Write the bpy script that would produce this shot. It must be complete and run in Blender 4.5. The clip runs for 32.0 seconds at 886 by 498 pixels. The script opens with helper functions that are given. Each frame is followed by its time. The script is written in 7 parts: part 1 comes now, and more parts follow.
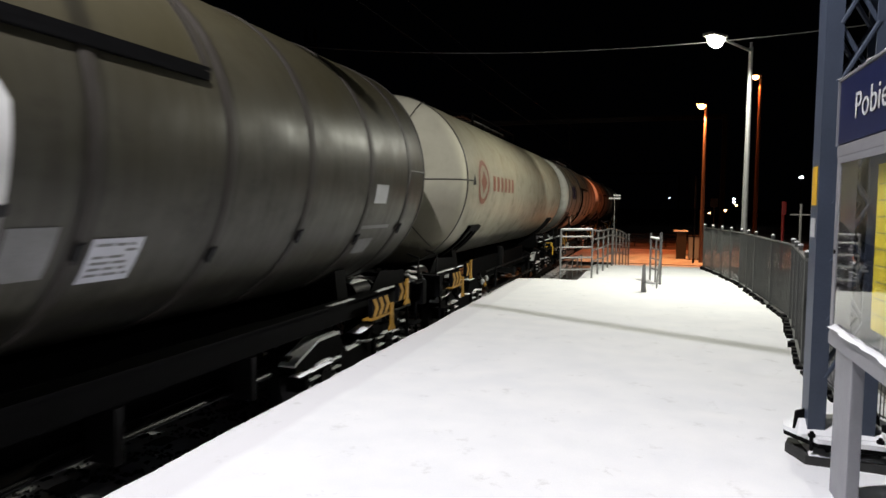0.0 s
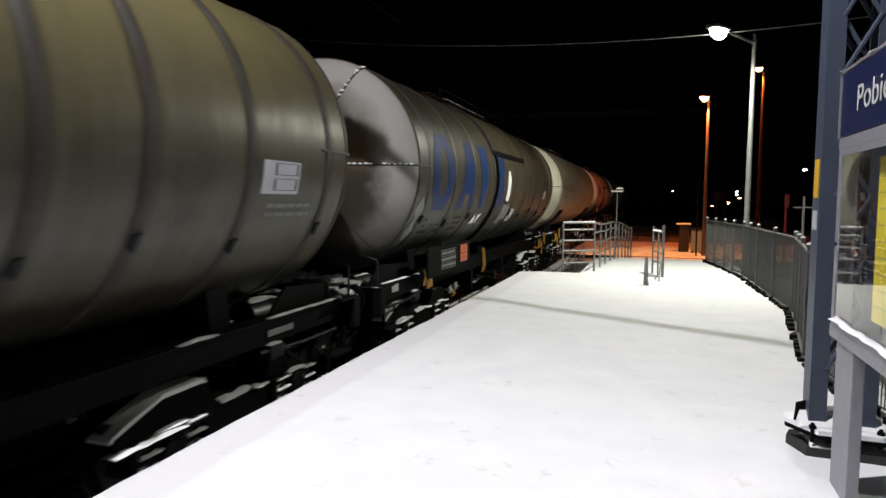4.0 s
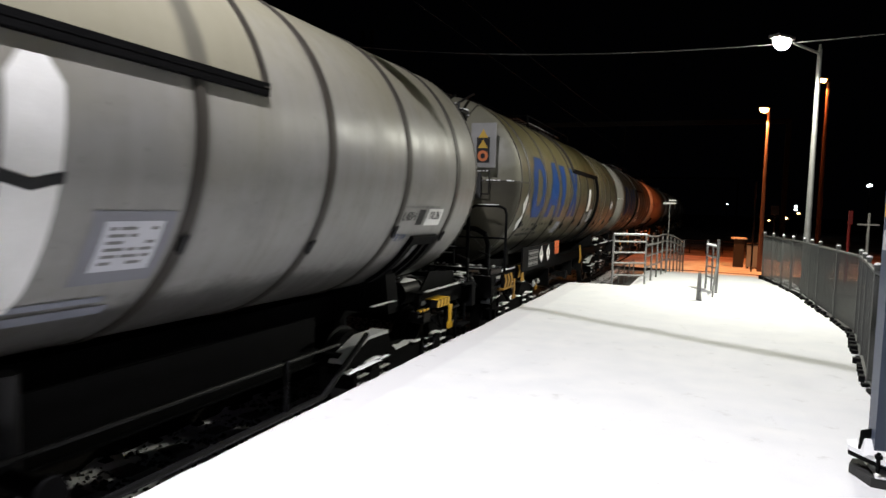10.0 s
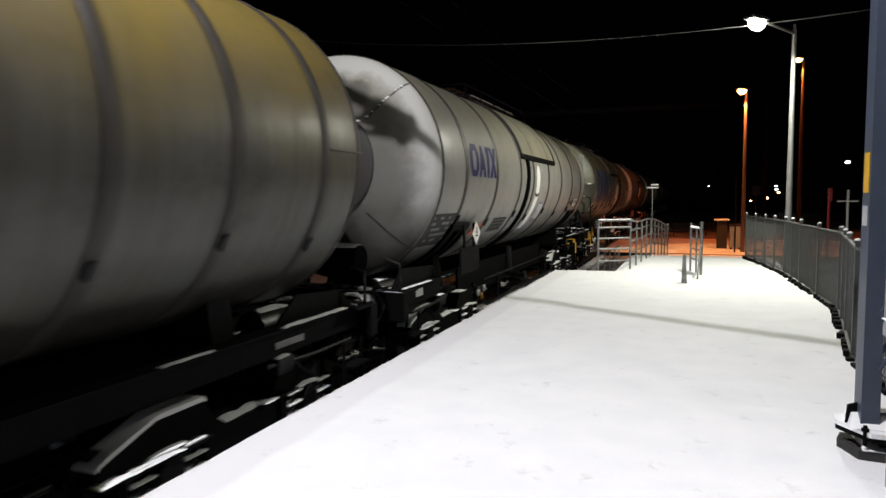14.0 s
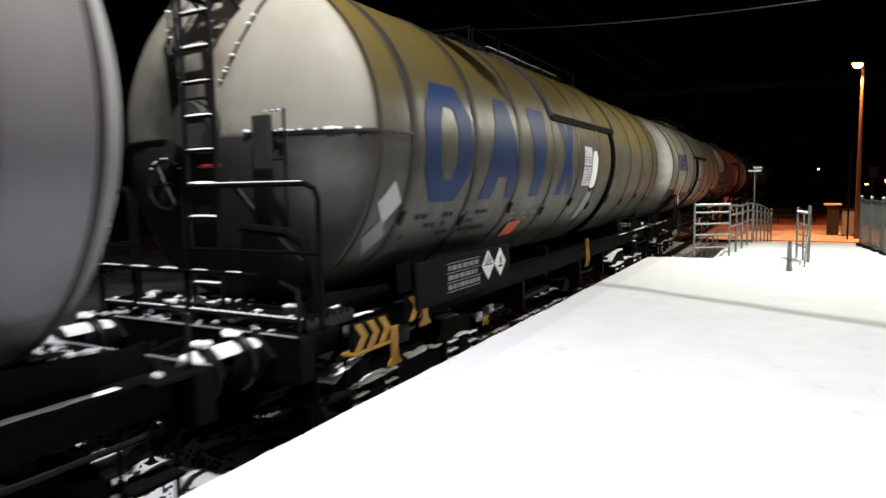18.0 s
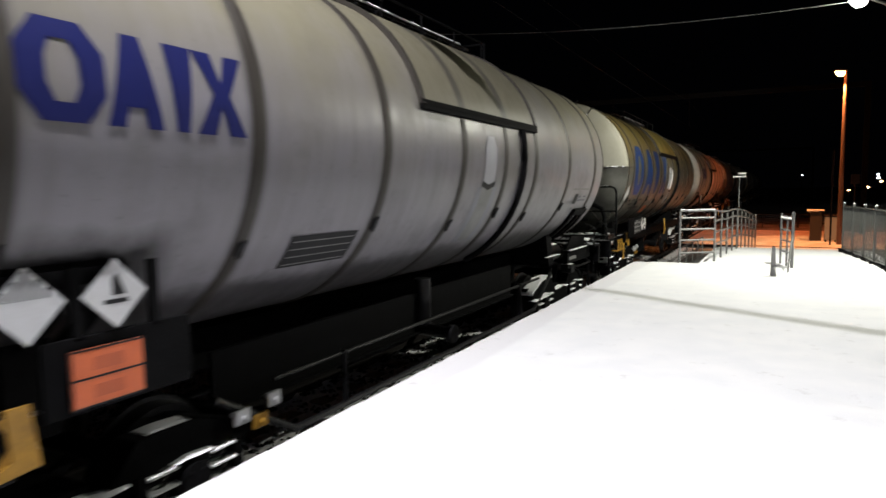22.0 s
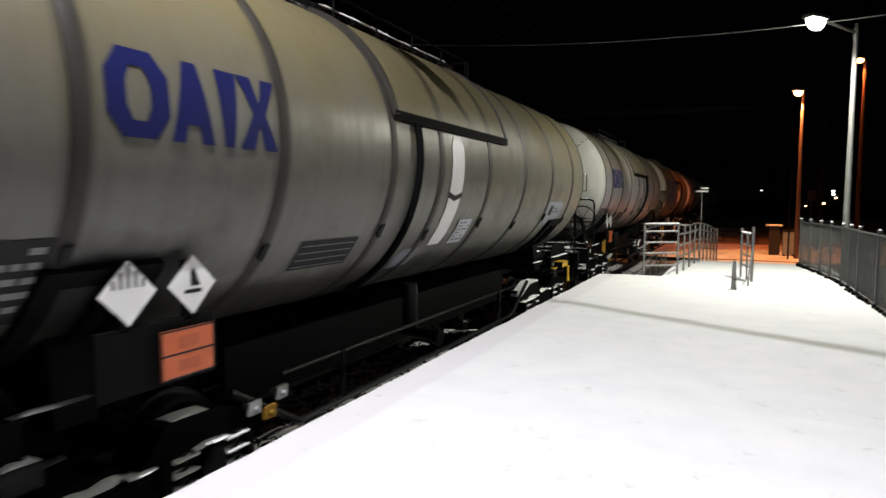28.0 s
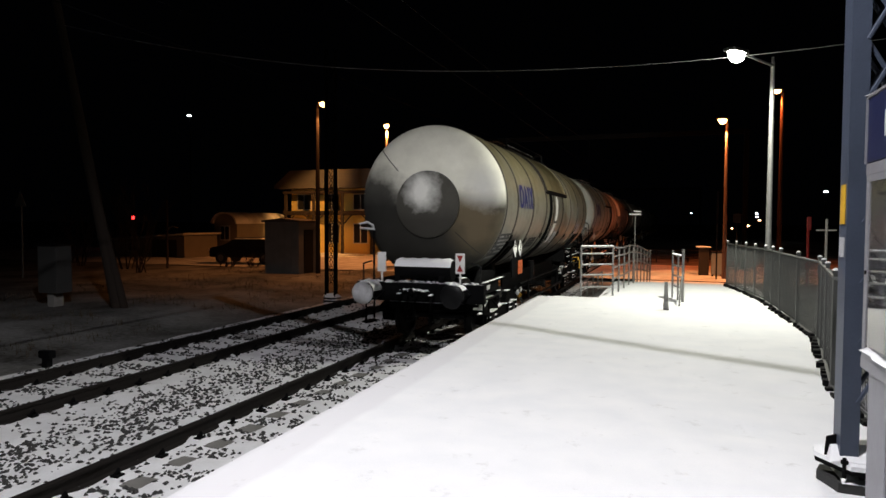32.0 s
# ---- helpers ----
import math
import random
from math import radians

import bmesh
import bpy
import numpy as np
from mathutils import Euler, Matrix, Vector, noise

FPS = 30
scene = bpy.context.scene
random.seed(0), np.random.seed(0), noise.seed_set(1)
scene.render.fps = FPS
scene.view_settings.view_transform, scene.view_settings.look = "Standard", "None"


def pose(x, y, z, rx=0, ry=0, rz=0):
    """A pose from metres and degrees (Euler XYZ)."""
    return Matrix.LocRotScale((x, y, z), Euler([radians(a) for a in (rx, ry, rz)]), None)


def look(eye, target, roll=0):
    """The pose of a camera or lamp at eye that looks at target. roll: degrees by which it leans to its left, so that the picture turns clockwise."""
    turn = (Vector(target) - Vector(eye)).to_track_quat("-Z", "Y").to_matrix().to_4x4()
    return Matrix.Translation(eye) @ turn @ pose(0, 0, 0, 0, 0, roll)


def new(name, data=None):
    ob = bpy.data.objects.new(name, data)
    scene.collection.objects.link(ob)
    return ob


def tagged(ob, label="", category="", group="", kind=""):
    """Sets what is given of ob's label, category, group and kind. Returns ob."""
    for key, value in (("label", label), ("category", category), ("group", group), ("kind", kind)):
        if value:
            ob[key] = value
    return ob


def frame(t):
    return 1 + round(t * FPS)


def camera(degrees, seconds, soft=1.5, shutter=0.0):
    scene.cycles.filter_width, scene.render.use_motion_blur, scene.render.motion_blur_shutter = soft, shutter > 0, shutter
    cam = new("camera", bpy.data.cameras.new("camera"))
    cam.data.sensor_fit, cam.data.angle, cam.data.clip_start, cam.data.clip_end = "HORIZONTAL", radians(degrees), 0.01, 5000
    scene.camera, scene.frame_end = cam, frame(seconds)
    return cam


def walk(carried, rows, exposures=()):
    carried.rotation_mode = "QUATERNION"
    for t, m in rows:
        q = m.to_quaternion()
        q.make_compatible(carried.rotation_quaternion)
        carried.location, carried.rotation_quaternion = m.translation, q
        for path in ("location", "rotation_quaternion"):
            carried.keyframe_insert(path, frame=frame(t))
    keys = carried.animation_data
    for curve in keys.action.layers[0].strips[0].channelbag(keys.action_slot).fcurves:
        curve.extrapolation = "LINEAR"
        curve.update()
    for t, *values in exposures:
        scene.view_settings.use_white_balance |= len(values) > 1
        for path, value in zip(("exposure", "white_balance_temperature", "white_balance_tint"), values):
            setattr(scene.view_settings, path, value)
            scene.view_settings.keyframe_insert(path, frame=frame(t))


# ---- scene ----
cam = camera(68.3, 32.0, soft=1.5, shutter=0.55)
# seconds, eye, yaw (left of the track), pitch, roll, in degrees
PATH = [
    (0, (2.813, -0.001, 1.595), 17.65, -3.77, 0.52),
    (0.5, (2.816, -0.017, 1.594), 17.48, -4.07, 0.43),
    (1, (2.821, -0.013, 1.595), 18.16, -4.06, 0.18),
    (1.5, (2.826, -0.016, 1.595), 18.18, -3.59, -0.35),
    (2, (2.822, -0.022, 1.598), 17.87, -3.74, -0.40),
    (2.5, (2.818, -0.025, 1.595), 18.00, -3.97, -0.16),
    (3, (2.818, -0.018, 1.593), 18.06, -4.01, 0.24),
    (3.5, (2.818, -0.018, 1.594), 18.03, -4.23, 0.38),
    (5.5, (2.823, -0.017, 1.591), 16.97, -4.45, 0.29),
    (6, (2.824, -0.011, 1.593), 16.78, -4.47, 0.20),
    (6.5, (2.792, 0.008, 1.612), 19.61, -3.78, 1.12),
    (7, (2.786, 0.004, 1.603), 32.62, -4.62, -0.09),
    (7.5, (2.784, 0.003, 1.608), 38.38, -5.56, 1.57),
    (8, (2.781, 0.002, 1.615), 35.01, -4.07, 0.49),
    (8.5, (2.780, 0.001, 1.617), 31.33, -3.08, 0.54),
    (9, (2.781, -0.002, 1.614), 27.68, -3.49, 1.74),
    (9.5, (2.778, -0.010, 1.608), 22.86, -3.51, 1.64),
    (10, (2.781, -0.016, 1.605), 21.92, -3.82, 1.79),
    (10.5, (2.781, -0.014, 1.607), 22.22, -4.13, 0.25),
    (11, (2.780, -0.010, 1.608), 21.59, -4.19, 0.40),
    (11.5, (2.780, -0.007, 1.608), 22.36, -4.91, 0.25),
    (12, (2.779, -0.003, 1.603), 23.20, -4.65, -0.15),
    (12.5, (2.775, 0.000, 1.605), 23.58, -4.18, -0.07),
    (13, (2.778, -0.001, 1.605), 22.36, -4.46, -0.36),
    (13.5, (2.782, -0.005, 1.607), 20.68, -4.59, -0.50),
    (15.5, (2.791, -0.005, 1.597), 22.42, -3.88, -0.30),
    (16, (2.792, -0.006, 1.597), 29.65, -4.51, -2.50),
    (16.5, (2.784, -0.006, 1.588), 34.93, -4.48, -1.20),
    (17, (2.787, -0.003, 1.587), 33.13, -4.35, -1.48),
    (17.5, (2.788, -0.003, 1.584), 29.39, -4.67, -0.69),
    (18, (2.792, -0.002, 1.573), 28.45, -5.41, -1.07),
    (18.5, (2.790, -0.001, 1.584), 30.60, -5.58, -1.48),
    (19, (2.788, -0.000, 1.587), 32.49, -5.31, -1.42),
    (19.5, (2.787, -0.000, 1.586), 30.03, -5.03, -0.97),
    (20, (2.791, 0.001, 1.586), 27.90, -5.48, -0.31),
    (20.5, (2.794, 0.000, 1.584), 26.91, -5.20, -0.49),
    (21, (2.793, 0.002, 1.582), 27.43, -5.09, -0.65),
    (21.5, (2.792, -0.000, 1.585), 26.89, -5.09, -0.56),
    (22, (2.789, -0.004, 1.589), 27.32, -5.16, -0.66),
    (22.5, (2.788, -0.006, 1.591), 31.13, -4.93, -0.90),
    (23, (2.775, -0.006, 1.593), 33.73, -5.85, -1.35),
    (23.5, (2.773, -0.007, 1.594), 35.09, -5.97, -1.42),
    (24, (2.773, -0.006, 1.596), 36.44, -5.97, -1.12),
    (24.5, (2.774, -0.004, 1.601), 35.78, -5.51, -1.32),
    (25, (2.770, -0.002, 1.610), 34.74, -5.18, -0.58),
    (25.5, (2.773, -0.002, 1.602), 34.76, -4.82, -1.04),
    (26, (2.776, 0.002, 1.602), 33.95, -4.79, -1.22),
    (26.5, (2.779, 0.007, 1.601), 32.36, -4.79, -0.96),
    (28.5, (2.783, 0.017, 1.604), 23.26, -4.00, 0.29),
    (29, (2.787, 0.019, 1.606), 23.55, -3.22, -0.17),
    (29.5, (2.787, 0.021, 1.605), 22.22, -2.78, -0.03),
    (30, (2.789, 0.020, 1.601), 21.57, -2.47, -0.44),
    (30.5, (2.795, 0.027, 1.608), 20.39, -2.56, -0.21),
    (31, (2.803, 0.026, 1.608), 19.91, -2.35, 0.18),
    (31.5, (2.805, 0.032, 1.612), 19.78, -2.27, -0.01),
    (32, (2.804, 0.042, 1.623), 19.36, -2.36, 0.24),
]


def camera_pose(eye, yaw, pitch, roll):
    a, b = radians(yaw), radians(pitch)
    ahead = Vector((-math.sin(a) * math.cos(b), math.cos(a) * math.cos(b), math.sin(b)))
    return look(eye, Vector(eye) + ahead, roll)


# the phone's meter opens up, a little late, as it turns from the white platform to the dark train
METER = [(0, 0.32), (3, 0.37), (6, 0.25), (6.6, 0.25), (7, 0.40), (7.5, 1.02), (8, 1.38), (9, 1.0), (10, 0.55), (11, 0.45), (12, 0.40), (13, 0.30), (15.5, 0.50), (16, 0.65), (17, 1.10), (18, 0.65), (19, 1.02), (20, 0.88), (22, 0.62), (23, 0.52), (24, 1.10), (25, 1.05), (26, 1.05), (26.5, 0.95), (28.5, 0.30), (29, 0.25), (30, 0.30), (31, 0.37), (32, 0.37)]
walk(cam, [(t, camera_pose(eye, yaw, pitch, roll)) for t, eye, yaw, pitch, roll in PATH], exposures=METER)

# ---- light ----
world = bpy.data.worlds.new("night")
scene.world = world
world.use_nodes = True
world.node_tree.nodes["Background"].inputs[0].default_value = (0.35, 0.4, 0.6, 1)
world.node_tree.nodes["Background"].inputs[1].default_value = 0.0005

COOL = (0.98, 0.96, 1.0)
LED = (1.0, 0.995, 0.86)
SODIUM = (1.0, 0.18, 0.04)
AMBER = (1.0, 0.46, 0.13)


def spot(name, place, power, color, size=165, radius=0.05, tilt=(0, 0)):
    data = bpy.data.lights.new(name, "SPOT")
    data.energy, data.color, data.spot_size, data.spot_blend, data.shadow_soft_size = power, color, radians(size), 0.35, radius
    ob = new(name, data)
    ob.matrix_world = pose(*place, tilt[0], tilt[1], 0)
    return ob


spot("platform_light", (0.7, 2.4, 6.6), 1500, COOL, 166, 0.022)
spot("platform_light", (3.93, 14.3, 4.67), 1020, LED, 168, 0.03)
# extra spot at the same lantern, added to brighten the far wagons
far_fill = spot("far_wagon_fill", (3.9, 14.36, 4.66), 2200, LED, 46, 0.03)
far_fill.matrix_world = look((3.9, 14.36, 4.66), (-1.3, 27.0, 3.2))
spot("street_light", (4.75, 30.8, 5.85), 2300, (1.0, 0.36, 0.11), 84, 0.03)
spot("street_light", (7.9, 40.0, 8.65), 2700, SODIUM, 128, 0.03)
spot("street_light", (-12.1, 26.2, 6.71), 420, (1.0, 0.36, 0.10), 122, 0.03)
spot("street_light", (-13.45, 36.0, 7.14), 1700, (1.0, 0.33, 0.09), 140, 0.03)
# extra spot at this lamp, added to brighten the yellow house front
front = spot("house_front_fill", (-13.4, 36.1, 7.12), 7500, AMBER, 58, 0.03)
front.matrix_world = look((-13.4, 36.1, 7.12), (-19.5, 44.0, 1.2))

# ---- materials ----


def material(name, color, rough=0.6, metal=0.0, second=None, scale=6.0, fine=60.0, bump=0.15, amount=0.5, emit=0.0, stretch=(1, 1, 1), island=0.0, spec=0.5):
    """A surface of two colours mixed by coarse and fine noise, with fine relief."""
    m = bpy.data.materials.new(name)
    m.use_nodes = True
    n, l = m.node_tree.nodes, m.node_tree.links
    b = n["Principled BSDF"]
    b.inputs["Metallic"].default_value = metal
    b.inputs["Roughness"].default_value = rough
    b.inputs["Specular IOR Level"].default_value = spec
    second = second or tuple(c * 0.7 for c in color)
    tc, mp = n.new("ShaderNodeTexCoord"), n.new("ShaderNodeMapping")
    mp.inputs["Scale"].default_value = stretch
    l.new(tc.outputs["Object"], mp.inputs["Vector"])
    big, small = n.new("ShaderNodeTexNoise"), n.new("ShaderNodeTexNoise")
    for node, s, d in ((big, scale, 6), (small, fine, 4)):
        node.inputs["Scale"].default_value, node.inputs["Detail"].default_value = s, d
        l.new(mp.outputs["Vector"], node.inputs["Vector"])
    add = n.new("ShaderNodeMath")
    add.operation = "MULTIPLY_ADD"
    l.new(small.outputs["Fac"], add.inputs[0])
    add.inputs[1].default_value = 0.4
    l.new(big.outputs["Fac"], add.inputs[2])
    ramp = n.new("ShaderNodeMapRange")
    ramp.inputs["From Min"].default_value, ramp.inputs["From Max"].default_value = 0.5, 0.95
    ramp.inputs["To Max"].default_value = amount
    l.new(add.outputs[0], ramp.inputs["Value"])
    mix = n.new("ShaderNodeMix")
    mix.data_type = "RGBA"
    mix.inputs["A"].default_value, mix.inputs["B"].default_value = (*color, 1), (*second, 1)
    l.new(ramp.outputs["Result"], mix.inputs["Factor"])
    out = mix.outputs["Result"]
    if island:
        info, hs = n.new("ShaderNodeObjectInfo"), n.new("ShaderNodeHueSaturation")
        mr = n.new("ShaderNodeMapRange")
        mr.inputs["To Min"].default_value, mr.inputs["To Max"].default_value = 1 - island, 1 + island
        l.new(info.outputs["Random"], mr.inputs["Value"])
        l.new(mr.outputs["Result"], hs.inputs["Value"])
        l.new(out, hs.inputs["Color"])
        out = hs.outputs["Color"]
    l.new(out, b.inputs["Base Color"])
    bp = n.new("ShaderNodeBump")
    bp.inputs["Strength"].default_value, bp.inputs["Distance"].default_value = bump, 0.02
    l.new(add.outputs[0], bp.inputs["Height"])
    l.new(bp.outputs["Normal"], b.inputs["Normal"])
    if emit:
        l.new(out, b.inputs["Emission Color"])
        b.inputs["Emission Strength"].default_value = emit
    return m


def glow(name, color, strength):
    m = bpy.data.materials.new(name)
    m.use_nodes = True
    b = m.node_tree.nodes["Principled BSDF"]
    b.inputs["Base Color"].default_value = (*color, 1)
    b.inputs["Emission Color"].default_value = (*color, 1)
    b.inputs["Emission Strength"].default_value = strength
    return m


def tank_paint(name, color, dirt, upper, upper_amount, rough=0.42, streak=0.55, end=(0.3, 0.3, 0.28), end_amount=0.8, soot_shade=0.8, soot_shade_color=(0.045, 0.042, 0.036), edge=0.2, wobble=1.0, soft=0.5, blotches=0.7, ring=None, spots=(), bands=(), patch=False):
    """Painted insulation cladding: dirt streaks, blotches, an upper half of stains and painted lamp tint; ends frosted
    above, sooty and shaded in colour below.
    """
    color, dirt, upper = (tuple(0.71 * v for v in c) for c in (color, dirt, upper))
    m = material(name, color, rough)
    n, l = m.node_tree.nodes, m.node_tree.links
    b = n["Principled BSDF"]
    tc = n.new("ShaderNodeTexCoord")

    def noise_node(scale, detail, stretch=(1, 1, 1), roughness=0.55):
        mp = n.new("ShaderNodeMapping")
        mp.inputs["Scale"].default_value = stretch
        l.new(tc.outputs["Object"], mp.inputs["Vector"])
        t = n.new("ShaderNodeTexNoise")
        t.inputs["Scale"].default_value, t.inputs["Detail"].default_value, t.inputs["Roughness"].default_value = scale, detail, roughness
        l.new(mp.outputs["Vector"], t.inputs["Vector"])
        return t.outputs["Fac"]

    def span(value, lo, hi, a=0.0, z=1.0):
        r = n.new("ShaderNodeMapRange")
        for k, v in (("From Min", lo), ("From Max", hi), ("To Min", a), ("To Max", z)):
            r.inputs[k].default_value = v
        l.new(value, r.inputs["Value"])
        return r.outputs["Result"]

    def math_node(kind, a, c, d=None):
        q = n.new("ShaderNodeMath")
        q.operation = kind
        for k, v in enumerate((a, c, d)):
            if isinstance(v, (int, float)):
                q.inputs[k].default_value = v
            elif v is not None:
                l.new(v, q.inputs[k])
        return q.outputs[0]

    def mixed(a, c, factor):
        x = n.new("ShaderNodeMix")
        x.data_type = "RGBA"
        for key, v in (("A", a), ("B", c)):
            if isinstance(v, tuple):
                x.inputs[key].default_value = (*v, 1)
            else:
                l.new(v, x.inputs[key])
        l.new(factor, x.inputs["Factor"])
        return x.outputs["Result"]

    streaks = noise_node(2.1, 8, (0.22, 2.4, 0.22), 0.72)
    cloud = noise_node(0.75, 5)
    blotch = noise_node(1.9, 6, (1, 0.8, 1), 0.65)
    speck = noise_node(23, 3)
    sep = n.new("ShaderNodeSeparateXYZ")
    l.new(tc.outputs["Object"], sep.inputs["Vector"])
    out = mixed(color, dirt, span(streaks, 0.44, 0.72, 0, streak))
    out = mixed(out, tuple(0.45 * v for v in dirt), span(blotch, 0.52, 0.74, 0, blotches))
    out = mixed(out, tuple(0.35 * v for v in dirt), span(speck, 0.66, 0.76, 0, 0.5))
    # upper colour: staining plus the far lamp's olive tint, put into the paint
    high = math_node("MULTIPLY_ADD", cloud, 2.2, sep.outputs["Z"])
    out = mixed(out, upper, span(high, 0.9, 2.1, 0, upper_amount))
    # the ends: soot and painted shade below an uneven border, frost or bare paint above it
    geo, sn, tr = n.new("ShaderNodeNewGeometry"), n.new("ShaderNodeSeparateXYZ"), n.new("ShaderNodeVectorTransform")
    tr.vector_type, tr.convert_from, tr.convert_to = "NORMAL", "WORLD", "OBJECT"
    l.new(geo.outputs["Normal"], tr.inputs["Vector"])
    l.new(tr.outputs["Vector"], sn.inputs["Vector"])
    facing = span(math_node("ABSOLUTE", sn.outputs["Y"], 0), 0.22, 0.4)
    line_z = math_node("MULTIPLY_ADD", math_node("SUBTRACT", cloud, 0.5), wobble * 2, sep.outputs["Z"])
    above = span(line_z, edge - soft / 2, edge + soft / 2)
    below = math_node("SUBTRACT", 1.0, above)
    out = mixed(out, soot_shade_color, math_node("MULTIPLY", math_node("MULTIPLY", facing, below), soot_shade))
    frost = span(blotch, 0.3, 0.62, end_amount, end_amount * 0.82)
    out = mixed(out, end, math_node("MULTIPLY", math_node("MULTIPLY", facing, above), frost))
    flat, dist = n.new("ShaderNodeCombineXYZ"), n.new("ShaderNodeVectorMath")
    l.new(sep.outputs["X"], flat.inputs["X"])
    l.new(sep.outputs["Z"], flat.inputs["Z"])
    dist.operation = "LENGTH"
    l.new(flat.outputs["Vector"], dist.inputs[0])
    ragged_end = noise_node(2.6, 5, (1, 1, 1), 0.65)
    if ring:
        # hoar frost kept by the outer ring of the end, thinning out downwards
        r0, r1, z0, z1, strong = ring
        outer = span(math_node("MULTIPLY_ADD", math_node("SUBTRACT", ragged_end, 0.5), 0.35, dist.outputs["Value"]), r0, r1, 0, strong)
        high_up = span(math_node("MULTIPLY_ADD", math_node("SUBTRACT", cloud, 0.5), 0.8, sep.outputs["Z"]), z0, z1)
        out = mixed(out, end, math_node("MULTIPLY", math_node("MULTIPLY", outer, high_up), facing))
    # round spots on the ends: stains, frost, and shade put into the colour
    for sx, sz, sr, fade, tone, strong in spots:
        off, gap = n.new("ShaderNodeVectorMath"), n.new("ShaderNodeVectorMath")
        off.operation, gap.operation = "SUBTRACT", "LENGTH"
        l.new(flat.outputs["Vector"], off.inputs[0])
        off.inputs[1].default_value = (sx, 0, sz)
        l.new(off.outputs["Vector"], gap.inputs[0])
        uneven = math_node("MULTIPLY_ADD", math_node("SUBTRACT", ragged_end, 0.5), 0.5, gap.outputs["Value"])
        out = mixed(out, tone, math_node("MULTIPLY", span(uneven, sr, sr - fade, 0, strong), facing))
    side = math_node("SUBTRACT", 1.0, facing)
    # dark bands on both sides of the straps: dirt and strap shadow painted in
    for yb in bands:
        away = math_node("ABSOLUTE", math_node("SUBTRACT", sep.outputs["Y"], yb), 0)
        near = span(math_node("MULTIPLY_ADD", math_node("SUBTRACT", streaks, 0.5), 0.16, away), 0.12, 0.05, 0, 0.7)
        out = mixed(out, tuple(0.3 * v for v in dirt), math_node("MULTIPLY", near, side))
    if patch:
        # black ragged patch round the hazard plates
        across = span(math_node("ABSOLUTE", math_node("SUBTRACT", math_node("MULTIPLY_ADD", cloud, 0.3, sep.outputs["Y"]), 1.55), 0), 0.62, 0.34, 0, 0.93)
        deep = span(math_node("MULTIPLY_ADD", ragged_end, 0.2, sep.outputs["Z"]), -0.50, -0.66)
        out = mixed(out, (0.006, 0.006, 0.006), math_node("MULTIPLY", across, deep))
    # dark belly with a ragged upper border: track dirt and painted underside shade
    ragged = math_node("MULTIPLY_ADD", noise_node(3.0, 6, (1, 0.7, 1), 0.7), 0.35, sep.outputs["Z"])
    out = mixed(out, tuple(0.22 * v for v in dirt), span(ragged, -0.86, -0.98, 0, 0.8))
    l.new(out, b.inputs["Base Color"])
    dull = facing
    l.new(math_node("MULTIPLY_ADD", dull, 0.4, span(blotch, 0.3, 0.7, rough * 0.85, rough * 1.35)), b.inputs["Roughness"])
    b.inputs["Specular IOR Level"].default_value = 0.3
    # cladding sheets are never quite true: slow dents under the fine relief
    dent = n.new("ShaderNodeBump")
    dent.inputs["Strength"].default_value, dent.inputs["Distance"].default_value = 0.35, 0.05
    l.new(noise_node(1.4, 2, (0.6, 1.6, 0.6)), dent.inputs["Height"])
    fine = n.new("ShaderNodeBump")
    fine.inputs["Strength"].default_value, fine.inputs["Distance"].default_value = 0.12, 0.01
    l.new(blotch, fine.inputs["Height"])
    l.new(dent.outputs["Normal"], fine.inputs["Normal"])
    l.new(fine.outputs["Normal"], b.inputs["Normal"])
    return m


SNOW = material("snow", (0.90, 0.90, 0.91), 0.75, second=(0.74, 0.76, 0.8), scale=2.2, fine=90, bump=0.35, amount=0.5, spec=0.25)
SNOW_DIRTY = material("trodden_snow", (0.72, 0.72, 0.73), 0.8, second=(0.30, 0.29, 0.28), scale=1.3, fine=35, bump=0.5, amount=0.8, spec=0.2)
GROUND = material("snowy_ground", (0.28, 0.28, 0.275), 0.85, second=(0.025, 0.022, 0.016), scale=0.55, fine=9, bump=0.6, amount=1.0, spec=0.2)
STONE = material("ballast_stone", (0.035, 0.033, 0.032), 0.85, second=(0.014, 0.019, 0.018), scale=9, bump=0.3)
CONCRETE = material("concrete", (0.34, 0.33, 0.31), 0.85, second=(0.20, 0.19, 0.18), scale=4, fine=70, bump=0.3)
RAIL_STEEL = material("rusty_rail", (0.012, 0.010, 0.009), 0.7, 0.0, second=(0.006, 0.005, 0.005), scale=12, bump=0.2, spec=0.12)
TRACK_SNOW = material("track_snow", (0.76, 0.76, 0.78), 0.8, second=(0.52, 0.52, 0.53), scale=3.5, fine=40, bump=0.4, amount=0.6, spec=0.2)
RAIL_HEAD = material("worn_rail_head", (0.035, 0.033, 0.032), 0.5, 0.3, scale=20, spec=0.25)
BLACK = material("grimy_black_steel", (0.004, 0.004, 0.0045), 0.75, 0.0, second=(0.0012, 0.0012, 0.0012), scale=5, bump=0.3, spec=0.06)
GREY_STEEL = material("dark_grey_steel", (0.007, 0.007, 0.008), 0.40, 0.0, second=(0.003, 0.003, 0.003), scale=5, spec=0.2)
STRAP = material("strap_steel", (0.034, 0.030, 0.025), 0.55, 0.0, second=(0.016, 0.013, 0.010), scale=5, spec=0.3)
SLEEPER_GREY = material("sleeper_concrete", (0.17, 0.165, 0.155), 0.9, second=(0.07, 0.066, 0.06), scale=4, fine=70, bump=0.3)
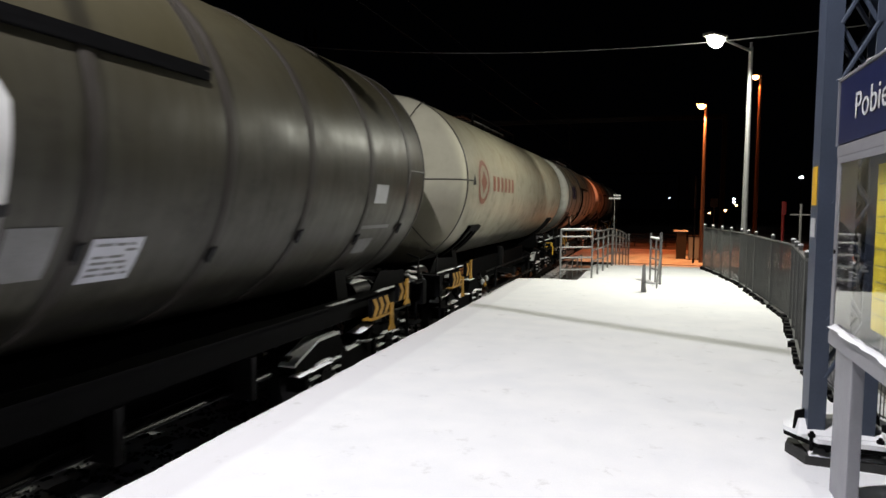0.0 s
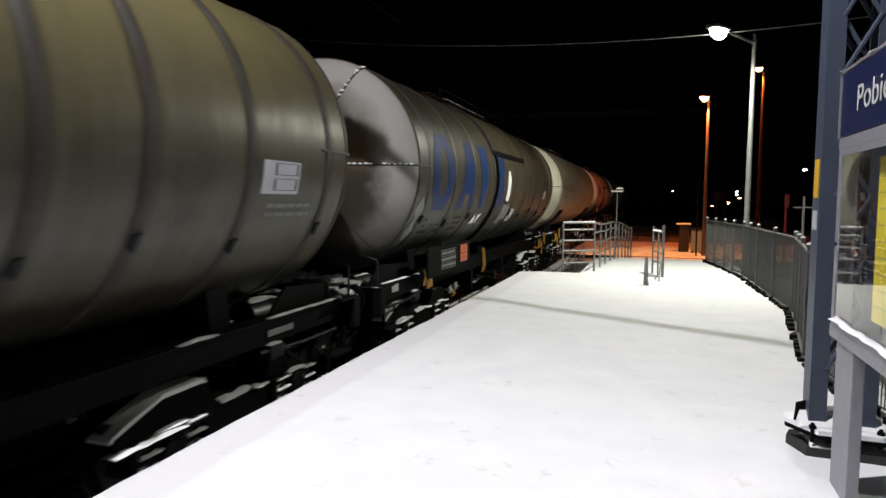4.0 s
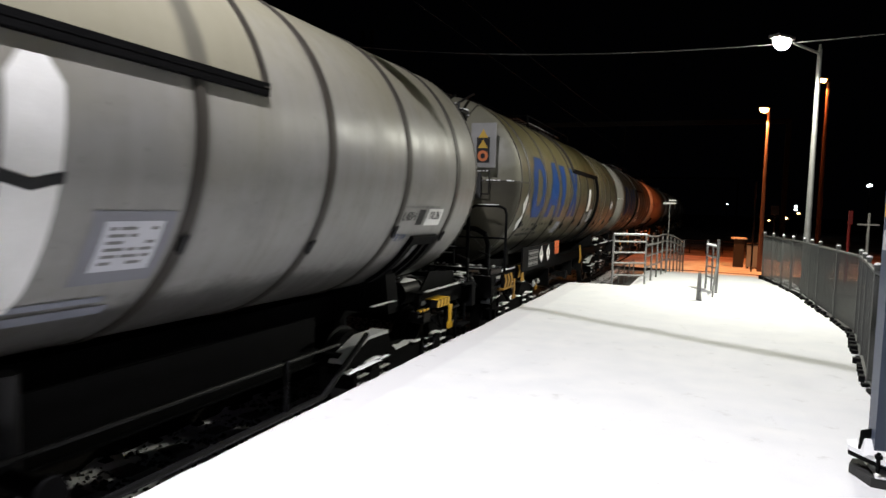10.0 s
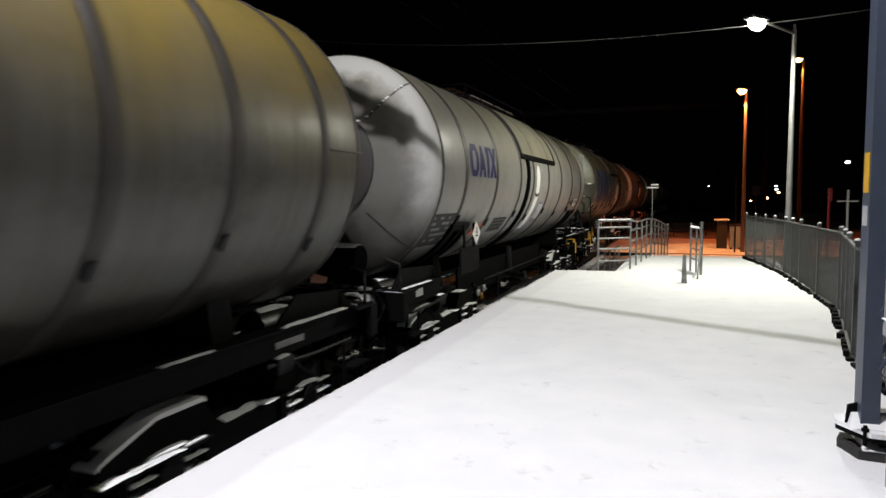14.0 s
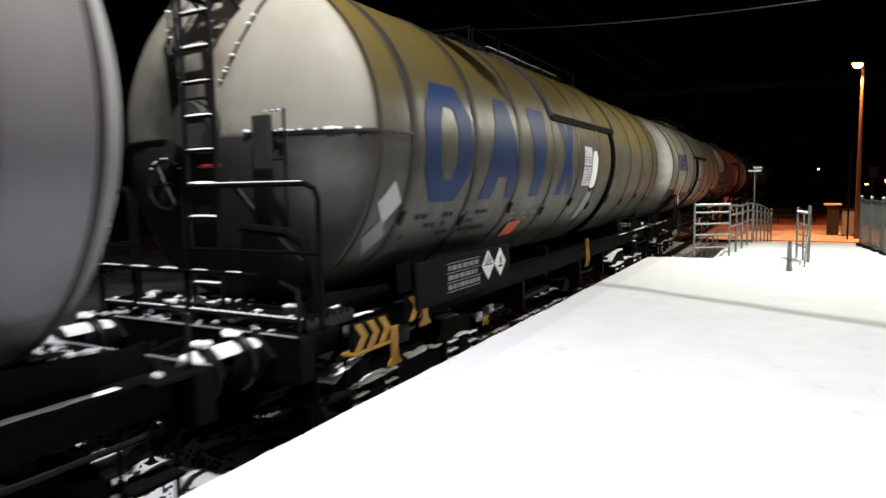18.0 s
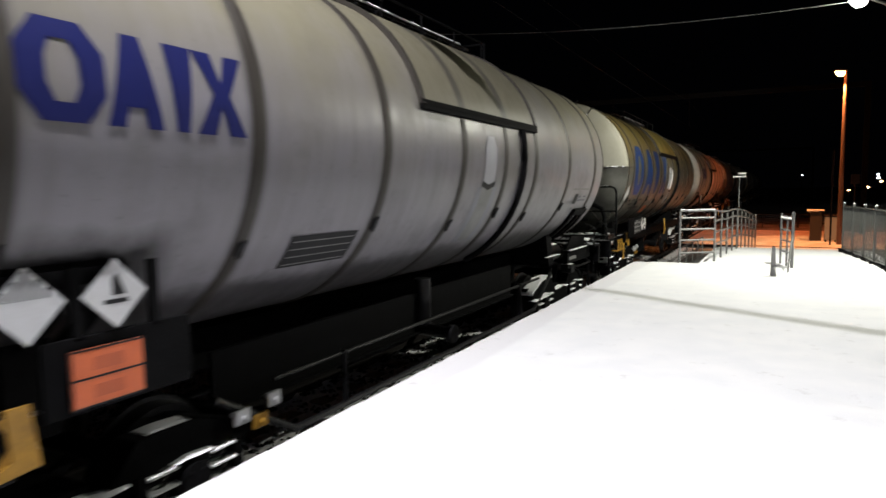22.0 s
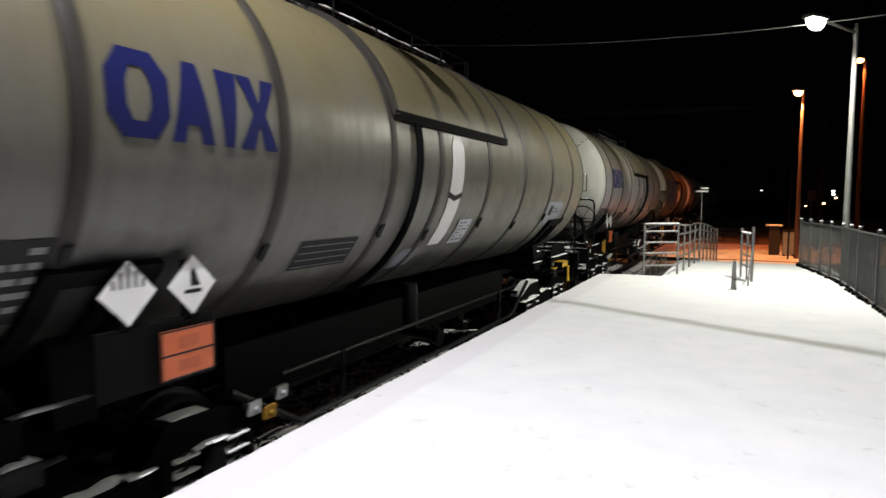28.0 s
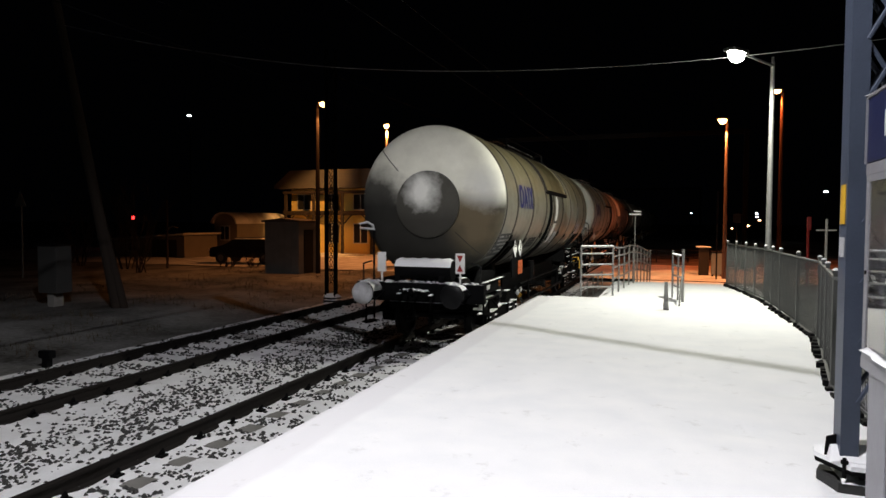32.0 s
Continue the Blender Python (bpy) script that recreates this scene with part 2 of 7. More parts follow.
PLATFORM_SNOW = material("platform_snow", (0.90, 0.90, 0.91), 0.75, second=(0.74, 0.76, 0.8), scale=2.2, fine=90, bump=0.35, amount=0.5, spec=0.25)
SNOW_EDGE = material("thin_edge_snow", (0.50, 0.50, 0.53), 0.8, second=(0.34, 0.33, 0.34), scale=3.0, fine=50, bump=0.3, amount=0.8, spec=0.2)
GALV = material("galvanised_tube", (0.21, 0.21, 0.205), 0.5, 0.4, second=(0.13, 0.13, 0.125), scale=9)
FENCE = material("fence_wire", (0.078, 0.082, 0.077), 0.55, 0.2, second=(0.048, 0.048, 0.046), scale=6)
MAST = material("blue_grey_paint", (0.055, 0.070, 0.105), 0.45, second=(0.035, 0.045, 0.065), scale=4)
CASE_GREY = material("grey_aluminium", (0.30, 0.30, 0.325), 0.45, 0.4, second=(0.22, 0.22, 0.24), scale=5)
NAVY = material("navy_enamel", (0.010, 0.016, 0.06), 0.35, second=(0.008, 0.012, 0.045), scale=3)
WHITE = material("white_paint", (0.78, 0.78, 0.77), 0.5, second=(0.6, 0.6, 0.58), scale=5)
WHITE_PALE = material("faded_white_paint", (0.50, 0.51, 0.52), 0.5, second=(0.36, 0.36, 0.36), scale=4, amount=0.8)
PAPER = material("paper_label", (0.52, 0.53, 0.58), 0.6, second=(0.40, 0.41, 0.46), scale=5)
LEVEL_GREY = material("greyed_plate_paint", (0.34, 0.34, 0.37), 0.55, second=(0.26, 0.26, 0.28), scale=4)
PAPER_BLUE = material("bluish_label_field", (0.21, 0.22, 0.265), 0.6, second=(0.16, 0.17, 0.20), scale=5)
SLATE_DARK = material("dark_slate_print", (0.06, 0.065, 0.09), 0.6, second=(0.12, 0.12, 0.15), scale=6)
INK = material("black_print", (0.014, 0.014, 0.015), 0.6, spec=0.2)
INK_SOFT = material("worn_black_print", (0.13, 0.13, 0.13), 0.6, second=(0.25, 0.25, 0.25), scale=7)
BLUE_BIG = material("blue_lettering_paint", (0.007, 0.034, 0.135), 0.46, second=(0.010, 0.026, 0.07), scale=2, amount=0.7, spec=0.13)
BLUE_SMALL = material("dark_blue_lettering_paint", (0.009, 0.013, 0.085), 0.5, spec=0.12, second=(0.018, 0.018, 0.07), scale=3)
REDBROWN = material("red_brown_paint", (0.16, 0.06, 0.04), 0.5)
ORANGE = material("orange_plate_paint", (0.56, 0.12, 0.035), 0.55, second=(0.38, 0.075, 0.025), scale=7)
YELLOW = material("yellow_warning_paint", (0.72, 0.42, 0.02), 0.5, second=(0.4, 0.22, 0.02), scale=9)
YELLOW_DIRTY = material("soiled_yellow_paint", (0.42, 0.22, 0.018), 0.6, second=(0.17, 0.09, 0.015), scale=7, amount=0.8)
POSTER = material("yellow_poster", (0.66, 0.55, 0.03), 0.6, second=(0.58, 0.46, 0.03), scale=4)
RED = material("red_paint", (0.30, 0.015, 0.012), 0.5)
PLASTER = material("plaster", (0.20, 0.18, 0.14), 0.9, second=(0.14, 0.125, 0.10), scale=1.5, fine=30)
TIMBER = material("dark_timber", (0.028, 0.018, 0.012), 0.9, second=(0.016, 0.010, 0.008), scale=5, stretch=(1, 1, 4))
BROWN_POLE = material("brown_pole_paint", (0.16, 0.075, 0.045), 0.8, second=(0.09, 0.045, 0.03), scale=5)
HUT = material("hut_cladding", (0.24, 0.245, 0.24), 0.9, second=(0.15, 0.15, 0.145), scale=3)
ROOFING = material("roofing", (0.10, 0.09, 0.085), 0.85, scale=3)
CAR_PAINT = material("dark_car_paint", (0.02, 0.022, 0.026), 0.25, 0.3)
DARK_GLASS = material("dark_glass", (0.02, 0.02, 0.022), 0.08)
RUBBER = material("rubber", (0.02, 0.02, 0.02), 0.85)
LED_GLOW = glow("led_glow", (1.0, 1.0, 0.86), 60)
SODIUM_GLOW = glow("sodium_glow", (1.0, 0.36, 0.10), 30)
FAR_WHITE = glow("far_white_glow", (0.9, 0.95, 1.0), 12)
FAR_ORANGE = glow("far_orange_glow", (1.0, 0.5, 0.22), 10)
RED_GLOW = glow("red_signal_glow", (1.0, 0.03, 0.03), 6)
WINDOW_GLOW = glow("lit_window", (1.0, 0.55, 0.14), 0.8)



def thin_along_edge(m):
    """Thinner, wind-scoured snow on the slabs beside the track, and greyish trodden trails."""
    n, l = m.node_tree.nodes, m.node_tree.links
    b = n["Principled BSDF"]
    old = b.inputs["Base Color"].links[0].from_socket
    tc, sep, no, tr = n.new("ShaderNodeTexCoord"), n.new("ShaderNodeSeparateXYZ"), n.new("ShaderNodeTexNoise"), n.new("ShaderNodeTexNoise")
    l.new(tc.outputs["Object"], sep.inputs["Vector"])
    no.inputs["Scale"].default_value, no.inputs["Detail"].default_value = 1.7, 5
    l.new(tc.outputs["Object"], no.inputs["Vector"])
    tr.inputs["Scale"].default_value, tr.inputs["Detail"].default_value, tr.inputs["Roughness"].default_value = 3.4, 7, 0.7
    l.new(tc.outputs["Object"], tr.inputs["Vector"])
    ad = n.new("ShaderNodeMath")
    ad.operation = "MULTIPLY_ADD"
    l.new(no.outputs["Fac"], ad.inputs[0])
    ad.inputs[1].default_value = 0.14
    l.new(sep.outputs["X"], ad.inputs[2])
    r, r2 = n.new("ShaderNodeMapRange"), n.new("ShaderNodeMapRange")
    r.inputs["From Min"].default_value, r.inputs["From Max"].default_value, r.inputs["To Min"].default_value, r.inputs["To Max"].default_value = 0.40, 0.47, 1, 0
    l.new(ad.outputs[0], r.inputs["Value"])
    r2.inputs["From Min"].default_value, r2.inputs["From Max"].default_value, r2.inputs["To Max"].default_value = 0.60, 0.75, 0.55
    l.new(tr.outputs["Fac"], r2.inputs["Value"])
    src = old
    for f, c in ((r.outputs["Result"], (0.80, 0.795, 0.82, 1)), (r2.outputs["Result"], (0.45, 0.44, 0.43, 1))):
        x = n.new("ShaderNodeMix")
        x.data_type = "RGBA"
        l.new(src, x.inputs["A"])
        x.inputs["B"].default_value = c
        l.new(f, x.inputs["Factor"])
        src = x.outputs["Result"]
    l.new(src, b.inputs["Base Color"])


thin_along_edge(PLATFORM_SNOW)
PRINT_FADED = material("sooted_white_paint", (0.20, 0.20, 0.20), 0.6, second=(0.12, 0.12, 0.115), scale=4, amount=0.8)
FROSTED = material("frosted_steel", (0.55, 0.55, 0.57), 0.75, second=(0.22, 0.22, 0.23), scale=5, fine=30, amount=0.8)
STEEL_MID = material("worn_grey_steel", (0.030, 0.030, 0.031), 0.55, second=(0.014, 0.014, 0.014), scale=6, spec=0.2)
BOARD_YELLOW = material("weathered_yellow_paint", (0.40, 0.25, 0.02), 0.6, second=(0.26, 0.15, 0.02), scale=12)
BOARD_ORANGE = material("weathered_orange_paint", (0.40, 0.11, 0.03), 0.6, second=(0.27, 0.07, 0.02), scale=12)
GLASS = bpy.data.materials.new("display_glass")
GLASS.use_nodes = True
_b = GLASS.node_tree.nodes["Principled BSDF"]
_b.inputs["Transmission Weight"].default_value, _b.inputs["Roughness"].default_value, _b.inputs["IOR"].default_value = 1.0, 0.02, 1.45

# ---- mesh helpers ----


def mesh_of(name, bm, mat, smooth=False):
    bmesh.ops.recalc_face_normals(bm, faces=bm.faces)
    me = bpy.data.meshes.new(name)
    bm.to_mesh(me)
    bm.free()
    for m in mat if isinstance(mat, (list, tuple)) else [mat]:
        me.materials.append(m)
    if smooth:
        me.polygons.foreach_set("use_smooth", [True] * len(me.polygons))
        me.set_sharp_from_angle(angle=radians(38))
    return me


def part(name, bm, mat, parent=None, label="", smooth=False):
    ob = new(name, mesh_of(name, bm, mat, smooth))
    ob.parent = parent
    return tagged(ob, label) if label else ob


def share(name, me, parent, m=None, label=""):
    ob = new(name, me)
    ob.parent = parent
    if m is not None:
        ob.matrix_basis = m
    return tagged(ob, label) if label else ob


def thing(name, label, category, group="", m=None, kind=""):
    ob = new(name)
    if m is not None:
        ob.matrix_basis = m
    return tagged(ob, label, category, group, kind)


def box(bm, x0, x1, y0, y1, z0, z1, bevel=0.0, m=None, mat=0):
    t = Matrix.Translation(((x0 + x1) / 2, (y0 + y1) / 2, (z0 + z1) / 2)) @ Matrix.Diagonal((abs(x1 - x0), abs(y1 - y0), abs(z1 - z0), 1))
    r = bmesh.ops.create_cube(bm, size=1, matrix=t)
    verts = r["verts"]
    faces = {f for v in verts for f in v.link_faces}
    for f in faces:
        f.material_index = mat
    if bevel:
        edges = list({e for v in verts for e in v.link_edges})
        made = bmesh.ops.bevel(bm, geom=edges, offset=bevel, segments=2, affect="EDGES", profile=0.6)
        verts = list({v for f in made["faces"] for v in f.verts} | {v for v in verts if v.is_valid})
    if m is not None:
        bmesh.ops.transform(bm, matrix=m, verts=verts)
    return verts


def rod(bm, a, b, r, seg=10, r2=None, mat=0):
    a, b = Vector(a), Vector(b)
    d = b - a
    t = Matrix.Translation((a + b) / 2) @ d.to_track_quat("Z", "Y").to_matrix().to_4x4()
    made = bmesh.ops.create_cone(bm, cap_ends=True, segments=seg, radius1=r, radius2=r if r2 is None else r2, depth=d.length, matrix=t)
    for f in {f for v in made["verts"] for f in v.link_faces}:
        f.material_index = mat
    return made["verts"]


def pipe(bm, points, r, seg=8):
    """A bent tube swept through the points in one piece."""
    pts = [Vector(p) for p in points]
    rings, side = [], None
    for i, p in enumerate(pts):
        d = (pts[min(i + 1, len(pts) - 1)] - p).normalized() + (p - pts[max(i - 1, 0)]).normalized()
        d = d.normalized() if d.length > 1e-6 else (p - pts[i - 1]).normalized()
        side = d.orthogonal().normalized() if side is None else (side - d * side.dot(d)).normalized()
        up = d.cross(side)
        turn = 1.0
        if 0 < i < len(pts) - 1:
            turn = 1 / max(math.sqrt(max((1 + (pts[i + 1] - p).normalized().dot((p - pts[i - 1]).normalized())) / 2, 0.0)), 0.6)
        rings.append([bm.verts.new(p + (side * math.cos(k * 2 * math.pi / seg) + up * math.sin(k * 2 * math.pi / seg)) * r * turn) for k in range(seg)])
    for a, b in zip(rings, rings[1:]):
        for k in range(seg):
            bm.faces.new((a[k], a[(k + 1) % seg], b[(k + 1) % seg], b[k]))
    bm.faces.new(rings[0][::-1])
    bm.faces.new(rings[-1])


def prism(bm, outline, a, b, axis="x"):
    """An outline in the other two axes, extruded from a to b."""
    put = {"x": lambda u, v, w: (w, u, v), "y": lambda u, v, w: (u, w, v), "z": lambda u, v, w: (u, v, w)}[axis]
    low = [bm.verts.new(put(u, v, a)) for u, v in outline]
    top = [bm.verts.new(put(u, v, b)) for u, v in outline]
    bm.faces.new(low)
    bm.faces.new(top[::-1])
    k = len(outline)
    for i in range(k):
        bm.faces.new((low[i], low[(i + 1) % k], top[(i + 1) % k], top[i]))


def lathe(bm, profile, seg=48, axis="y", center=(0, 0, 0)):
    """Turns (along, radius) pairs about an axis along y."""
    rings = []
    for y, r in profile:
        if r < 1e-6:
            rings.append([bm.verts.new((center[0], center[1] + y, center[2]))])
        else:
            rings.append([bm.verts.new((center[0] + r * math.cos(2 * math.pi * i / seg), center[1] + y, center[2] + r * math.sin(2 * math.pi * i / seg))) for i in range(seg)])
    for p, q in zip(rings, rings[1:]):
        for i in range(seg):
            j = (i + 1) % seg
            if len(p) == 1:
                bm.faces.new((p[0], q[i], q[j]))
            elif len(q) == 1:
                bm.faces.new((p[i], p[j], q[0]))
            else:
                bm.faces.new((p[i], p[j], q[j], q[i]))


def cut_rows(bm, axis, lo, hi, step):
    v = lo + step
    no = {"z": (0, 0, 1), "y": (0, 1, 0)}[axis]
    while v < hi:
        bmesh.ops.bisect_plane(bm, geom=bm.verts[:] + bm.edges[:] + bm.faces[:], plane_co=tuple(c * v for c in no), plane_no=no)
        v += step


def words(name, text, size, mat, parent, m):
    """Lettering as a thin mesh in the xy plane of m."""
    cu = bpy.data.curves.new(name, "FONT")
    cu.body, cu.size, cu.extrude = text, size, 0.001
    tmp = bpy.data.objects.new(name, cu)
    scene.collection.objects.link(tmp)
    me = bpy.data.meshes.new_from_object(tmp.evaluated_get(bpy.context.evaluated_depsgraph_get()))
    bpy.data.objects.remove(tmp)
    me.materials.clear()
    me.materials.append(mat)
    ob = new(name, me)
    ob.parent = parent
    ob.matrix_basis = m
    return ob

# ---- train ----
TRACK_X, RAIL_Z = -1.75, -0.76
TC, TR = 2.79, 1.53
# the train's way, second by second: where the last wagon's rear tank rim is along the track
TRAIN = [-76.48, -73.51, -70.55, -67.58, -64.61, -61.65, -58.69, -55.74, -52.81, -49.89, -46.98, -44.08, -41.18, -38.30, -35.46, -32.72, -30.02, -27.19, -24.49, -21.85, -19.25, -16.69, -14.12, -11.54, -8.95, -6.39, -3.82, -1.27, 1.30, 3.89, 6.55, 9.29, 12.40]


def way(t):
    i = min(int(t), 31)
    return TRAIN[i] + (TRAIN[i + 1] - TRAIN[i]) * (t - i)


def side_x(z):
    return math.sqrt(max(TR * TR - (z - TC) ** 2, 0.01))


def decal(name, outlines, mat, parent, proud=0.006, label=""):
    """Flat outlines in (along, height over the platform) laid on the tank's platform side."""
    bm = bmesh.new()
    for o in outlines:
        bm.faces.new([bm.verts.new((0, y, z - RAIL_Z)) for y, z in o])
    bmesh.ops.remove_doubles(bm, verts=bm.verts, dist=0.0005)
    zs = [v.co.z for v in bm.verts]
    cut_rows(bm, "z", min(zs), max(zs), 0.09)
    for v in bm.verts:
        d = Vector((side_x(v.co.z), v.co.z - TC)).normalized() * (TR + proud)
        v.co.x, v.co.z = d.x, TC + d.y
    for f in bm.faces:
        if f.normal.x < 0:
            f.normal_flip()
    return part(name, bm, mat, parent, label, True)


def rect(y0, y1, z0, z1):
    return [(y0, z0), (y1, z0), (y1, z1), (y0, z1)]


def diamond(y, z, r):
    return [(y - r, z), (y, z - r), (y + r, z), (y, z + r)]


def octagon(y0, y1, z0, z1, c):
    return [(y0 + c, z0), (y1 - c, z0), (y1, z0 + c * 1.3), (y1, z1 - c * 1.3), (y1 - c, z1), (y0 + c, z1), (y0, z1 - c * 1.3), (y0, z0 + c * 1.3)]


def ring_of(o, k):
    cy, cz = sum(p[0] for p in o) / len(o), sum(p[1] for p in o) / len(o)
    inner = [(cy + (y - cy) * k, cz + (z - cz) * (1 - (1 - k) * 0.62)) for y, z in o]
    return [[o[i], o[(i + 1) % len(o)], inner[(i + 1) % len(o)], inner[i]] for i in range(len(o))]


def emblem(parent, spans, z0, z1, mat):
    """The owner's mark as plain blue shapes: an eight-sided ring, a wedge, a tapering bar and an hourglass."""
    (a, b), (c, d), (e, f), (g, h) = spans
    o = octagon(a, b, z0, z1, (b - a) * 0.24)
    decal("emblem_ring", ring_of(o, 0.38), mat, parent)
    w = d - c
    decal("emblem_wedge", [[(c, z0), (c + w * 0.30, z0), (c + w * 0.36, z0 + (z1 - z0) * 0.22), (c + w * 0.64, z0 + (z1 - z0) * 0.22), (c + w * 0.70, z0), (d, z0), (c + w * 0.66, z1), (c + w * 0.34, z1)]], mat, parent)
    w = f - e
    decal("emblem_bar", [[(e + w * 0.32, z0), (f - w * 0.32, z0), (f - w * 0.10, z1), (e + w * 0.10, z1)]], mat, parent)
    w, zm = h - g, (z0 + z1) / 2
    decal("emblem_hourglass", [[(g, z0), (g + w * 0.36, z0), (g + w * 0.5, zm - 0.14 * (z1 - z0)), (h - w * 0.36, z0), (h, z0), (h - w * 0.34, zm), (h, z1), (h - w * 0.36, z1), (g + w * 0.5, zm + 0.14 * (z1 - z0)), (g + w * 0.36, z1), (g, z1), (g + w * 0.34, zm)]], mat, parent)


def print_rows(parent, y0, y1, z0, z1, rows, mat, seed, fill=0.75, proud=0.009):
    """Illegible small print as plain bars."""
    rnd = random.Random(seed)
    outs = []
    h = (z1 - z0) / rows
    for i in range(rows):
        y = y0
        while y < y1 - 0.03:
            w = rnd.uniform(0.04, 0.16)
            if rnd.random() < fill:
                outs.append(rect(y, min(y + w, y1), z0 + i * h + h * 0.25, z0 + i * h + h * 0.72))
            y += w + 0.025
    tagged(decal("small_print", outs, mat, parent, proud), kind="stuff")


# meshes that every wagon shares
def wheelset_mesh():
    bm = bmesh.new()
    for s in (-1, 1):
        prof = [(-0.07, 0.0), (-0.07, 0.2), (-0.035, 0.21), (-0.03, 0.38), (-0.07, 0.40), (-0.07, 0.445), (0.045, 0.46), (0.05, 0.49), (0.07, 0.49), (0.075, 0.40), (0.03, 0.38), (0.025, 0.2), (0.07, 0.19), (0.07, 0.0)]
        n0 = len(bm.verts)
        lathe(bm, [(y * -s, r) for y, r in prof], 32)
        bm.verts.ensure_lookup_table()
        vs = bm.verts[n0:]
        bmesh.ops.transform(bm, matrix=Matrix.Translation((s * 0.755, 0, 0)) @ Matrix.Rotation(radians(-90), 4, "Z"), verts=vs)
    rod(bm, (-1.05, 0, 0), (1.05, 0, 0), 0.08, 12)
    for s in (-1, 1):
        for k in range(4):
            a = k * math.pi / 2
            rod(bm, (s * 0.78, 0.29 * math.cos(a), 0.29 * math.sin(a)), (s * 0.81, 0.29 * math.cos(a), 0.29 * math.sin(a)), 0.03, 6)
    return mesh_of("wheelset", bm, GREY_STEEL, True)


def bogie_mesh():
    bm = bmesh.new()
    for s in (-1, 1):
        o = [(-1.48, 0.60), (-1.46, 0.68), (-0.98, 0.84), (-0.50, 0.84), (-0.36, 0.66), (-0.24, 0.58), (0.24, 0.58), (0.36, 0.66), (0.50, 0.84), (0.98, 0.84), (1.46, 0.68), (1.48, 0.60), (1.30, 0.55), (0.62, 0.60), (0.42, 0.36), (0.20, 0.28), (-0.20, 0.28), (-0.42, 0.36), (-0.62, 0.60), (-1.30, 0.55)]
        prism(bm, o, s * 1.0 - 0.10, s * 1.0 + 0.10)
        box(bm, s * 1.0 - 0.12, s * 1.0 + 0.17, -1.50, -0.48, 0.555, 0.575)
        for y in (-0.9, 0.9):
            box(bm, s * 1.0 - 0.10, s * 1.0 + 0.13, y - 0.44, y - 0.36, 0.36, 0.62, 0.01)
            box(bm, s * 1.0 - 0.10, s * 1.0 + 0.13, y + 0.36, y + 0.44, 0.36, 0.62, 0.01)
    box(bm, -1.0, 1.0, -0.26, 0.26, 0.40, 0.66, 0.02)
    for y in (-1.4, 1.4):
        box(bm, -1.0, 1.0, y - 0.05, y + 0.05, 0.62, 0.76, 0.01)
    rod(bm, (0, 0, 0.62), (0, 0, 0.95), 0.22, 16)
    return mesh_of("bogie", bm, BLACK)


def spring_mesh():
    bm = bmesh.new()
    pts = [(0.078 * math.cos(k * 0.6283), 0.078 * math.sin(k * 0.6283), -0.15 + 0.30 * k / 55) for k in range(56)]
    pipe(bm, pts, 0.017, 6)
    return mesh_of("spring", bm, GREY_STEEL, True)


def spring_snow_mesh():
    bm = bmesh.new()
    for k in range(3):
        z = -0.10 + k * 0.104
        box(bm, 0.02, 0.125, -0.11, 0.11, z, z + 0.018, 0.006)
    return mesh_of("snow_on_spring", bm, SNOW)


def axle_box_mesh():
    bm = bmesh.new()
    box(bm, -0.12, 0.10, -0.17, 0.17, -0.15, 0.15, 0.03)
    rod(bm, (0.08, 0, 0), (0.16, 0, 0), 0.115, 16)
    for k in range(4):
        a = k * math.pi / 2 + 0.78
        rod(bm, (0.15, 0.07 * math.cos(a), 0.07 * math.sin(a)), (0.175, 0.07 * math.cos(a), 0.07 * math.sin(a)), 0.015, 6)
    return mesh_of("axle_box", bm, GREY_STEEL, True)


def lumpy_strip(bm, x0, x1, y0, y1, z, h, seed, slope=0.0):
    """A ridge of settled snow with a rounded, uneven top."""
    rnd = random.Random(seed)
    n = max(3, int((y1 - y0) / 0.09))
    rows = []
    for i in range(n + 1):
        y = y0 + (y1 - y0) * i / n
        e = 0.25 if i in (0, n) else 1.0
        k = h * e * rnd.uniform(0.55, 1.15)
        w = rnd.uniform(-0.012, 0.012)
        zz = z + slope * (y - y0)
        rows.append([bm.verts.new(p) for p in ((x0 + w, y, zz), (x0 + 0.02, y, zz + k * 0.75), ((x0 + x1) / 2, y, zz + k), (x1 - 0.02, y, zz + k * 0.7), (x1 + w, y, zz))])
    for p, q in zip(rows, rows[1:]):
        for j in range(4):
            bm.faces.new((p[j], p[j + 1], q[j + 1], q[j]))
        bm.faces.new((p[4], p[0], q[0], q[4]))
    bm.faces.new(rows[0])
    bm.faces.new(rows[-1][::-1])


def crumbs(bm, x0, x1, y0, y1, z, count, seed, r=0.035):
    """Loose clumps of snow caught on ironwork, thicker where they happen to lie close."""
    rnd = random.Random(seed)
    for _ in range(count):
        k = r * rnd.uniform(0.35, 1.25)
        m = Matrix.Translation((rnd.uniform(x0, x1), rnd.uniform(y0, y1), z + k * 0.15)) @ Matrix.Rotation(rnd.uniform(0, 3.1), 4, "Z") @ Matrix.Diagonal((rnd.uniform(0.9, 2.0), rnd.uniform(0.7, 1.1), rnd.uniform(0.35, 0.7), 1))
        bmesh.ops.create_icosphere(bm, subdivisions=1, radius=k, matrix=m)


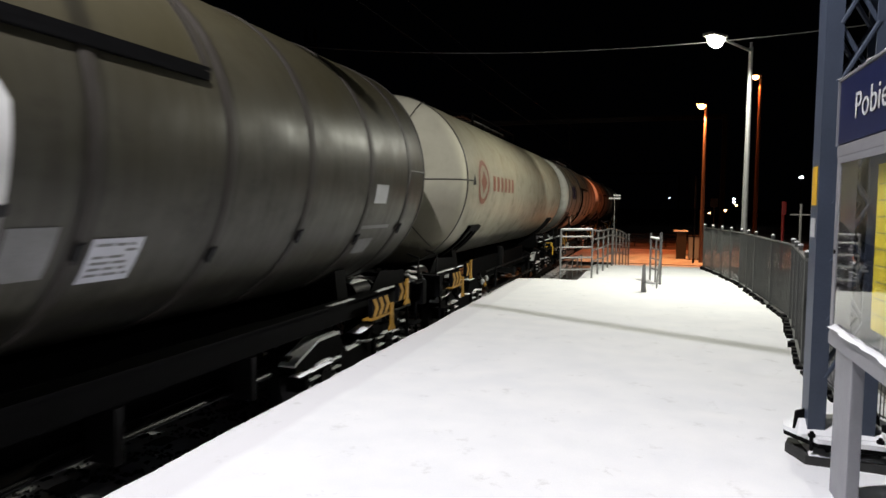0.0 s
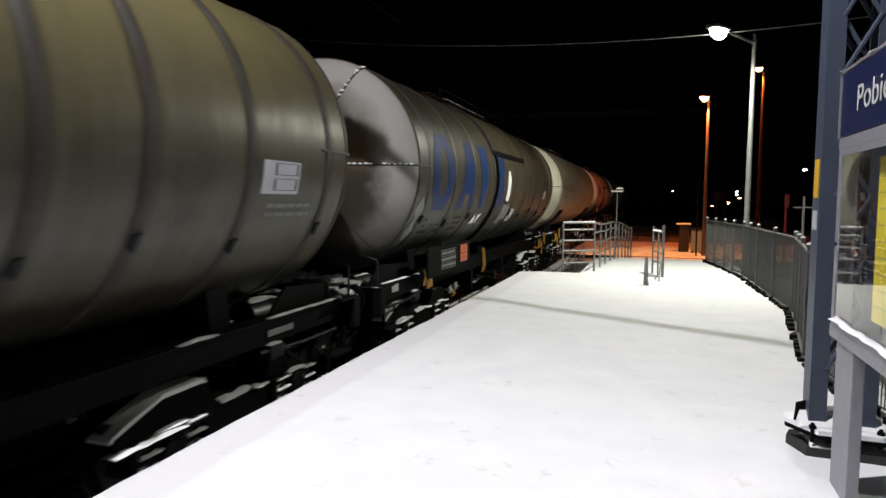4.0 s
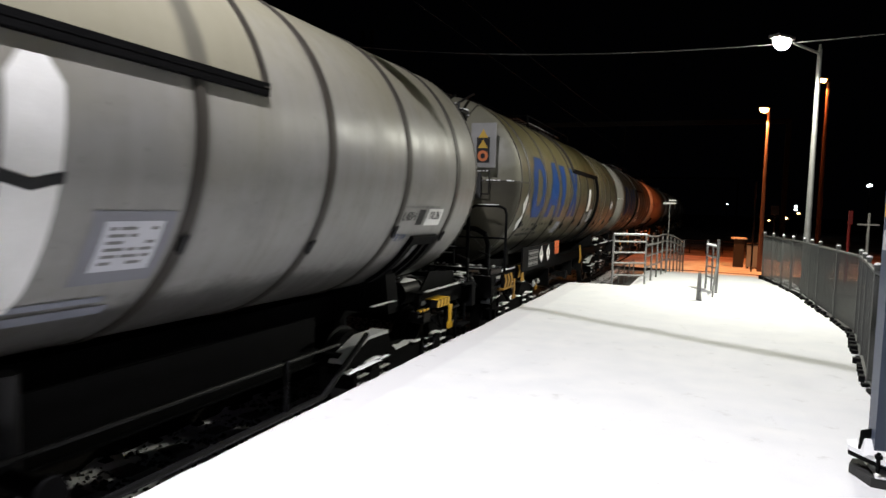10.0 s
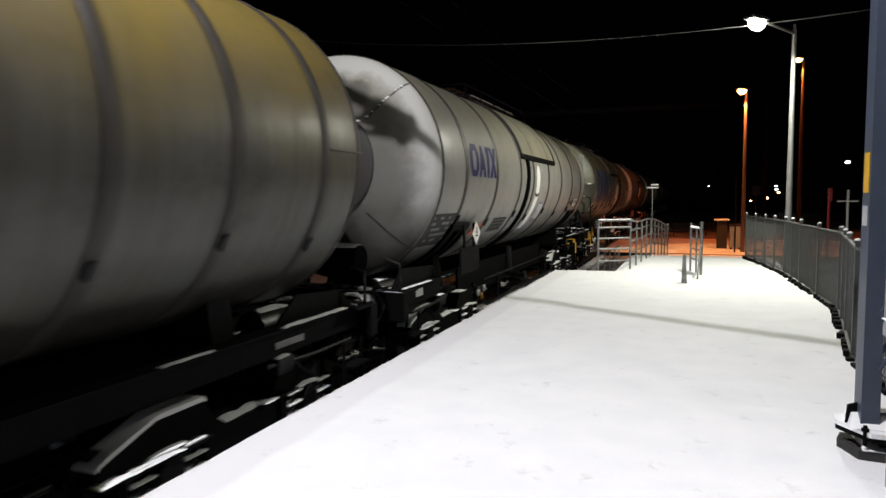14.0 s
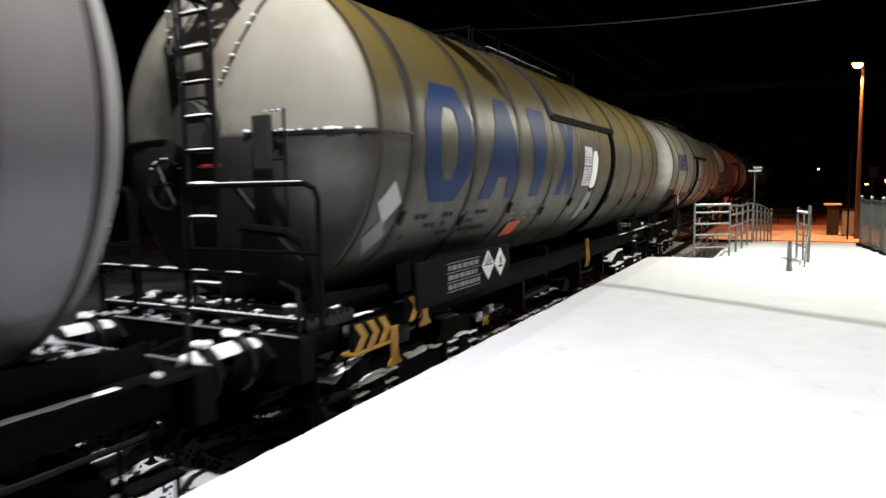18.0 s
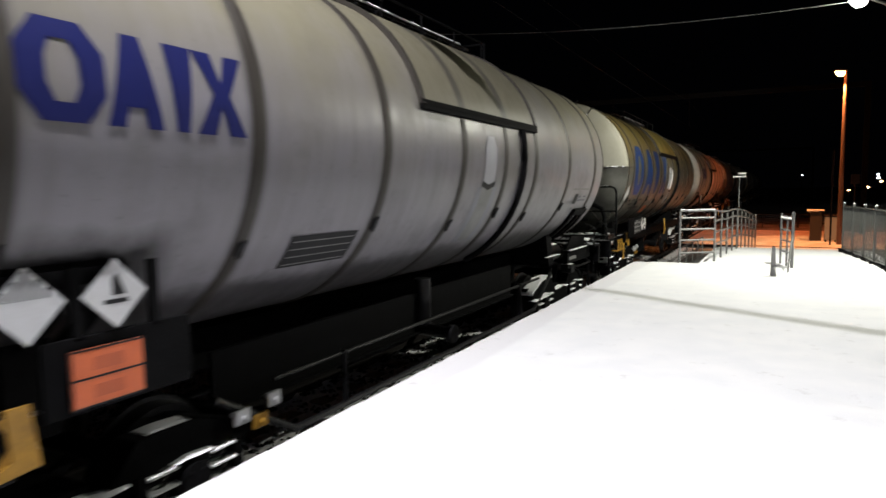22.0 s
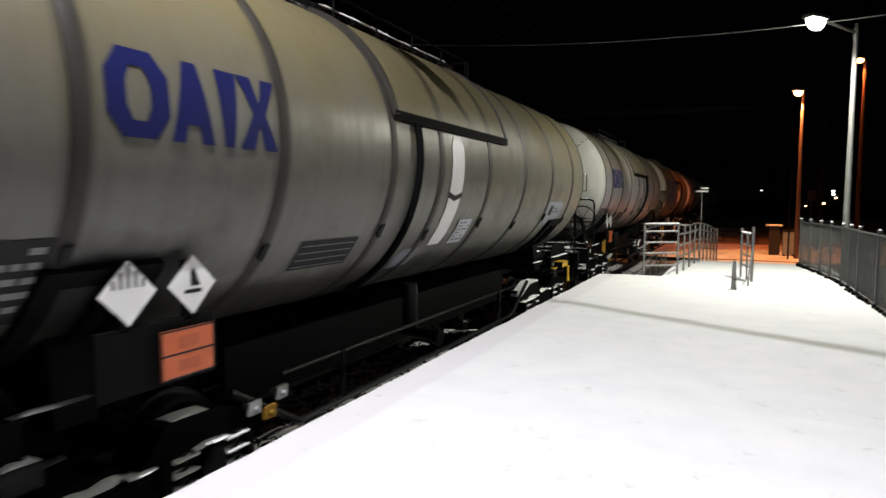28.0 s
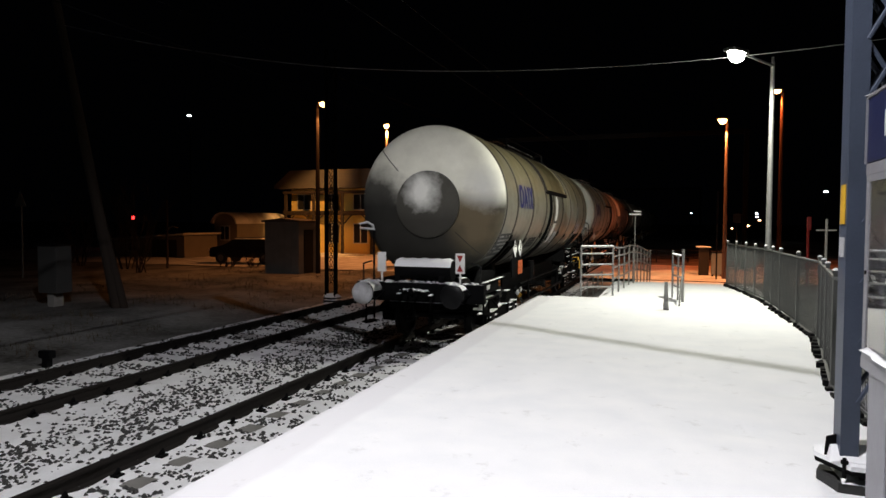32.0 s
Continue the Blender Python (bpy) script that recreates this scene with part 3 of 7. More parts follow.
def rounded_snow(bm, x, y0, y1, z, r, seed, reach=75, thick=0.05):
    """Snow lying round the upper side of a lengthwise cylinder."""
    rnd = random.Random(seed)
    n, rows = 7, []
    for i in range(n + 1):
        y = y0 + (y1 - y0) * i / n
        e = 0.35 if i in (0, n) else rnd.uniform(0.75, 1.15)
        row = []
        for j in range(9):
            a = radians(90 - reach + 2 * reach * j / 8)
            q = r + 0.004 + thick * e * math.sin(math.pi * j / 8) ** 0.7 * rnd.uniform(0.85, 1.1)
            row.append(bm.verts.new((x + q * math.cos(a), y, z + q * math.sin(a))))
        rows.append(row)
    for p, q in zip(rows, rows[1:]):
        for j in range(8):
            bm.faces.new((p[j], p[j + 1], q[j + 1], q[j]))
    for row in (rows[0], rows[-1]):
        bm.faces.new(row)


def bogie_snow_mesh():
    bm = bmesh.new()
    prism(bm, [(-1.475, 0.665), (-1.462, 0.685), (-0.98, 0.843), (-0.50, 0.843), (-0.47, 0.83), (-0.50, 0.878), (-0.96, 0.88), (-1.36, 0.755), (-1.47, 0.705), (-1.49, 0.68)], 0.905, 1.102)
    lumpy_strip(bm, 1.03, 1.17, -1.50, -0.78, 0.576, 0.03, 3)
    lumpy_strip(bm, 0.92, 1.08, 0.60, 0.92, 0.843, 0.03, 4)
    lumpy_strip(bm, 1.0, 1.14, 0.2, 0.42, 0.60, 0.03, 9)
    lumpy_strip(bm, 0.93, 1.07, -0.30, 0.30, 0.582, 0.04, 5)
    for y in (-0.9, 0.9):
        lumpy_strip(bm, 0.98, 1.15, y - 0.17, y + 0.16, 0.612, 0.03, 6 + y)
    lumpy_strip(bm, -0.9, 0.7, -1.45, -1.36, 0.762, 0.04, 8)
    return mesh_of("snow_on_bogie", bm, SNOW, True)


def buffer_meshes():
    bm = bmesh.new()
    rod(bm, (0, 0.02, 0), (0, -0.06, 0), 0.19, 4)
    rod(bm, (0, 0, 0), (0, -0.34, 0), 0.125, 20, 0.115)
    for k in range(4):
        lathe(bm, [(-0.06 - k * 0.07, 0.12), (-0.06 - k * 0.07, 0.135), (-0.085 - k * 0.07, 0.135), (-0.085 - k * 0.07, 0.12)], 20)
    rod(bm, (0, -0.34, 0), (0, -0.56, 0), 0.085, 16)
    casing = mesh_of("casing", bm, GREY_STEEL, True)
    bm = bmesh.new()
    prof = [(0.0, 0.0), (0.0, 0.21), (-0.03, 0.225), (-0.05, 0.21), (-0.065, 0.12), (-0.07, 0.0)]
    lathe(bm, [(y - 0.55, r) for y, r in prof], 28)
    head = mesh_of("buffer_head", bm, GREY_STEEL, True)
    bm = bmesh.new()
    rounded_snow(bm, 0, -0.54, -0.06, 0.0, 0.128, 11, 50, 0.032)
    crumbs(bm, -0.10, 0.10, -0.60, -0.54, 0.205, 9, 12, 0.045)
    cap = mesh_of("snow_on_buffer", bm, SNOW, True)
    return casing, head, cap


def hook_mesh():
    bm = bmesh.new()
    prism(bm, [(0, -0.05), (-0.34, -0.06), (-0.42, 0.0), (-0.40, 0.10), (-0.34, 0.11), (-0.32, 0.03), (-0.22, 0.03), (0, 0.07)], -0.04, 0.04)
    hook = mesh_of("coupling_hook", bm, BLACK)
    bm = bmesh.new()
    pipe(bm, [(0.07, -0.30, 0.0), (0.08, -0.42, -0.25), (0.08, -0.40, -0.45), (-0.08, -0.40, -0.45), (-0.08, -0.42, -0.25), (-0.07, -0.30, 0.0)], 0.028)
    link = mesh_of("link", bm, BLACK, True)
    bm = bmesh.new()
    pipe(bm, [(0, 0, 0.0), (0.01, -0.16, -0.10), (0, -0.24, -0.42), (0, -0.18, -0.58)], 0.03)
    return hook, link, mesh_of("brake_hose", bm, BLACK, True)


WHEELSET, BOGIE, SPRING, SPRING_SNOW, AXLE_BOX, BOGIE_SNOW = wheelset_mesh(), bogie_mesh(), spring_mesh(), spring_snow_mesh(), axle_box_mesh(), bogie_snow_mesh()
CASING, HEAD, BUFFER_SNOW = buffer_meshes()
COUPLING = hook_mesh()


def band_mesh():
    bm = bmesh.new()
    lathe(bm, [(-0.058, TR - 0.01), (-0.055, TR + 0.006), (-0.03, TR + 0.014), (0.03, TR + 0.014), (0.055, TR + 0.006), (0.058, TR - 0.01)], 64)
    return mesh_of("strap", bm, STRAP, True)


def buckle_mesh():
    bm = bmesh.new()
    box(bm, -0.012, 0.03, -0.055, 0.055, -0.09, 0.09, 0.008)
    rod(bm, (0.03, -0.03, -0.12), (0.03, -0.03, 0.12), 0.014, 6)
    rod(bm, (0.03, 0.03, -0.12), (0.03, 0.03, 0.12), 0.014, 6)
    return mesh_of("buckle", bm, GREY_STEEL)


BAND, BUCKLE = band_mesh(), buckle_mesh()


def dome(sign):
    return [(0.0, TR), (sign * 0.06, TR - 0.012), (sign * 0.14, TR - 0.06), (sign * 0.22, TR - 0.16), (sign * 0.31, TR - 0.36), (sign * 0.40, TR - 0.68), (sign * 0.46, TR - 1.05), (sign * 0.49, 0.18), (sign * 0.49, 0.0)]


def tank_mesh(paint, length):
    bm = bmesh.new()
    rear, front = dome(-1), dome(1)
    ys = [length * k / 24 for k in range(25)]
    prof = rear[::-1] + [(y, TR) for y in ys[1:-1]] + [(length + y, r) for y, r in front]
    lathe(bm, prof, 72)
    return mesh_of("tank", bm, paint, True)


def arc_panel(bm, y0, y1, a0, a1, r0, r1, n=22):
    """A piece of cladding between two angles (degrees from the platform side, upwards)."""
    rows = []
    for i in range(n + 1):
        a = radians(a0 + (a1 - a0) * i / n)
        c, s = math.cos(a), math.sin(a)
        rows.append([bm.verts.new((r * c, y, TC + r * s)) for r, y in ((r0, y0), (r1, y0), (r1, y1), (r0, y1))])
    for p, q in zip(rows, rows[1:]):
        for j in range(4):
            bm.faces.new((p[j], p[(j + 1) % 4], q[(j + 1) % 4], q[j]))
    bm.faces.new(rows[0])
    bm.faces.new(rows[-1][::-1])


WHEELS = []
WAGONS = []


def bogie(parent, y):
    b = share("bogie", BOGIE, parent, pose(0, y, 0))
    tagged(share("snow", BOGIE_SNOW, b, None, "snow lying on the bogie frame"), kind="stuff")
    for dy in (-0.9, 0.9):
        w = share("wheelset", WHEELSET, b, pose(0, dy, 0.46))
        WHEELS.append((w, dy))
        for s in (-1, 1):
            share("axle_box", AXLE_BOX, b, pose(s * 1.0, dy, 0.46, 0, 0, 0 if s > 0 else 180))
            for e in (-0.25, 0.25):
                share("spring", SPRING, b, pose(s * 1.03, dy + e, 0.47))
            if s > 0:
                for e in (-0.25, 0.25):
                    tagged(share("snow", SPRING_SNOW, b, pose(1.03, dy + e, 0.47)), kind="stuff")
    return b


def chevrons(parent, y0, y1, z0, z1, count, mat):
    """Black guard plate with slanting V stripes, two meshes deep."""
    bm = bmesh.new()
    box(bm, 1.26, 1.318, y0, y1, z0, z1, 0.008)
    base = part("guard_plate", bm, BLACK, parent)
    step = (y1 - y0) / count
    zm, h = (z0 + z1) / 2, (z1 - z0) / 2
    for k in range(count):
        a = y0 + k * step
        w = step * 0.52
        bm = bmesh.new()
        prism(bm, [(a, z0 + 0.004), (a + w, z0 + 0.004), (a + w + h * 0.8, zm), (a + w, z1 - 0.004), (a, z1 - 0.004), (a + h * 0.8, zm)], 1.319, 1.326)
        part("stripe", bm, mat, base)
    return base


def striped_step(parent, y, dirty, sign=1, pair=True):
    """The shunter's brake lever guard: yellow and black stripes."""
    ym = YELLOW_DIRTY if dirty else YELLOW
    if dirty:
        if not pair:
            base = chevrons(parent, y + 0.36, y + 0.70, 1.06, 1.30, 2, ym)
            bm = bmesh.new()
            prism(bm, [(y + 0.58, 1.34), (y + 0.70, 1.34), (y + 0.74, 1.02), (y + 0.52, 1.0), (y + 0.52, 1.05), (y + 0.60, 1.08)], 1.327, 1.345)
            part("lever", bm, ym, base)
            return
        base = chevrons(parent, y - 0.52, y + 0.02, 0.96, 1.20, 3, ym)
        bm = bmesh.new()
        box(bm, 1.20, 1.335, y - 0.56, y + 0.10, 0.93, 0.958, 0.006)
        part("lower_bar", bm, ym, base)
        chevrons(parent, y + 0.36, y + 0.70, 1.06, 1.30, 2, ym)
        for u0, zz in ((y + 0.02, 0.72), (y + 0.58, 0.98)):
            bm = bmesh.new()
            prism(bm, [(u0, zz + 0.36), (u0 + 0.10, zz + 0.36), (u0 + 0.10, zz + 0.08), (u0 + 0.16, zz + 0.02), (u0 + 0.16, zz), (u0 - 0.06, zz), (u0 - 0.06, zz + 0.03), (u0, zz + 0.08)], 1.327, 1.345)
            part("lever", bm, ym, base)
        bm = bmesh.new()
        lumpy_strip(bm, 1.05, 1.26, y - 0.1, y + 0.2, 0.93, 0.03, 31)
        lumpy_strip(bm, 1.05, 1.24, y - 0.7, y - 0.3, 0.80, 0.03, 32, 0.12)
        tagged(part("snow", bm, SNOW, base, "", True), kind="stuff")
        return
    root = bmesh.new()
    box(root, 1.00, 1.32, y - 0.02, y + 0.45, 1.02, 1.12, 0.01)
    box(root, 1.26, 1.32, y + sign * 0.36, y + sign * 0.46, 0.72, 1.04, 0.01)
    base = part("brake_step", root, BLACK, parent)
    for k in range(4):
        a = y + k * 0.115
        bm = bmesh.new()
        prism(bm, [(a - 0.02, 1.022), (a + 0.045, 1.022), (a + 0.075, 1.118), (a + 0.01, 1.118)], 1.321, 1.327)
        part("stripe", bm, ym, base)
        bm = bmesh.new()
        prism(bm, [(1.01, a - 0.01), (1.315, a + 0.005), (1.315, a + 0.07), (1.01, a + 0.055)], 1.121, 1.127, "z")
        part("stripe", bm, ym, base)
    for k in range(3):
        bm = bmesh.new()
        box(bm, 1.18, 1.24, y - 0.36 + k * 0.11, y - 0.31 + k * 0.11, 1.0, 1.03, 0.006)
        part("bar_stripe", bm, ym, base)
    bm = bmesh.new()
    rod(bm, (1.21, y - 0.42, 1.0), (1.21, y, 1.02), 0.022, 8)
    part("pull_bar", bm, BLACK, base)
    bm = bmesh.new()
    prism(bm, [(y + sign * 0.38, 1.02), (y + sign * 0.45, 1.02), (y + sign * 0.45, 0.78), (y + sign * 0.49, 0.78), (y + sign * 0.49, 0.70), (y + sign * 0.34, 0.70), (y + sign * 0.34, 0.78), (y + sign * 0.38, 0.78)], 1.325, 1.35)
    part("lever", bm, ym, base)


def end_gear(parent, y, sign):
    """Headstock, buffers, coupling and steps of one end; sign -1: rear."""
    bm = bmesh.new()
    box(bm, -1.30, 1.30, y, y + sign * 0.16, 0.86, 1.22, 0.015)
    box(bm, -1.30, 1.30, y - sign * 0.30, y, 1.20, 1.225)
    head = part("headstock", bm, BLACK, parent)
    m = Matrix.Rotation(0 if sign < 0 else math.pi, 4, "Z")
    for x in (-0.875, 0.875):
        k = share("buffer", CASING, parent, pose(x, y + sign * 0.16, 1.06) @ m)
        share("head", HEAD, k)
        tagged(share("snow", BUFFER_SNOW, k), kind="stuff")
    hook = share("coupling_hook", COUPLING[0], parent, pose(0, y + sign * 0.16, 1.04) @ m)
    share("link", COUPLING[1], hook)
    for x in (-0.32, 0.32):
        share("brake_hose", COUPLING[2], parent, pose(x, y + sign * 0.16, 1.04) @ m)
    bm = bmesh.new()
    ya, yb = sorted((y - sign * 0.28, y + sign * 0.15))
    crumbs(bm, -1.26, 1.26, ya, yb, 1.226, 40, 40 + sign, 0.038)
    crumbs(bm, -0.45, 0.40, ya, yb, 1.226, 14, 44 + sign, 0.05)
    rim = y + sign * 0.155
    lumpy_strip(bm, -1.28, 1.28, rim - 0.012, rim + 0.004, 1.226, 0.010, 23)
    tagged(part("snow", bm, SNOW_EDGE, head), kind="stuff")
    for s in (-1, 1):
        x = s * 1.22
        bm = bmesh.new()
        pipe(bm, [(x, y - sign * 0.1, 0.9), (x, y - sign * 0.1, 0.36), (x, y - sign * 0.48, 0.36), (x, y - sign * 0.48, 0.9)], 0.018)
        st = part("step_hanger", bm, BLACK, parent)
        for z in (0.36, 0.62):
            bm = bmesh.new()
            box(bm, x - 0.1, x + 0.1, y - sign * 0.48, y - sign * 0.1, z, z + 0.025)
            part("tread", bm, BLACK, st)
        bm = bmesh.new()
        pipe(bm, [(s * 1.2, y + sign * 0.05, 1.22), (s * 1.2, y + sign * 0.05, 1.56), (s * 1.02, y + sign * 0.05, 1.62)], 0.016)
        part("shunter_handle", bm, GREY_STEEL, parent)
    return head


def end_platform(parent, y, ladder, board, holder, wheel, hoops):
    """The brakeman's end: grating, rails, brake wheel, ladder and warning boards."""
    lx = ladder
    bm = bmesh.new()
    for k in range(7):
        box(bm, -1.25, 1.25, y - 0.02 + k * 0.09, y + 0.03 + k * 0.09, 1.30, 1.33)
    for x in (-1.2, 0, 1.2):
        box(bm, x - 0.03, x + 0.03, y, y + 0.62, 1.22, 1.30)
    part("grating", bm, GREY_STEEL, parent)
    for x in (-1.22,):
        bm = bmesh.new()
        pipe(bm, [(x, y - 0.02, 1.3), (x, y - 0.02, 2.30), (x, y + 0.04, 2.38), (x, y + 0.30, 2.38), (x, y + 0.38, 2.30), (x, y + 0.38, 1.3)], 0.022)
        hr = part("handrail", bm, BLACK, parent)
        bm = bmesh.new()
        rod(bm, (x, y, 1.85), (x, y + 0.38, 1.85), 0.016)
        part("mid_rail", bm, BLACK, hr)
    for a, b in hoops:
        bm = bmesh.new()
        pipe(bm, [(a, y - 0.02, 1.3), (a, y - 0.02, 2.26), (a + 0.03, y - 0.02, 2.34), (a + 0.12, y - 0.02, 2.38), (b - 0.12, y - 0.02, 2.38), (b - 0.03, y - 0.02, 2.34), (b, y - 0.02, 2.26), (b, y - 0.02, 1.3)], 0.022)
        hr = part("handrail", bm, BLACK, parent)
        bm = bmesh.new()
        rod(bm, (a, y - 0.02, 1.85), (b, y - 0.02, 1.85), 0.016)
        part("mid_rail", bm, BLACK, hr)
        bm = bmesh.new()
        lumpy_strip(bm, a + 0.14, b - 0.14, y - 0.034, y - 0.006, 2.398, 0.010, int(a * 100))
        tagged(part("snow", bm, SNOW, hr, "snow on the handrail"), kind="stuff")
    bm = bmesh.new()
    rod(bm, (-1.2, y - 0.05, 1.66), (0.80, y - 0.05, 1.66), 0.02)
    kr = part("knee_rail", bm, BLACK, parent)
    bm = bmesh.new()
    for k in range(5):
        lumpy_strip(bm, -1.15 + k * 0.4, -0.9 + k * 0.38, y - 0.062, y - 0.038, 1.678, 0.012, 90 + k)
    tagged(part("snow", bm, SNOW, kr, "snow on the knee rail"), kind="stuff")
    bm = bmesh.new()
    lumpy_strip(bm, -1.2, 1.2, y - 0.02, y + 0.006, 1.332, 0.014, 51)
    crumbs(bm, -1.2, 1.2, y + 0.04, y + 0.56, 1.332, 34, 52, 0.038)
    crumbs(bm, -0.7, 0.1, y + 0.2, y + 0.5, 1.332, 14, 53, 0.055)
    tagged(part("snow", bm, SNOW, parent, "snow on the end grating"), kind="stuff")
    bm = bmesh.new()
    for s in (-0.17, 0.17):
        pipe(bm, [(lx + s, y + 0.02, 1.33), (lx + s, y + 0.02, 4.10), (lx + s, y + 0.75, 4.36)], 0.02)
    for k in range(10):
        rod(bm, (lx - 0.17, y + 0.02, 1.55 + k * 0.28), (lx + 0.17, y + 0.02, 1.55 + k * 0.28), 0.014)
    part("ladder", bm, GREY_STEEL, parent)
    bm = bmesh.new()
    for k in range(10):
        lumpy_strip(bm, lx - 0.16, lx + 0.16, y + 0.0, y + 0.04, 1.563 + k * 0.28, 0.016, 60 + k)
    tagged(part("snow", bm, SNOW, parent, "snow on the ladder rungs"), kind="stuff")
    bm = bmesh.new()
    for x in (lx - 0.22, lx + 0.19):
        box(bm, x, x + 0.03, y + 0.04, y + 0.56, 3.95, 3.98)
        rod(bm, (x, y + 0.2, 3.96), (x, y + 0.56, 3.72), 0.016, 6)
    step = part("top_step", bm, GREY_STEEL, parent)
    for k in range(4):
        bm = bmesh.new()
        box(bm, lx - 0.22, lx + 0.22, y + 0.10 + k * 0.12, y + 0.15 + k * 0.12, 3.98, 4.01)
        part("slat", bm, GREY_STEEL, step)
    bm = bmesh.new()
    crumbs(bm, lx - 0.2, lx + 0.2, y + 0.1, y + 0.5, 4.011, 26, 66, 0.055)
    tagged(part("snow", bm, SNOW, step, "snow on the top step", True), kind="stuff")
    bm = bmesh.new()
    pipe(bm, [(lx - 0.26, y + 0.04, 3.4), (lx - 0.26, y + 0.04, 4.22), (lx - 0.26, y + 0.12, 4.30), (lx - 0.26, y + 0.75, 4.36)], 0.016)
    part("grab_rail", bm, GREY_STEEL, parent)
    wx, wz, wr = wheel
    bm = bmesh.new()
    lathe(bm, [(0.0, wr), (0.016, wr + 0.016), (0.032, wr), (0.016, wr - 0.016), (0.0, wr)], 28, center=(wx, y + 0.16, wz))
    for k in range(3):
        a = k * math.pi / 3
        rod(bm, (wx + wr * math.cos(a), y + 0.176, wz + wr * math.sin(a)), (wx - wr * math.cos(a), y + 0.176, wz - wr * math.sin(a)), 0.007, 6)
    rod(bm, (wx, y + 0.16, wz), (wx, y + 0.62, wz), 0.02)
    wh = part("brake_wheel", bm, GREY_STEEL, parent, "dark hand-brake wheel rimmed with snow")
    bm = bmesh.new()
    for a in (38, 52, 61, 84, 97, 118, 126, 141):
        a = radians(a)
        bmesh.ops.create_icosphere(bm, subdivisions=1, radius=0.012, matrix=Matrix.Translation((wx + (wr + 0.018) * math.cos(a), y + 0.172, wz + (wr + 0.018) * math.sin(a))) @ Matrix.Diagonal((1.5, 1, 0.6, 1)))
    tagged(part("snow", bm, SNOW, wh, "", True), kind="stuff")
    bm = bmesh.new()
    rod(bm, (lx - 0.14, y + 0.12, 2.55), (lx + 0.10, y + 0.12, 2.55), 0.016, 8)
    part("brake_handle", bm, RED, parent, "red brake handle")
    # bent vent pipe over the grating
    bm = bmesh.new()
    pipe(bm, [(0.35, y + 0.25, 2.02), (0.85, y + 0.25, 1.98), (1.02, y + 0.25, 1.90), (1.08, y + 0.25, 1.72), (1.08, y + 0.25, 1.33)], 0.045)
    part("vent_pipe", bm, BLACK, parent, "", True)
    # warning board: dark plate with a yellow triangle and an orange disc
    if board:
        b, zb = board
        bm = bmesh.new()
        box(bm, b - (0.22 if zb > 2.8 else 0.125), b + (0.22 if zb > 2.8 else 0.125), y + 0.06, y + 0.075, zb - (0.08 if zb > 2.8 else 0.01), zb + (0.66 if zb > 2.8 else 0.45), 0.004)
        rod(bm, (b, y + 0.08, zb + 0.3), (b, y + 0.5, zb + 0.3), 0.02, 8)
        board = part("warning_board", bm, PRINT_FADED if zb > 2.8 else GREY_STEEL, parent)
        bm = bmesh.new()
        box(bm, b - 0.115, b + 0.115, y + 0.048, y + 0.058, zb, zb + 0.42, 0.003)
        part("dark_panel", bm, INK, board)
        for zz in (zb + 0.47, zb + 0.30):
            bm = bmesh.new()
            prism(bm, [(b - 0.085, zz - 0.06), (b + 0.085, zz - 0.06), (b, zz + 0.08)], y + 0.038, y + 0.0465, "y")
            part("triangle", bm, BOARD_YELLOW, board)
        bm = bmesh.new()
        lathe(bm, [(0.0, 0.045), (0.0, 0.09), (0.008, 0.09), (0.008, 0.045), (0.0, 0.045)], 20, center=(b, y + 0.038, zb + 0.11))
        part("disc", bm, BOARD_ORANGE, board)
    h = holder
    bm = bmesh.new()
    box(bm, h - 0.15, h + 0.03, y + 0.12, y + 0.17, 2.50, 2.94, 0.012)
    rod(bm, (h - 0.06, y + 0.17, 2.7), (h - 0.06, y + 0.5, 2.7), 0.02, 8)
    hold = part("document_holder", bm, STEEL_MID, parent)
    bm = bmesh.new()
    pipe(bm, [(h + 0.03, y + 0.15, 2.97), (h + 0.17, y + 0.15, 2.97), (h + 0.17, y + 0.15, 2.58), (h + 0.03, y + 0.15, 2.58)], 0.011, 6)
    part("wire_frame", bm, GREY_STEEL, hold)
    bm = bmesh.new()
    crumbs(bm, h - 0.15, h + 0.16, y + 0.13, y + 0.165, 2.965, 12, 81, 0.018)
    tagged(part("snow", bm, SNOW, hold, "snow on the document holder"), kind="stuff")


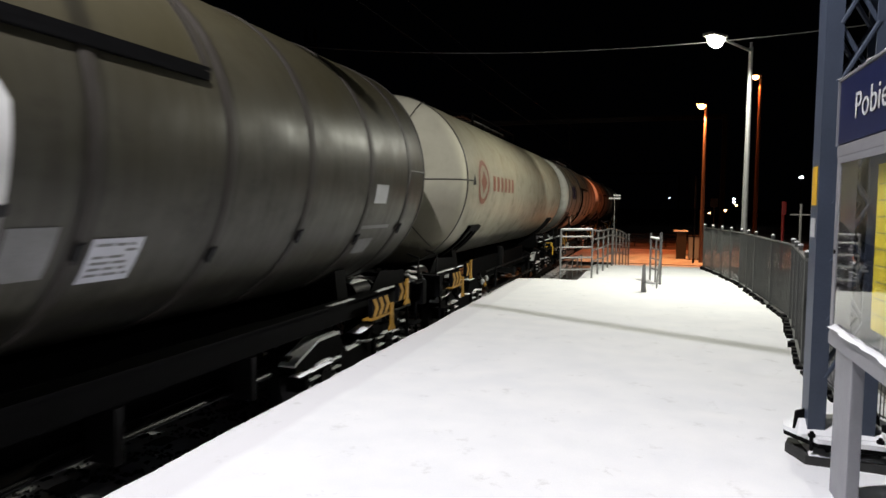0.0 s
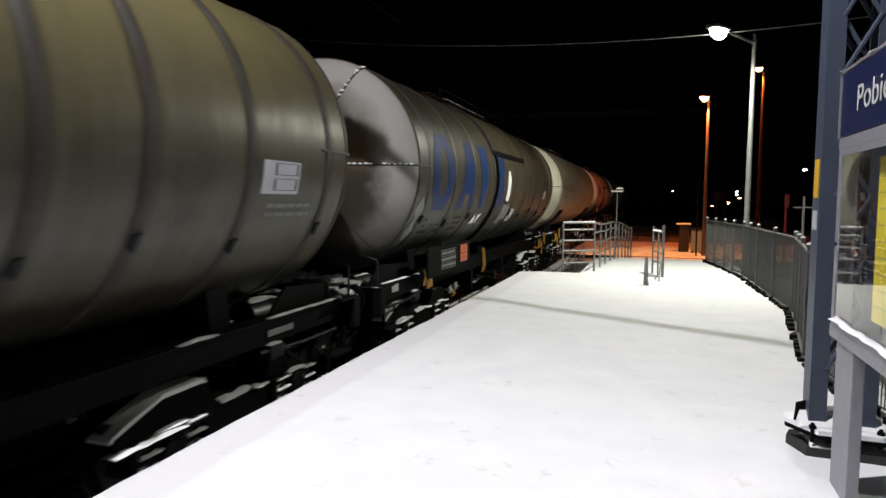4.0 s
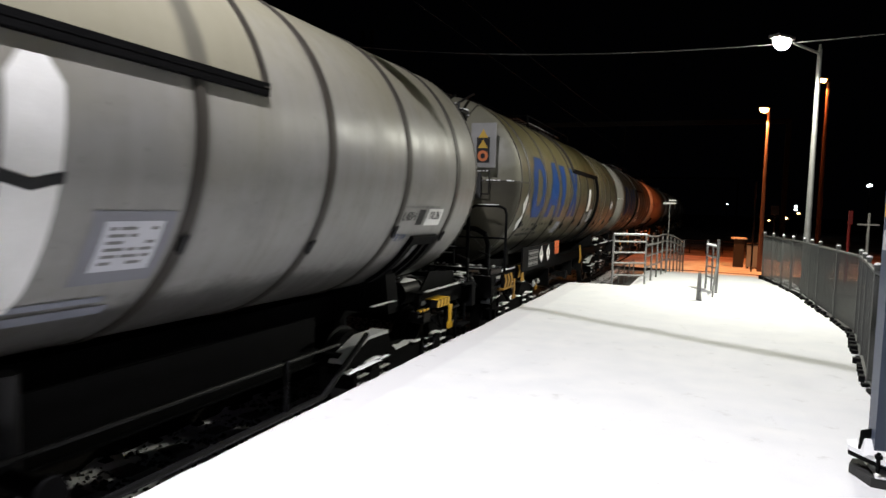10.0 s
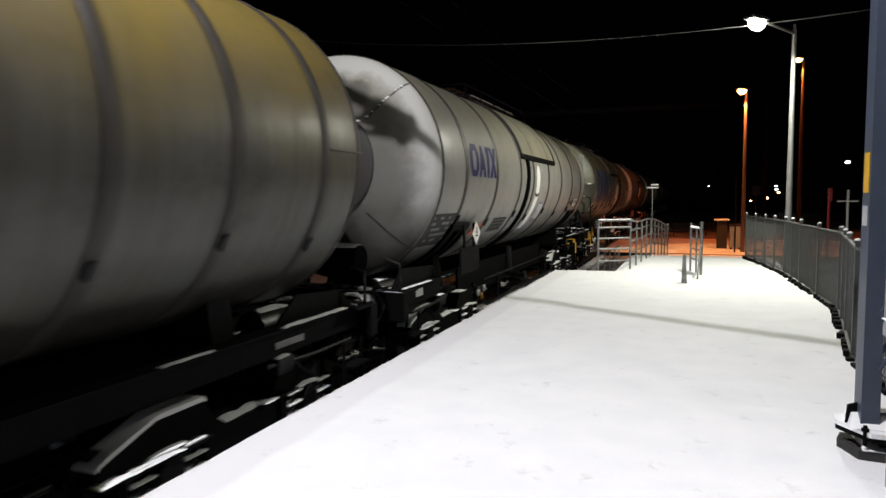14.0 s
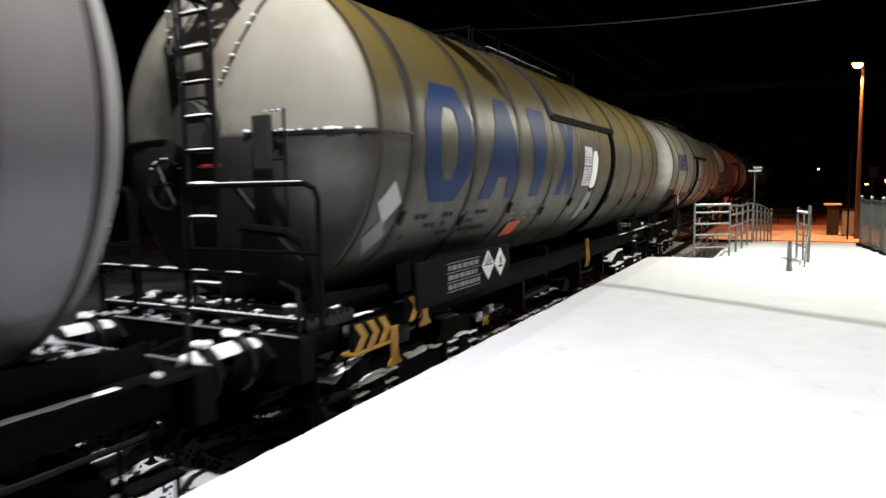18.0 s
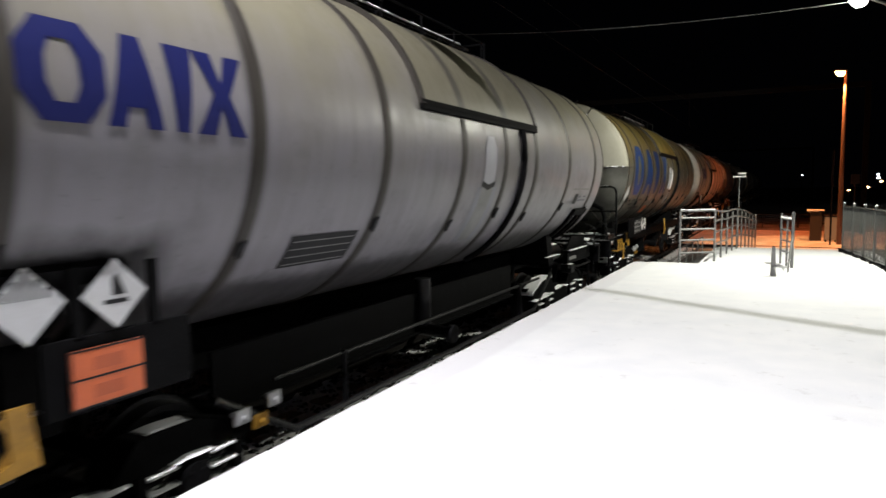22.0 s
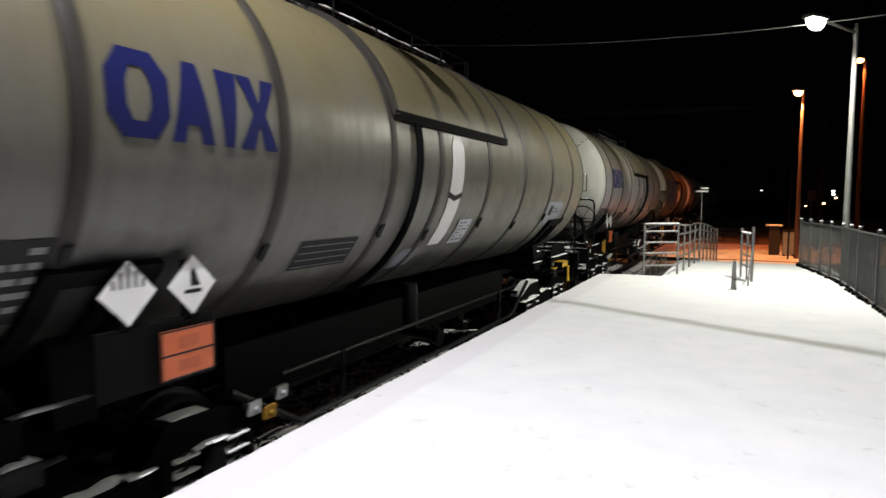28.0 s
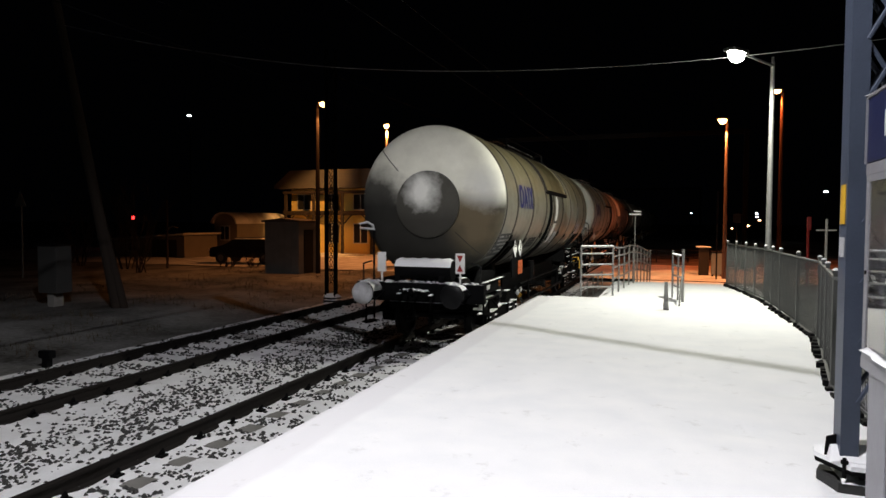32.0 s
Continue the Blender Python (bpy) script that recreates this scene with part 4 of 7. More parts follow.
def walkway(parent, y0, y1):
    top = TC + TR
    bm = bmesh.new()
    for k in range(9):
        x = -0.36 + k * 0.09
        box(bm, x - 0.012, x + 0.012, y0, y1, top + 0.07, top + 0.10)
    for k in range(12):
        y = y0 + (y1 - y0) * (k + 0.5) / 12
        box(bm, -0.40, 0.40, y - 0.012, y + 0.012, top + 0.04, top + 0.07)
    part("walkway", bm, GREY_STEEL, parent)
    bm = bmesh.new()
    for x in (-0.62, 0.62):
        z = TC + math.sqrt(TR * TR - x * x)
        rod(bm, (x, y0 + 0.1, top + 0.14), (x, y1 - 0.1, top + 0.14), 0.016, 8)
        for k in range(6):
            y = y0 + 0.1 + (y1 - y0 - 0.2) * k / 5
            rod(bm, (x, y, z - 0.01), (x, y, top + 0.14), 0.012, 6)
    for y in (y0, y1):
        pipe(bm, [(-0.62, y, top - 0.1), (-0.62, y, top + 0.14), (0.62, y, top + 0.14), (0.62, y, top - 0.1)], 0.016)
    part("folding_rail", bm, BLACK, parent)
    bm = bmesh.new()
    lathe(bm, [(0, 0.0), (0, 0.30), (0.2, 0.30), (0.22, 0.26), (0.22, 0.0)], 24)
    bmesh.ops.transform(bm, matrix=Matrix.Translation((0, (y0 + y1) / 2, top - 0.05)) @ Matrix.Rotation(radians(90), 4, "X"), verts=bm.verts)
    part("hatch", bm, GREY_STEEL, parent, "", True)
    bm = bmesh.new()
    for k, x in enumerate((-0.33, -0.12, 0.1, 0.31)):
        lumpy_strip(bm, x - 0.1, x + 0.09, y0 + 0.2 + 0.3 * k, y1 - 0.9 + 0.2 * k, top + 0.102, 0.035, 70 + k)
    tagged(part("snow", bm, SNOW, parent, "snow on the roof walkway"), kind="stuff")


def hatch_cladding(w, style, paint, layout):
    """Hatch saddle, drip bar and down pipe."""
    b0, b1 = layout["bar"]
    zbar = 2.40 if style != "big" else 2.53
    a0 = math.degrees(math.asin((zbar + 0.76 - TC) / TR))
    bm = bmesh.new()
    arc_panel(bm, b0 + 0.03, b1 - 0.03, a0, 180 - a0, TR - 0.01, TR + 0.03, 34)
    part("hatch_saddle", bm, paint, w, "", True)
    for y in (b0, b1):
        bm = bmesh.new()
        arc_panel(bm, y - 0.03, y + 0.03, a0, 180 - a0, TR, TR + 0.05, 34)
        part("saddle_edge", bm, STRAP, w, "", True)
    bm = bmesh.new()
    zz = zbar + 0.76
    box(bm, side_x(zz) - 0.02, side_x(zz) + 0.045, b0 - 0.03, b1 + 0.03, zz - 0.045, zz + 0.015, 0.008)
    box(bm, side_x(zz) + 0.03, side_x(zz) + 0.045, b0 - 0.03, b1 + 0.03, zz + 0.0, zz + 0.05)
    part("drip_bar", bm, BLACK, w)
    bm = bmesh.new()
    pts = []
    for k in range(12):
        a = radians(a0 - 2 - k * (a0 + 62) / 11)
        pts.append(((TR + 0.035) * math.cos(a), layout["pipe"], TC + (TR + 0.035) * math.sin(a)))
    pipe(bm, pts, 0.038, 8)
    part("down_pipe", bm, BLACK, w)


def level_and_labels(w, style, bright, seed, layout):
    """Level plate with its pointer, and the paper labels beside it."""
    ya, yb, za, zb, zc = layout.get("level", (5.55, 5.90, 1.10, 2.30, 1.66))
    lev = WHITE if bright else LEVEL_GREY
    decal("level_plate", [[(ya, zc + 0.03), ((ya + yb) / 2, zc - 0.01), (yb, zc + 0.03), (yb, zb - 0.12), (yb - 0.08, zb), (ya + 0.08, zb), (ya, zb - 0.12)]], lev, w, 0.007, "white level plate")
    decal("level_plate", [[(ya + 0.03, za), (yb - 0.03, za), (yb, za + 0.1), (yb, zc - 0.03), ((ya + yb) / 2, zc - 0.07), (ya, zc - 0.03), (ya, za + 0.1)]], PRINT_FADED if style in ("big", "mid") else lev, w, 0.007, "white level plate")
    decal("pointer", [[(ya - 0.02, zc + 0.03), (ya - 0.02, zc - 0.03), ((ya + yb) / 2, zc - 0.075), (yb + 0.02, zc - 0.03), (yb + 0.02, zc + 0.03), ((ya + yb) / 2, zc - 0.015)]], INK, w, 0.011)
    for y0, y1, z0, z1, mat in layout.get("fields", ()):
        decal("label_field", [rect(y0, y1, z0, z1)], mat, w, 0.006, "rectangular field of painted-over label")
    for k, (y0, y1, z0, z1) in enumerate(layout.get("papers", ())):
        decal("paper_label", [rect(y0, y1, z0, z1)], PAPER, w, 0.009, "paper label with small print")
        print_rows(w, y0 + 0.04, y1 - 0.04, z0 + 0.03, z1 - 0.02, 6, INK_SOFT, seed + 1 + 20 * k, proud=0.012)


def tank_wagon(u, paint, style, label, platform_end, plate, bright=True, seed=0, layout=None):
    layout = layout or {}
    TL = layout.get("length", 12.1)
    w = thing("tank_wagon", label, "tank wagon", "tank wagons of the train", pose(TRACK_X, u + TRAIN[0], RAIL_Z))
    WAGONS.append((w, u))
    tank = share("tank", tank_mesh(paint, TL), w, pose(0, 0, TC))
    # mesh was turned about its own axis, so the object's origin is the tank's centre line
    for k, y in enumerate(layout.get("straps", ())):
        b = share("strap", BAND, w, pose(0, y, TC))
        a = radians(-28 - 4 * (k % 2))
        share("buckle", BUCKLE, b, pose((TR + 0.012) * math.cos(a), 0, (TR + 0.012) * math.sin(a), 0, -math.degrees(a), 0) @ Matrix.Diagonal((0.6, 0.62, 0.62, 1)))
    for y, s in ((0.0, -1), (TL, 1)):
        bm = bmesh.new()
        lathe(bm, [(y - 0.02, TR - 0.01), (y - 0.02, TR + 0.008), (y + 0.02, TR + 0.008), (y + 0.02, TR - 0.01)], 64, center=(0, 0, TC))
        part("end_rim", bm, STRAP, w, "", True)
    # seams and cap of the rear dome
    def seam_snow(pts, r=0.016):
        """Snow caught along a dome seam in small lumps."""
        rnd = random.Random(seed + len(pts))
        bm = bmesh.new()
        for p, q in zip(pts, pts[1:]):
            p, q = Vector(p), Vector(q)
            n = max(1, int((q - p).length / 0.06))
            for i in range(n):
                if rnd.random() < 0.75:
                    c = p.lerp(q, (i + rnd.random()) / n)
                    k = r * rnd.uniform(0.5, 1.2)
                    bmesh.ops.create_icosphere(bm, subdivisions=1, radius=k, matrix=Matrix.Translation(c + Vector((0, -0.008, k * 0.6))) @ Matrix.Diagonal((1.9, 1, 0.8, 1)))
        tagged(part("snow", bm, SNOW, w, "snow on the dome seam", True), kind="stuff")

    if style in ("big", "logo"):
        pts = [(x, y - 0.006, TC + 0.02) for y, x in dome(-1) if x > 0.2]
        bm = bmesh.new()
        pipe(bm, [(TR + 0.003, 0.52, TC + 0.02)] + pts, 0.012, 6)
        part("dome_seam", bm, STRAP, w)
        bm = bmesh.new()
        pipe(bm, [(TR + 0.003, TL - 0.52, TC + 0.02)] + [(x, TL - y + 0.006, z) for x, y, z in pts], 0.012, 6)
        part("dome_seam", bm, STRAP, w)
        for a in (62, 118, 180, 308):
            radial = [(x * math.cos(radians(a)), y, TC + 0.02 + x * math.sin(radians(a))) for x, y, z in pts]
            bm = bmesh.new()
            pipe(bm, radial, 0.010, 6)
            part("dome_seam", bm, STRAP, w)
            if a < 180 and style == "big":
                seam_snow(radial[:-1] if seed == 60 else radial[3:])
        if style == "big":
            bm = bmesh.new()
            vx, vz, vr = (0.20, TC + 0.02, 0.19) if seed == 60 else (0.0, TC + 0.1, 0.25)
            rod(bm, (vx, -0.42, vz), (vx, -0.64, vz), vr, 24, vr * 0.8)
            part("end_valve", bm, SOOTY, w, "", True)
            seam_snow([p for p in pts if p[0] < 1.5], 0.019)
            if seed == 60:
                bm = bmesh.new()
                for a in range(15, 176, 8):
                    bmesh.ops.create_icosphere(bm, subdivisions=1, radius=0.03, matrix=Matrix.Translation((vx + 0.185 * math.cos(radians(a)), -0.60 + 0.03 * (a % 3), vz + 0.185 * math.sin(radians(a)))) @ Matrix.Diagonal((1.2, 1.3, 0.7, 1)))
                tagged(part("snow", bm, SNOW_EDGE, w, "snow on the end valve", True), kind="stuff")
    else:
        bm = bmesh.new()
        k = 0.93 if u == 0.0 else 1.05
        lathe(bm, [(-0.44, 0.70 * k), (-0.475, 0.70 * k), (-0.50, 0.66 * k), (-0.515, 0.40 * k), (-0.52, 0.0)], 40, center=(0.05 if u == 0.0 else 0, 0, -0.06 if u == 0.0 else 0.05))
        part("end_cap", bm, CAP if u == 0.0 else SOOTY, w, "", True).matrix_basis = pose(0, 0, TC)
        for a in (45, 135, 225, 315):
            radial = [(x * math.cos(radians(a)), y - 0.004, TC + x * math.sin(radians(a))) for y, x in dome(-1) if x > 0.6]
            if a in (135, 315) or u > 0:
                bm = bmesh.new()
                pipe(bm, radial, 0.009, 6)
                part("dome_seam", bm, STRAP, w)
            if a < 180 and u > 0:
                seam_snow(radial[2:], 0.014)
        if seed == 40:
            rim = [(0.75 * math.cos(radians(a)), -0.475, TC + 0.05 + 0.75 * math.sin(radians(a))) for a in range(35, 146, 10)]
            seam_snow(rim, 0.02)
    if style != "logo":
        hatch_cladding(w, style, paint, layout)
        level_and_labels(w, style, bright, seed, layout)
    if style == "big":
        emblem(w, layout["mark"], 1.43, 2.57, BLUE_BIG)
        # data board hung from the sill
        bm = bmesh.new()
        box(bm, 1.36, 1.39, 0.75, 3.62 if plate == "side" else 3.04, 1.16, 1.62, 0.006)
        board = part("data_board", bm, BLACK, w)
        rnd = random.Random(seed)
        p0 = 1.16 if plate == "side" else 1.36
        for k in range(4):
            bm = bmesh.new()
            z = 1.24 + k * 0.10
            box(bm, 1.391, 1.394, p0, p0 + 0.8, z - 0.004, z + 0.004)
            if k < 3:
                y = p0 + 0.03
                while y < p0 + 0.75:
                    d = rnd.uniform(0.04, 0.12)
                    box(bm, 1.391, 1.394, y, min(y + d, p0 + 0.79), z + 0.025, z + 0.075)
                    y += d + 0.03
            part("print_line", bm, PRINT_FADED, board)
        for y in (() if seed == 60 else (2.22, 2.83) if plate == "side" else (2.38, 2.73)):
            bm = bmesh.new()
            prism(bm, [(y - 0.17, 1.42), (y, 1.25), (y + 0.17, 1.42), (y, 1.59)], 1.391, 1.396)
            d = part("hazard_diamond", bm, WHITE, board, "white hazard diamond")
            bm = bmesh.new()
            if y < 2.5:
                box(bm, 1.3965, 1.398, y - 0.14, y + 0.14, 1.418, 1.428)
                for k in range(5):
                    x = y - 0.08 + k * 0.04
                    box(bm, 1.3965, 1.398, x - 0.008, x + 0.008, 1.43, 1.55 - abs(k - 2) * 0.035)
            else:
                box(bm, 1.3965, 1.398, y - 0.06, y + 0.06, 1.36, 1.385)
                prism(bm, [(y - 0.015, 1.40), (y + 0.05, 1.40), (y + 0.01, 1.50), (y - 0.015, 1.47)], 1.3965, 1.398)
            part("symbol", bm, INK, d)
        if plate == "tank":
            hazard_plate(w, [rect(3.36, 3.78, 0.93, 1.12)], None)
        else:
            hazard_plate(w, None, (2.39, 1.27) if plate == "board" else (3.41, 1.35))
        print_rows(w, 0.7, 2.7, 1.06, 1.34, 3, INK, seed + 2, 0.5)
        print_rows(w, 3.3, 4.2, 1.10, 1.26, 2, INK_SOFT, seed + 7, 0.6)
        if seed == 50:
            decal("data_panel", [rect(11.26, 11.84, 1.63, 1.91)], PAPER, w, 0.006, "white panel with dark framed fields")
            for k in range(2):
                zz = 1.66 + k * 0.13
                decal("framed_field", ring_of(rect(11.43, 11.80, zz, zz + 0.10), 0.85), INK, w, 0.009)
            print_rows(w, 11.40, 12.12, 1.42, 1.57, 2, INK_SOFT, 57, 0.9)
        if seed == 60:
            decal("paint_wedge", [[(3.35, 1.16), (3.62, 1.16), (3.48, 1.36)]], WHITE, w, 0.016)
            decal("paint_wedge", [[(3.68, 1.30), (3.95, 1.34), (3.72, 1.14)]], WHITE, w, 0.016)
        decal("hazard_diamond", [diamond(layout["diamonds"][0], layout["diamonds"][1], 0.19)], WHITE_PALE if seed != 60 else PRINT_FADED, w, 0.008, "faded hazard diamond")
        decal("hazard_diamond", [diamond(layout["diamonds"][2], layout["diamonds"][3], 0.17)], PRINT_FADED if seed != 50 else WHITE_PALE, w, 0.008, "faded hazard diamond")
    elif style != "logo":
        emblem(w, layout["mark"], 1.93, 2.41, BLUE_SMALL)
        decal("data_panel", [rect(-0.02, 0.90, 0.95, 1.40)], INK, w, 0.006, "dark panel with white print")
        print_rows(w, 0.05, 0.86, 1.0, 1.38, 5, PRINT_FADED if seed == 10 else INK_SOFT, seed + 3, 0.8 if seed == 10 else 0.6)
        decal("data_panel", [rect(3.02, 3.88, 1.01, 1.26)], INK, w, 0.006, "dark panel with print")
        for k in range(4):
            decal("print_line", [rect(3.06, 3.84, 1.03 + k * 0.06, 1.038 + k * 0.06)], PRINT_FADED, w, 0.009)
        # hazard bracket
        bm = bmesh.new()
        box(bm, 1.345, 1.375, 1.10, 2.0, 1.22, 1.62, 0.006)
        for y in (1.30, 1.76):
            box(bm, 1.35, 1.375, y - 0.03, y + 0.03, 1.6, 1.98)
        br = part("plate_bracket", bm, BLACK, w)
        for y, c in ((1.32, 0), (1.80, 1)) if plate == "mid" else (((1.04, 0), (1.51, 1)) if plate == "low" else ((1.82, 1),)):
            bm = bmesh.new()
            prism(bm, [(y - 0.195, 1.82), (y, 1.63), (y + 0.195, 1.82), (y, 2.01)], 1.382, 1.388)
            d = part("hazard_diamond", bm, WHITE_PALE if seed == 20 else WHITE, br, "white hazard diamond")
            bm = bmesh.new()
            if c == 0:
                for k in range(5):
                    x = y - 0.1 + k * 0.05
                    box(bm, 1.3885, 1.3905, x - 0.010, x + 0.010, 1.85, 1.99 - abs(k - 2) * 0.045)
            else:
                box(bm, 1.3885, 1.3905, y - 0.07, y + 0.07, 1.765, 1.79)
                prism(bm, [(y - 0.02, 1.81), (y + 0.06, 1.81), (y + 0.01, 1.93), (y - 0.02, 1.90)], 1.3885, 1.3905)
            part("symbol", bm, INK, d)
        if plate == "one":
            hazard_plate(w, [rect(2.0, 2.42, 1.02, 1.20)], None)
        elif plate:
            hazard_plate(w, None, (1.22 if plate == "low" else 1.52, 1.25))
        if seed == 40:
            decal("data_panel", [rect(10.66, 11.12, 1.36, 1.56)], WHITE, w, 0.006, "white panel with a painted figure")
            decal("data_panel", [rect(10.40, 10.58, 1.37, 1.55)], INK, w, 0.006, "small dark square panel")
        else:
            if seed == 10:
                decal("data_panel", [rect(9.95, 10.98, 1.18, 1.58)], PAPER_BLUE, w, 0.006, "pale bluish panel with print")
            decal("dark_square", [rect(10.16, 10.36, 1.33, 1.50)], INK, w, 0.009)
            print_rows(w, 10.42, 10.92, 1.36, 1.48, 2, SLATE_DARK, seed + 6, 0.8)
        print_rows(w, 9.95, 10.9, 1.22, 1.28, 1, INK_SOFT, seed + 4, 0.8)
        print_rows(w, 9.9, 10.95, 1.55, 1.61, 1, INK_SOFT, seed + 5, 0.95)
    if style != "big":
        # black support frames on the belly over the bogies
        for yc in (1.25, 10.85):
            bm = bmesh.new()
            arc_panel(bm, yc - 0.40, yc + 0.36, -35, -31, TR + 0.004, TR + 0.06, 4)
            fr = part("support_frame", bm, BLACK, w)
            for ya, yb in ((yc - 0.40, yc - 0.26), (yc + 0.02, yc + 0.10), (yc + 0.24, yc + 0.36)):
                bm = bmesh.new()
                arc_panel(bm, ya, yb, -62, -35.2, TR + 0.004, TR + 0.05, 8)
                part("strut", bm, BLACK, fr)
    for ya, yb in ((-0.6, 0.9), (TL - 0.7, TL + 0.6)):
        bm = bmesh.new()
        prism(bm, [(ya, 1.224), (yb, 1.224), (yb - 0.12, 1.40), (ya + 0.3, 1.46)], 1.02, 1.045)
        part("gusset", bm, BLACK, w)
    walkway(w, 3.55, 8.2)
    # frame
    for s in (-1, 1):
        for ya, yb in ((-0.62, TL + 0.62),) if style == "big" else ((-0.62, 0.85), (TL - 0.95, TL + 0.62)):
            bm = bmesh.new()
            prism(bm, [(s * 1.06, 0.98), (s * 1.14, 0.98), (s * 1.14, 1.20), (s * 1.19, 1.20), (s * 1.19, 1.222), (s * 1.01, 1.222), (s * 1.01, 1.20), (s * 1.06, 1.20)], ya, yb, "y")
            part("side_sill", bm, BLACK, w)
        # beam added to keep lamp light off the track under the tank
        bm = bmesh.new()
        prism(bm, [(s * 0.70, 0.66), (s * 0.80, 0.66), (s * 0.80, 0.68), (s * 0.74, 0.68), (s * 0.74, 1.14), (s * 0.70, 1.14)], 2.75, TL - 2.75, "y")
        part("shade_beam", bm, BLACK, w)
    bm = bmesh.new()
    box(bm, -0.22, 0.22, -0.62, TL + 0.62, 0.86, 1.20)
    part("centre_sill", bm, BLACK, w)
    for y in (1.3, TL - 1.3):
        bm = bmesh.new()
        o = [(-0.95, 1.0), (0.95, 1.0)] + [((TR - 0.02) * math.sin(radians(a)), TC - (TR - 0.02) * math.cos(radians(a))) for a in range(36, -37, -6)]
        prism(bm, o, y - 0.14, y + 0.14, "y")
        part("tank_saddle", bm, BLACK, w)
    # brake rigging, drain pipe and the truss rail under the middle
    bm = bmesh.new()
    if style != "big":
        pipe(bm, [(1.12, 2.4, 0.92), (1.14, 3.2, 0.46), (1.14, 8.9, 0.46), (1.12, 9.8, 0.92)], 0.03)
        pipe(bm, [(1.12, 3.0, 0.92), (1.12, 9.2, 0.92)], 0.02)
        for y in (3.9, 8.3):
            rod(bm, (1.13, y, 0.46), (1.13, y, 0.95), 0.03)
    else:
        rod(bm, (0.9, 2.9, 0.62), (0.9, 9.2, 0.62), 0.028)
        for y in (4.2, 7.0, 8.6):
            box(bm, 0.85, 1.12, y - 0.04, y + 0.04, 0.55, 0.95)
    rod(bm, (0.3, 2.5, 0.7), (0.3, 9.6, 0.7), 0.03)
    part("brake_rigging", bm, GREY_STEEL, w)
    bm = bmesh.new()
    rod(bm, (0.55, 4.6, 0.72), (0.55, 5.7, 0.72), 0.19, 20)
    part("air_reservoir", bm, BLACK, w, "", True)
    bm = bmesh.new()
    rod(bm, (0.75, 6.02, 1.3), (0.75, 6.02, 0.72), 0.10, 14)
    rod(bm, (0.3, 6.02, 0.72), (1.12, 6.02, 0.66), 0.075, 14)
    rod(bm, (1.10, 6.02, 0.66), (1.18, 6.02, 0.655), 0.11, 14)
    part("drain_valve", bm, GREY_STEEL, w, "", True)
    for k, (y, z, m) in enumerate(((2.62, 0.74, WHITE_PALE), (2.80, 0.66, YELLOW_DIRTY), (2.95, 0.78, WHITE_PALE))):
        bm = bmesh.new()
        box(bm, 1.13, 1.17, y - 0.07, y + 0.07, z - 0.05, z + 0.06, 0.01)
        rod(bm, (1.05, y, z), (1.2, y, z), 0.02, 8)
        part("change_over_handle", bm, m, w)
    if style == "big":
        bm = bmesh.new()
        lever = {30: 7.0, 50: 7.53, 60: 4.63}.get(seed, 7.0)
        for y in (lever, lever + 0.12):
            pipe(bm, [(1.22, y, 1.36), (1.25, y, 1.0), (1.22, y, 0.86)], 0.018)
        part("lever", bm, YELLOW_DIRTY, w)
    # sill lettering and snow along the sill and bogies
    bm = bmesh.new()
    rnd = random.Random(seed + 9)
    for y, d in ((-0.5, 1.1), (0.75, 0.5), (TL - 2.2, 0.6), (TL - 0.9, 1.3)):
        y += rnd.uniform(-0.1, 0.15)
        lumpy_strip(bm, 1.12, 1.19, y, y + d * rnd.uniform(0.8, 1.1), 1.223, rnd.uniform(0.012, 0.025), int(y * 10))
    tagged(part("snow", bm, SNOW, w, "snow along the sill"), kind="stuff")
    bm = bmesh.new()
    box(bm, 1.152, 1.156, -0.10, 0.14, 1.06, 1.16)
    part("sill_plate", bm, WHITE_PALE, w)
    bm = bmesh.new()
    box(bm, 1.152, 1.156, TL - 0.9, TL - 0.45, 1.05, 1.11)
    part("sill_plate", bm, PRINT_FADED, w)
    # brake gear crowded round both ends
    for yb, s in ((-0.15, 1), (TL + 0.15, -1)):
        bm = bmesh.new()
        rod(bm, (0.52, yb, 1.10), (0.52, yb + s * 0.55, 1.10), 0.17, 20)
        rod(bm, (0.52, yb - s * 0.05, 1.10), (0.52, yb, 1.10), 0.20, 20)
        rod(bm, (0.52, yb + s * 0.55, 1.10), (0.52, yb + s * 0.9, 1.10), 0.03, 8)
        cyl = part("brake_cylinder", bm, GREY_STEEL, w, "", True)
        bm = bmesh.new()
        lumpy_strip(bm, 0.43, 0.61, min(yb, yb + s * 0.5), max(yb, yb + s * 0.5), 1.255, 0.03, 300 + seed)
        tagged(part("snow", bm, SNOW, cyl, "", True), kind="stuff")
        bm = bmesh.new()
        pipe(bm, [(1.16, yb + s * 1.2, 0.93), (1.20, yb + s * 0.5, 0.90), (1.20, yb - s * 0.2, 0.90), (1.05, yb - s * 0.4, 0.96)], 0.02)
        part("air_pipe", bm, GREY_STEEL, w)
        bm = bmesh.new()
        pipe(bm, [(1.12, yb + s * 0.9, 1.0), (1.24, yb + s * 0.75, 0.80), (1.22, yb + s * 0.55, 0.70), (1.14, yb + s * 0.45, 0.86)], 0.016)
        part("air_hose", bm, BLACK, w)
        bm = bmesh.new()
        box(bm, 1.0, 1.2, yb + s * 0.95 - 0.12, yb + s * 0.95 + 0.12, 0.82, 0.97, 0.02)
        vb = part("valve_box", bm, GREY_STEEL, w)
        bm = bmesh.new()
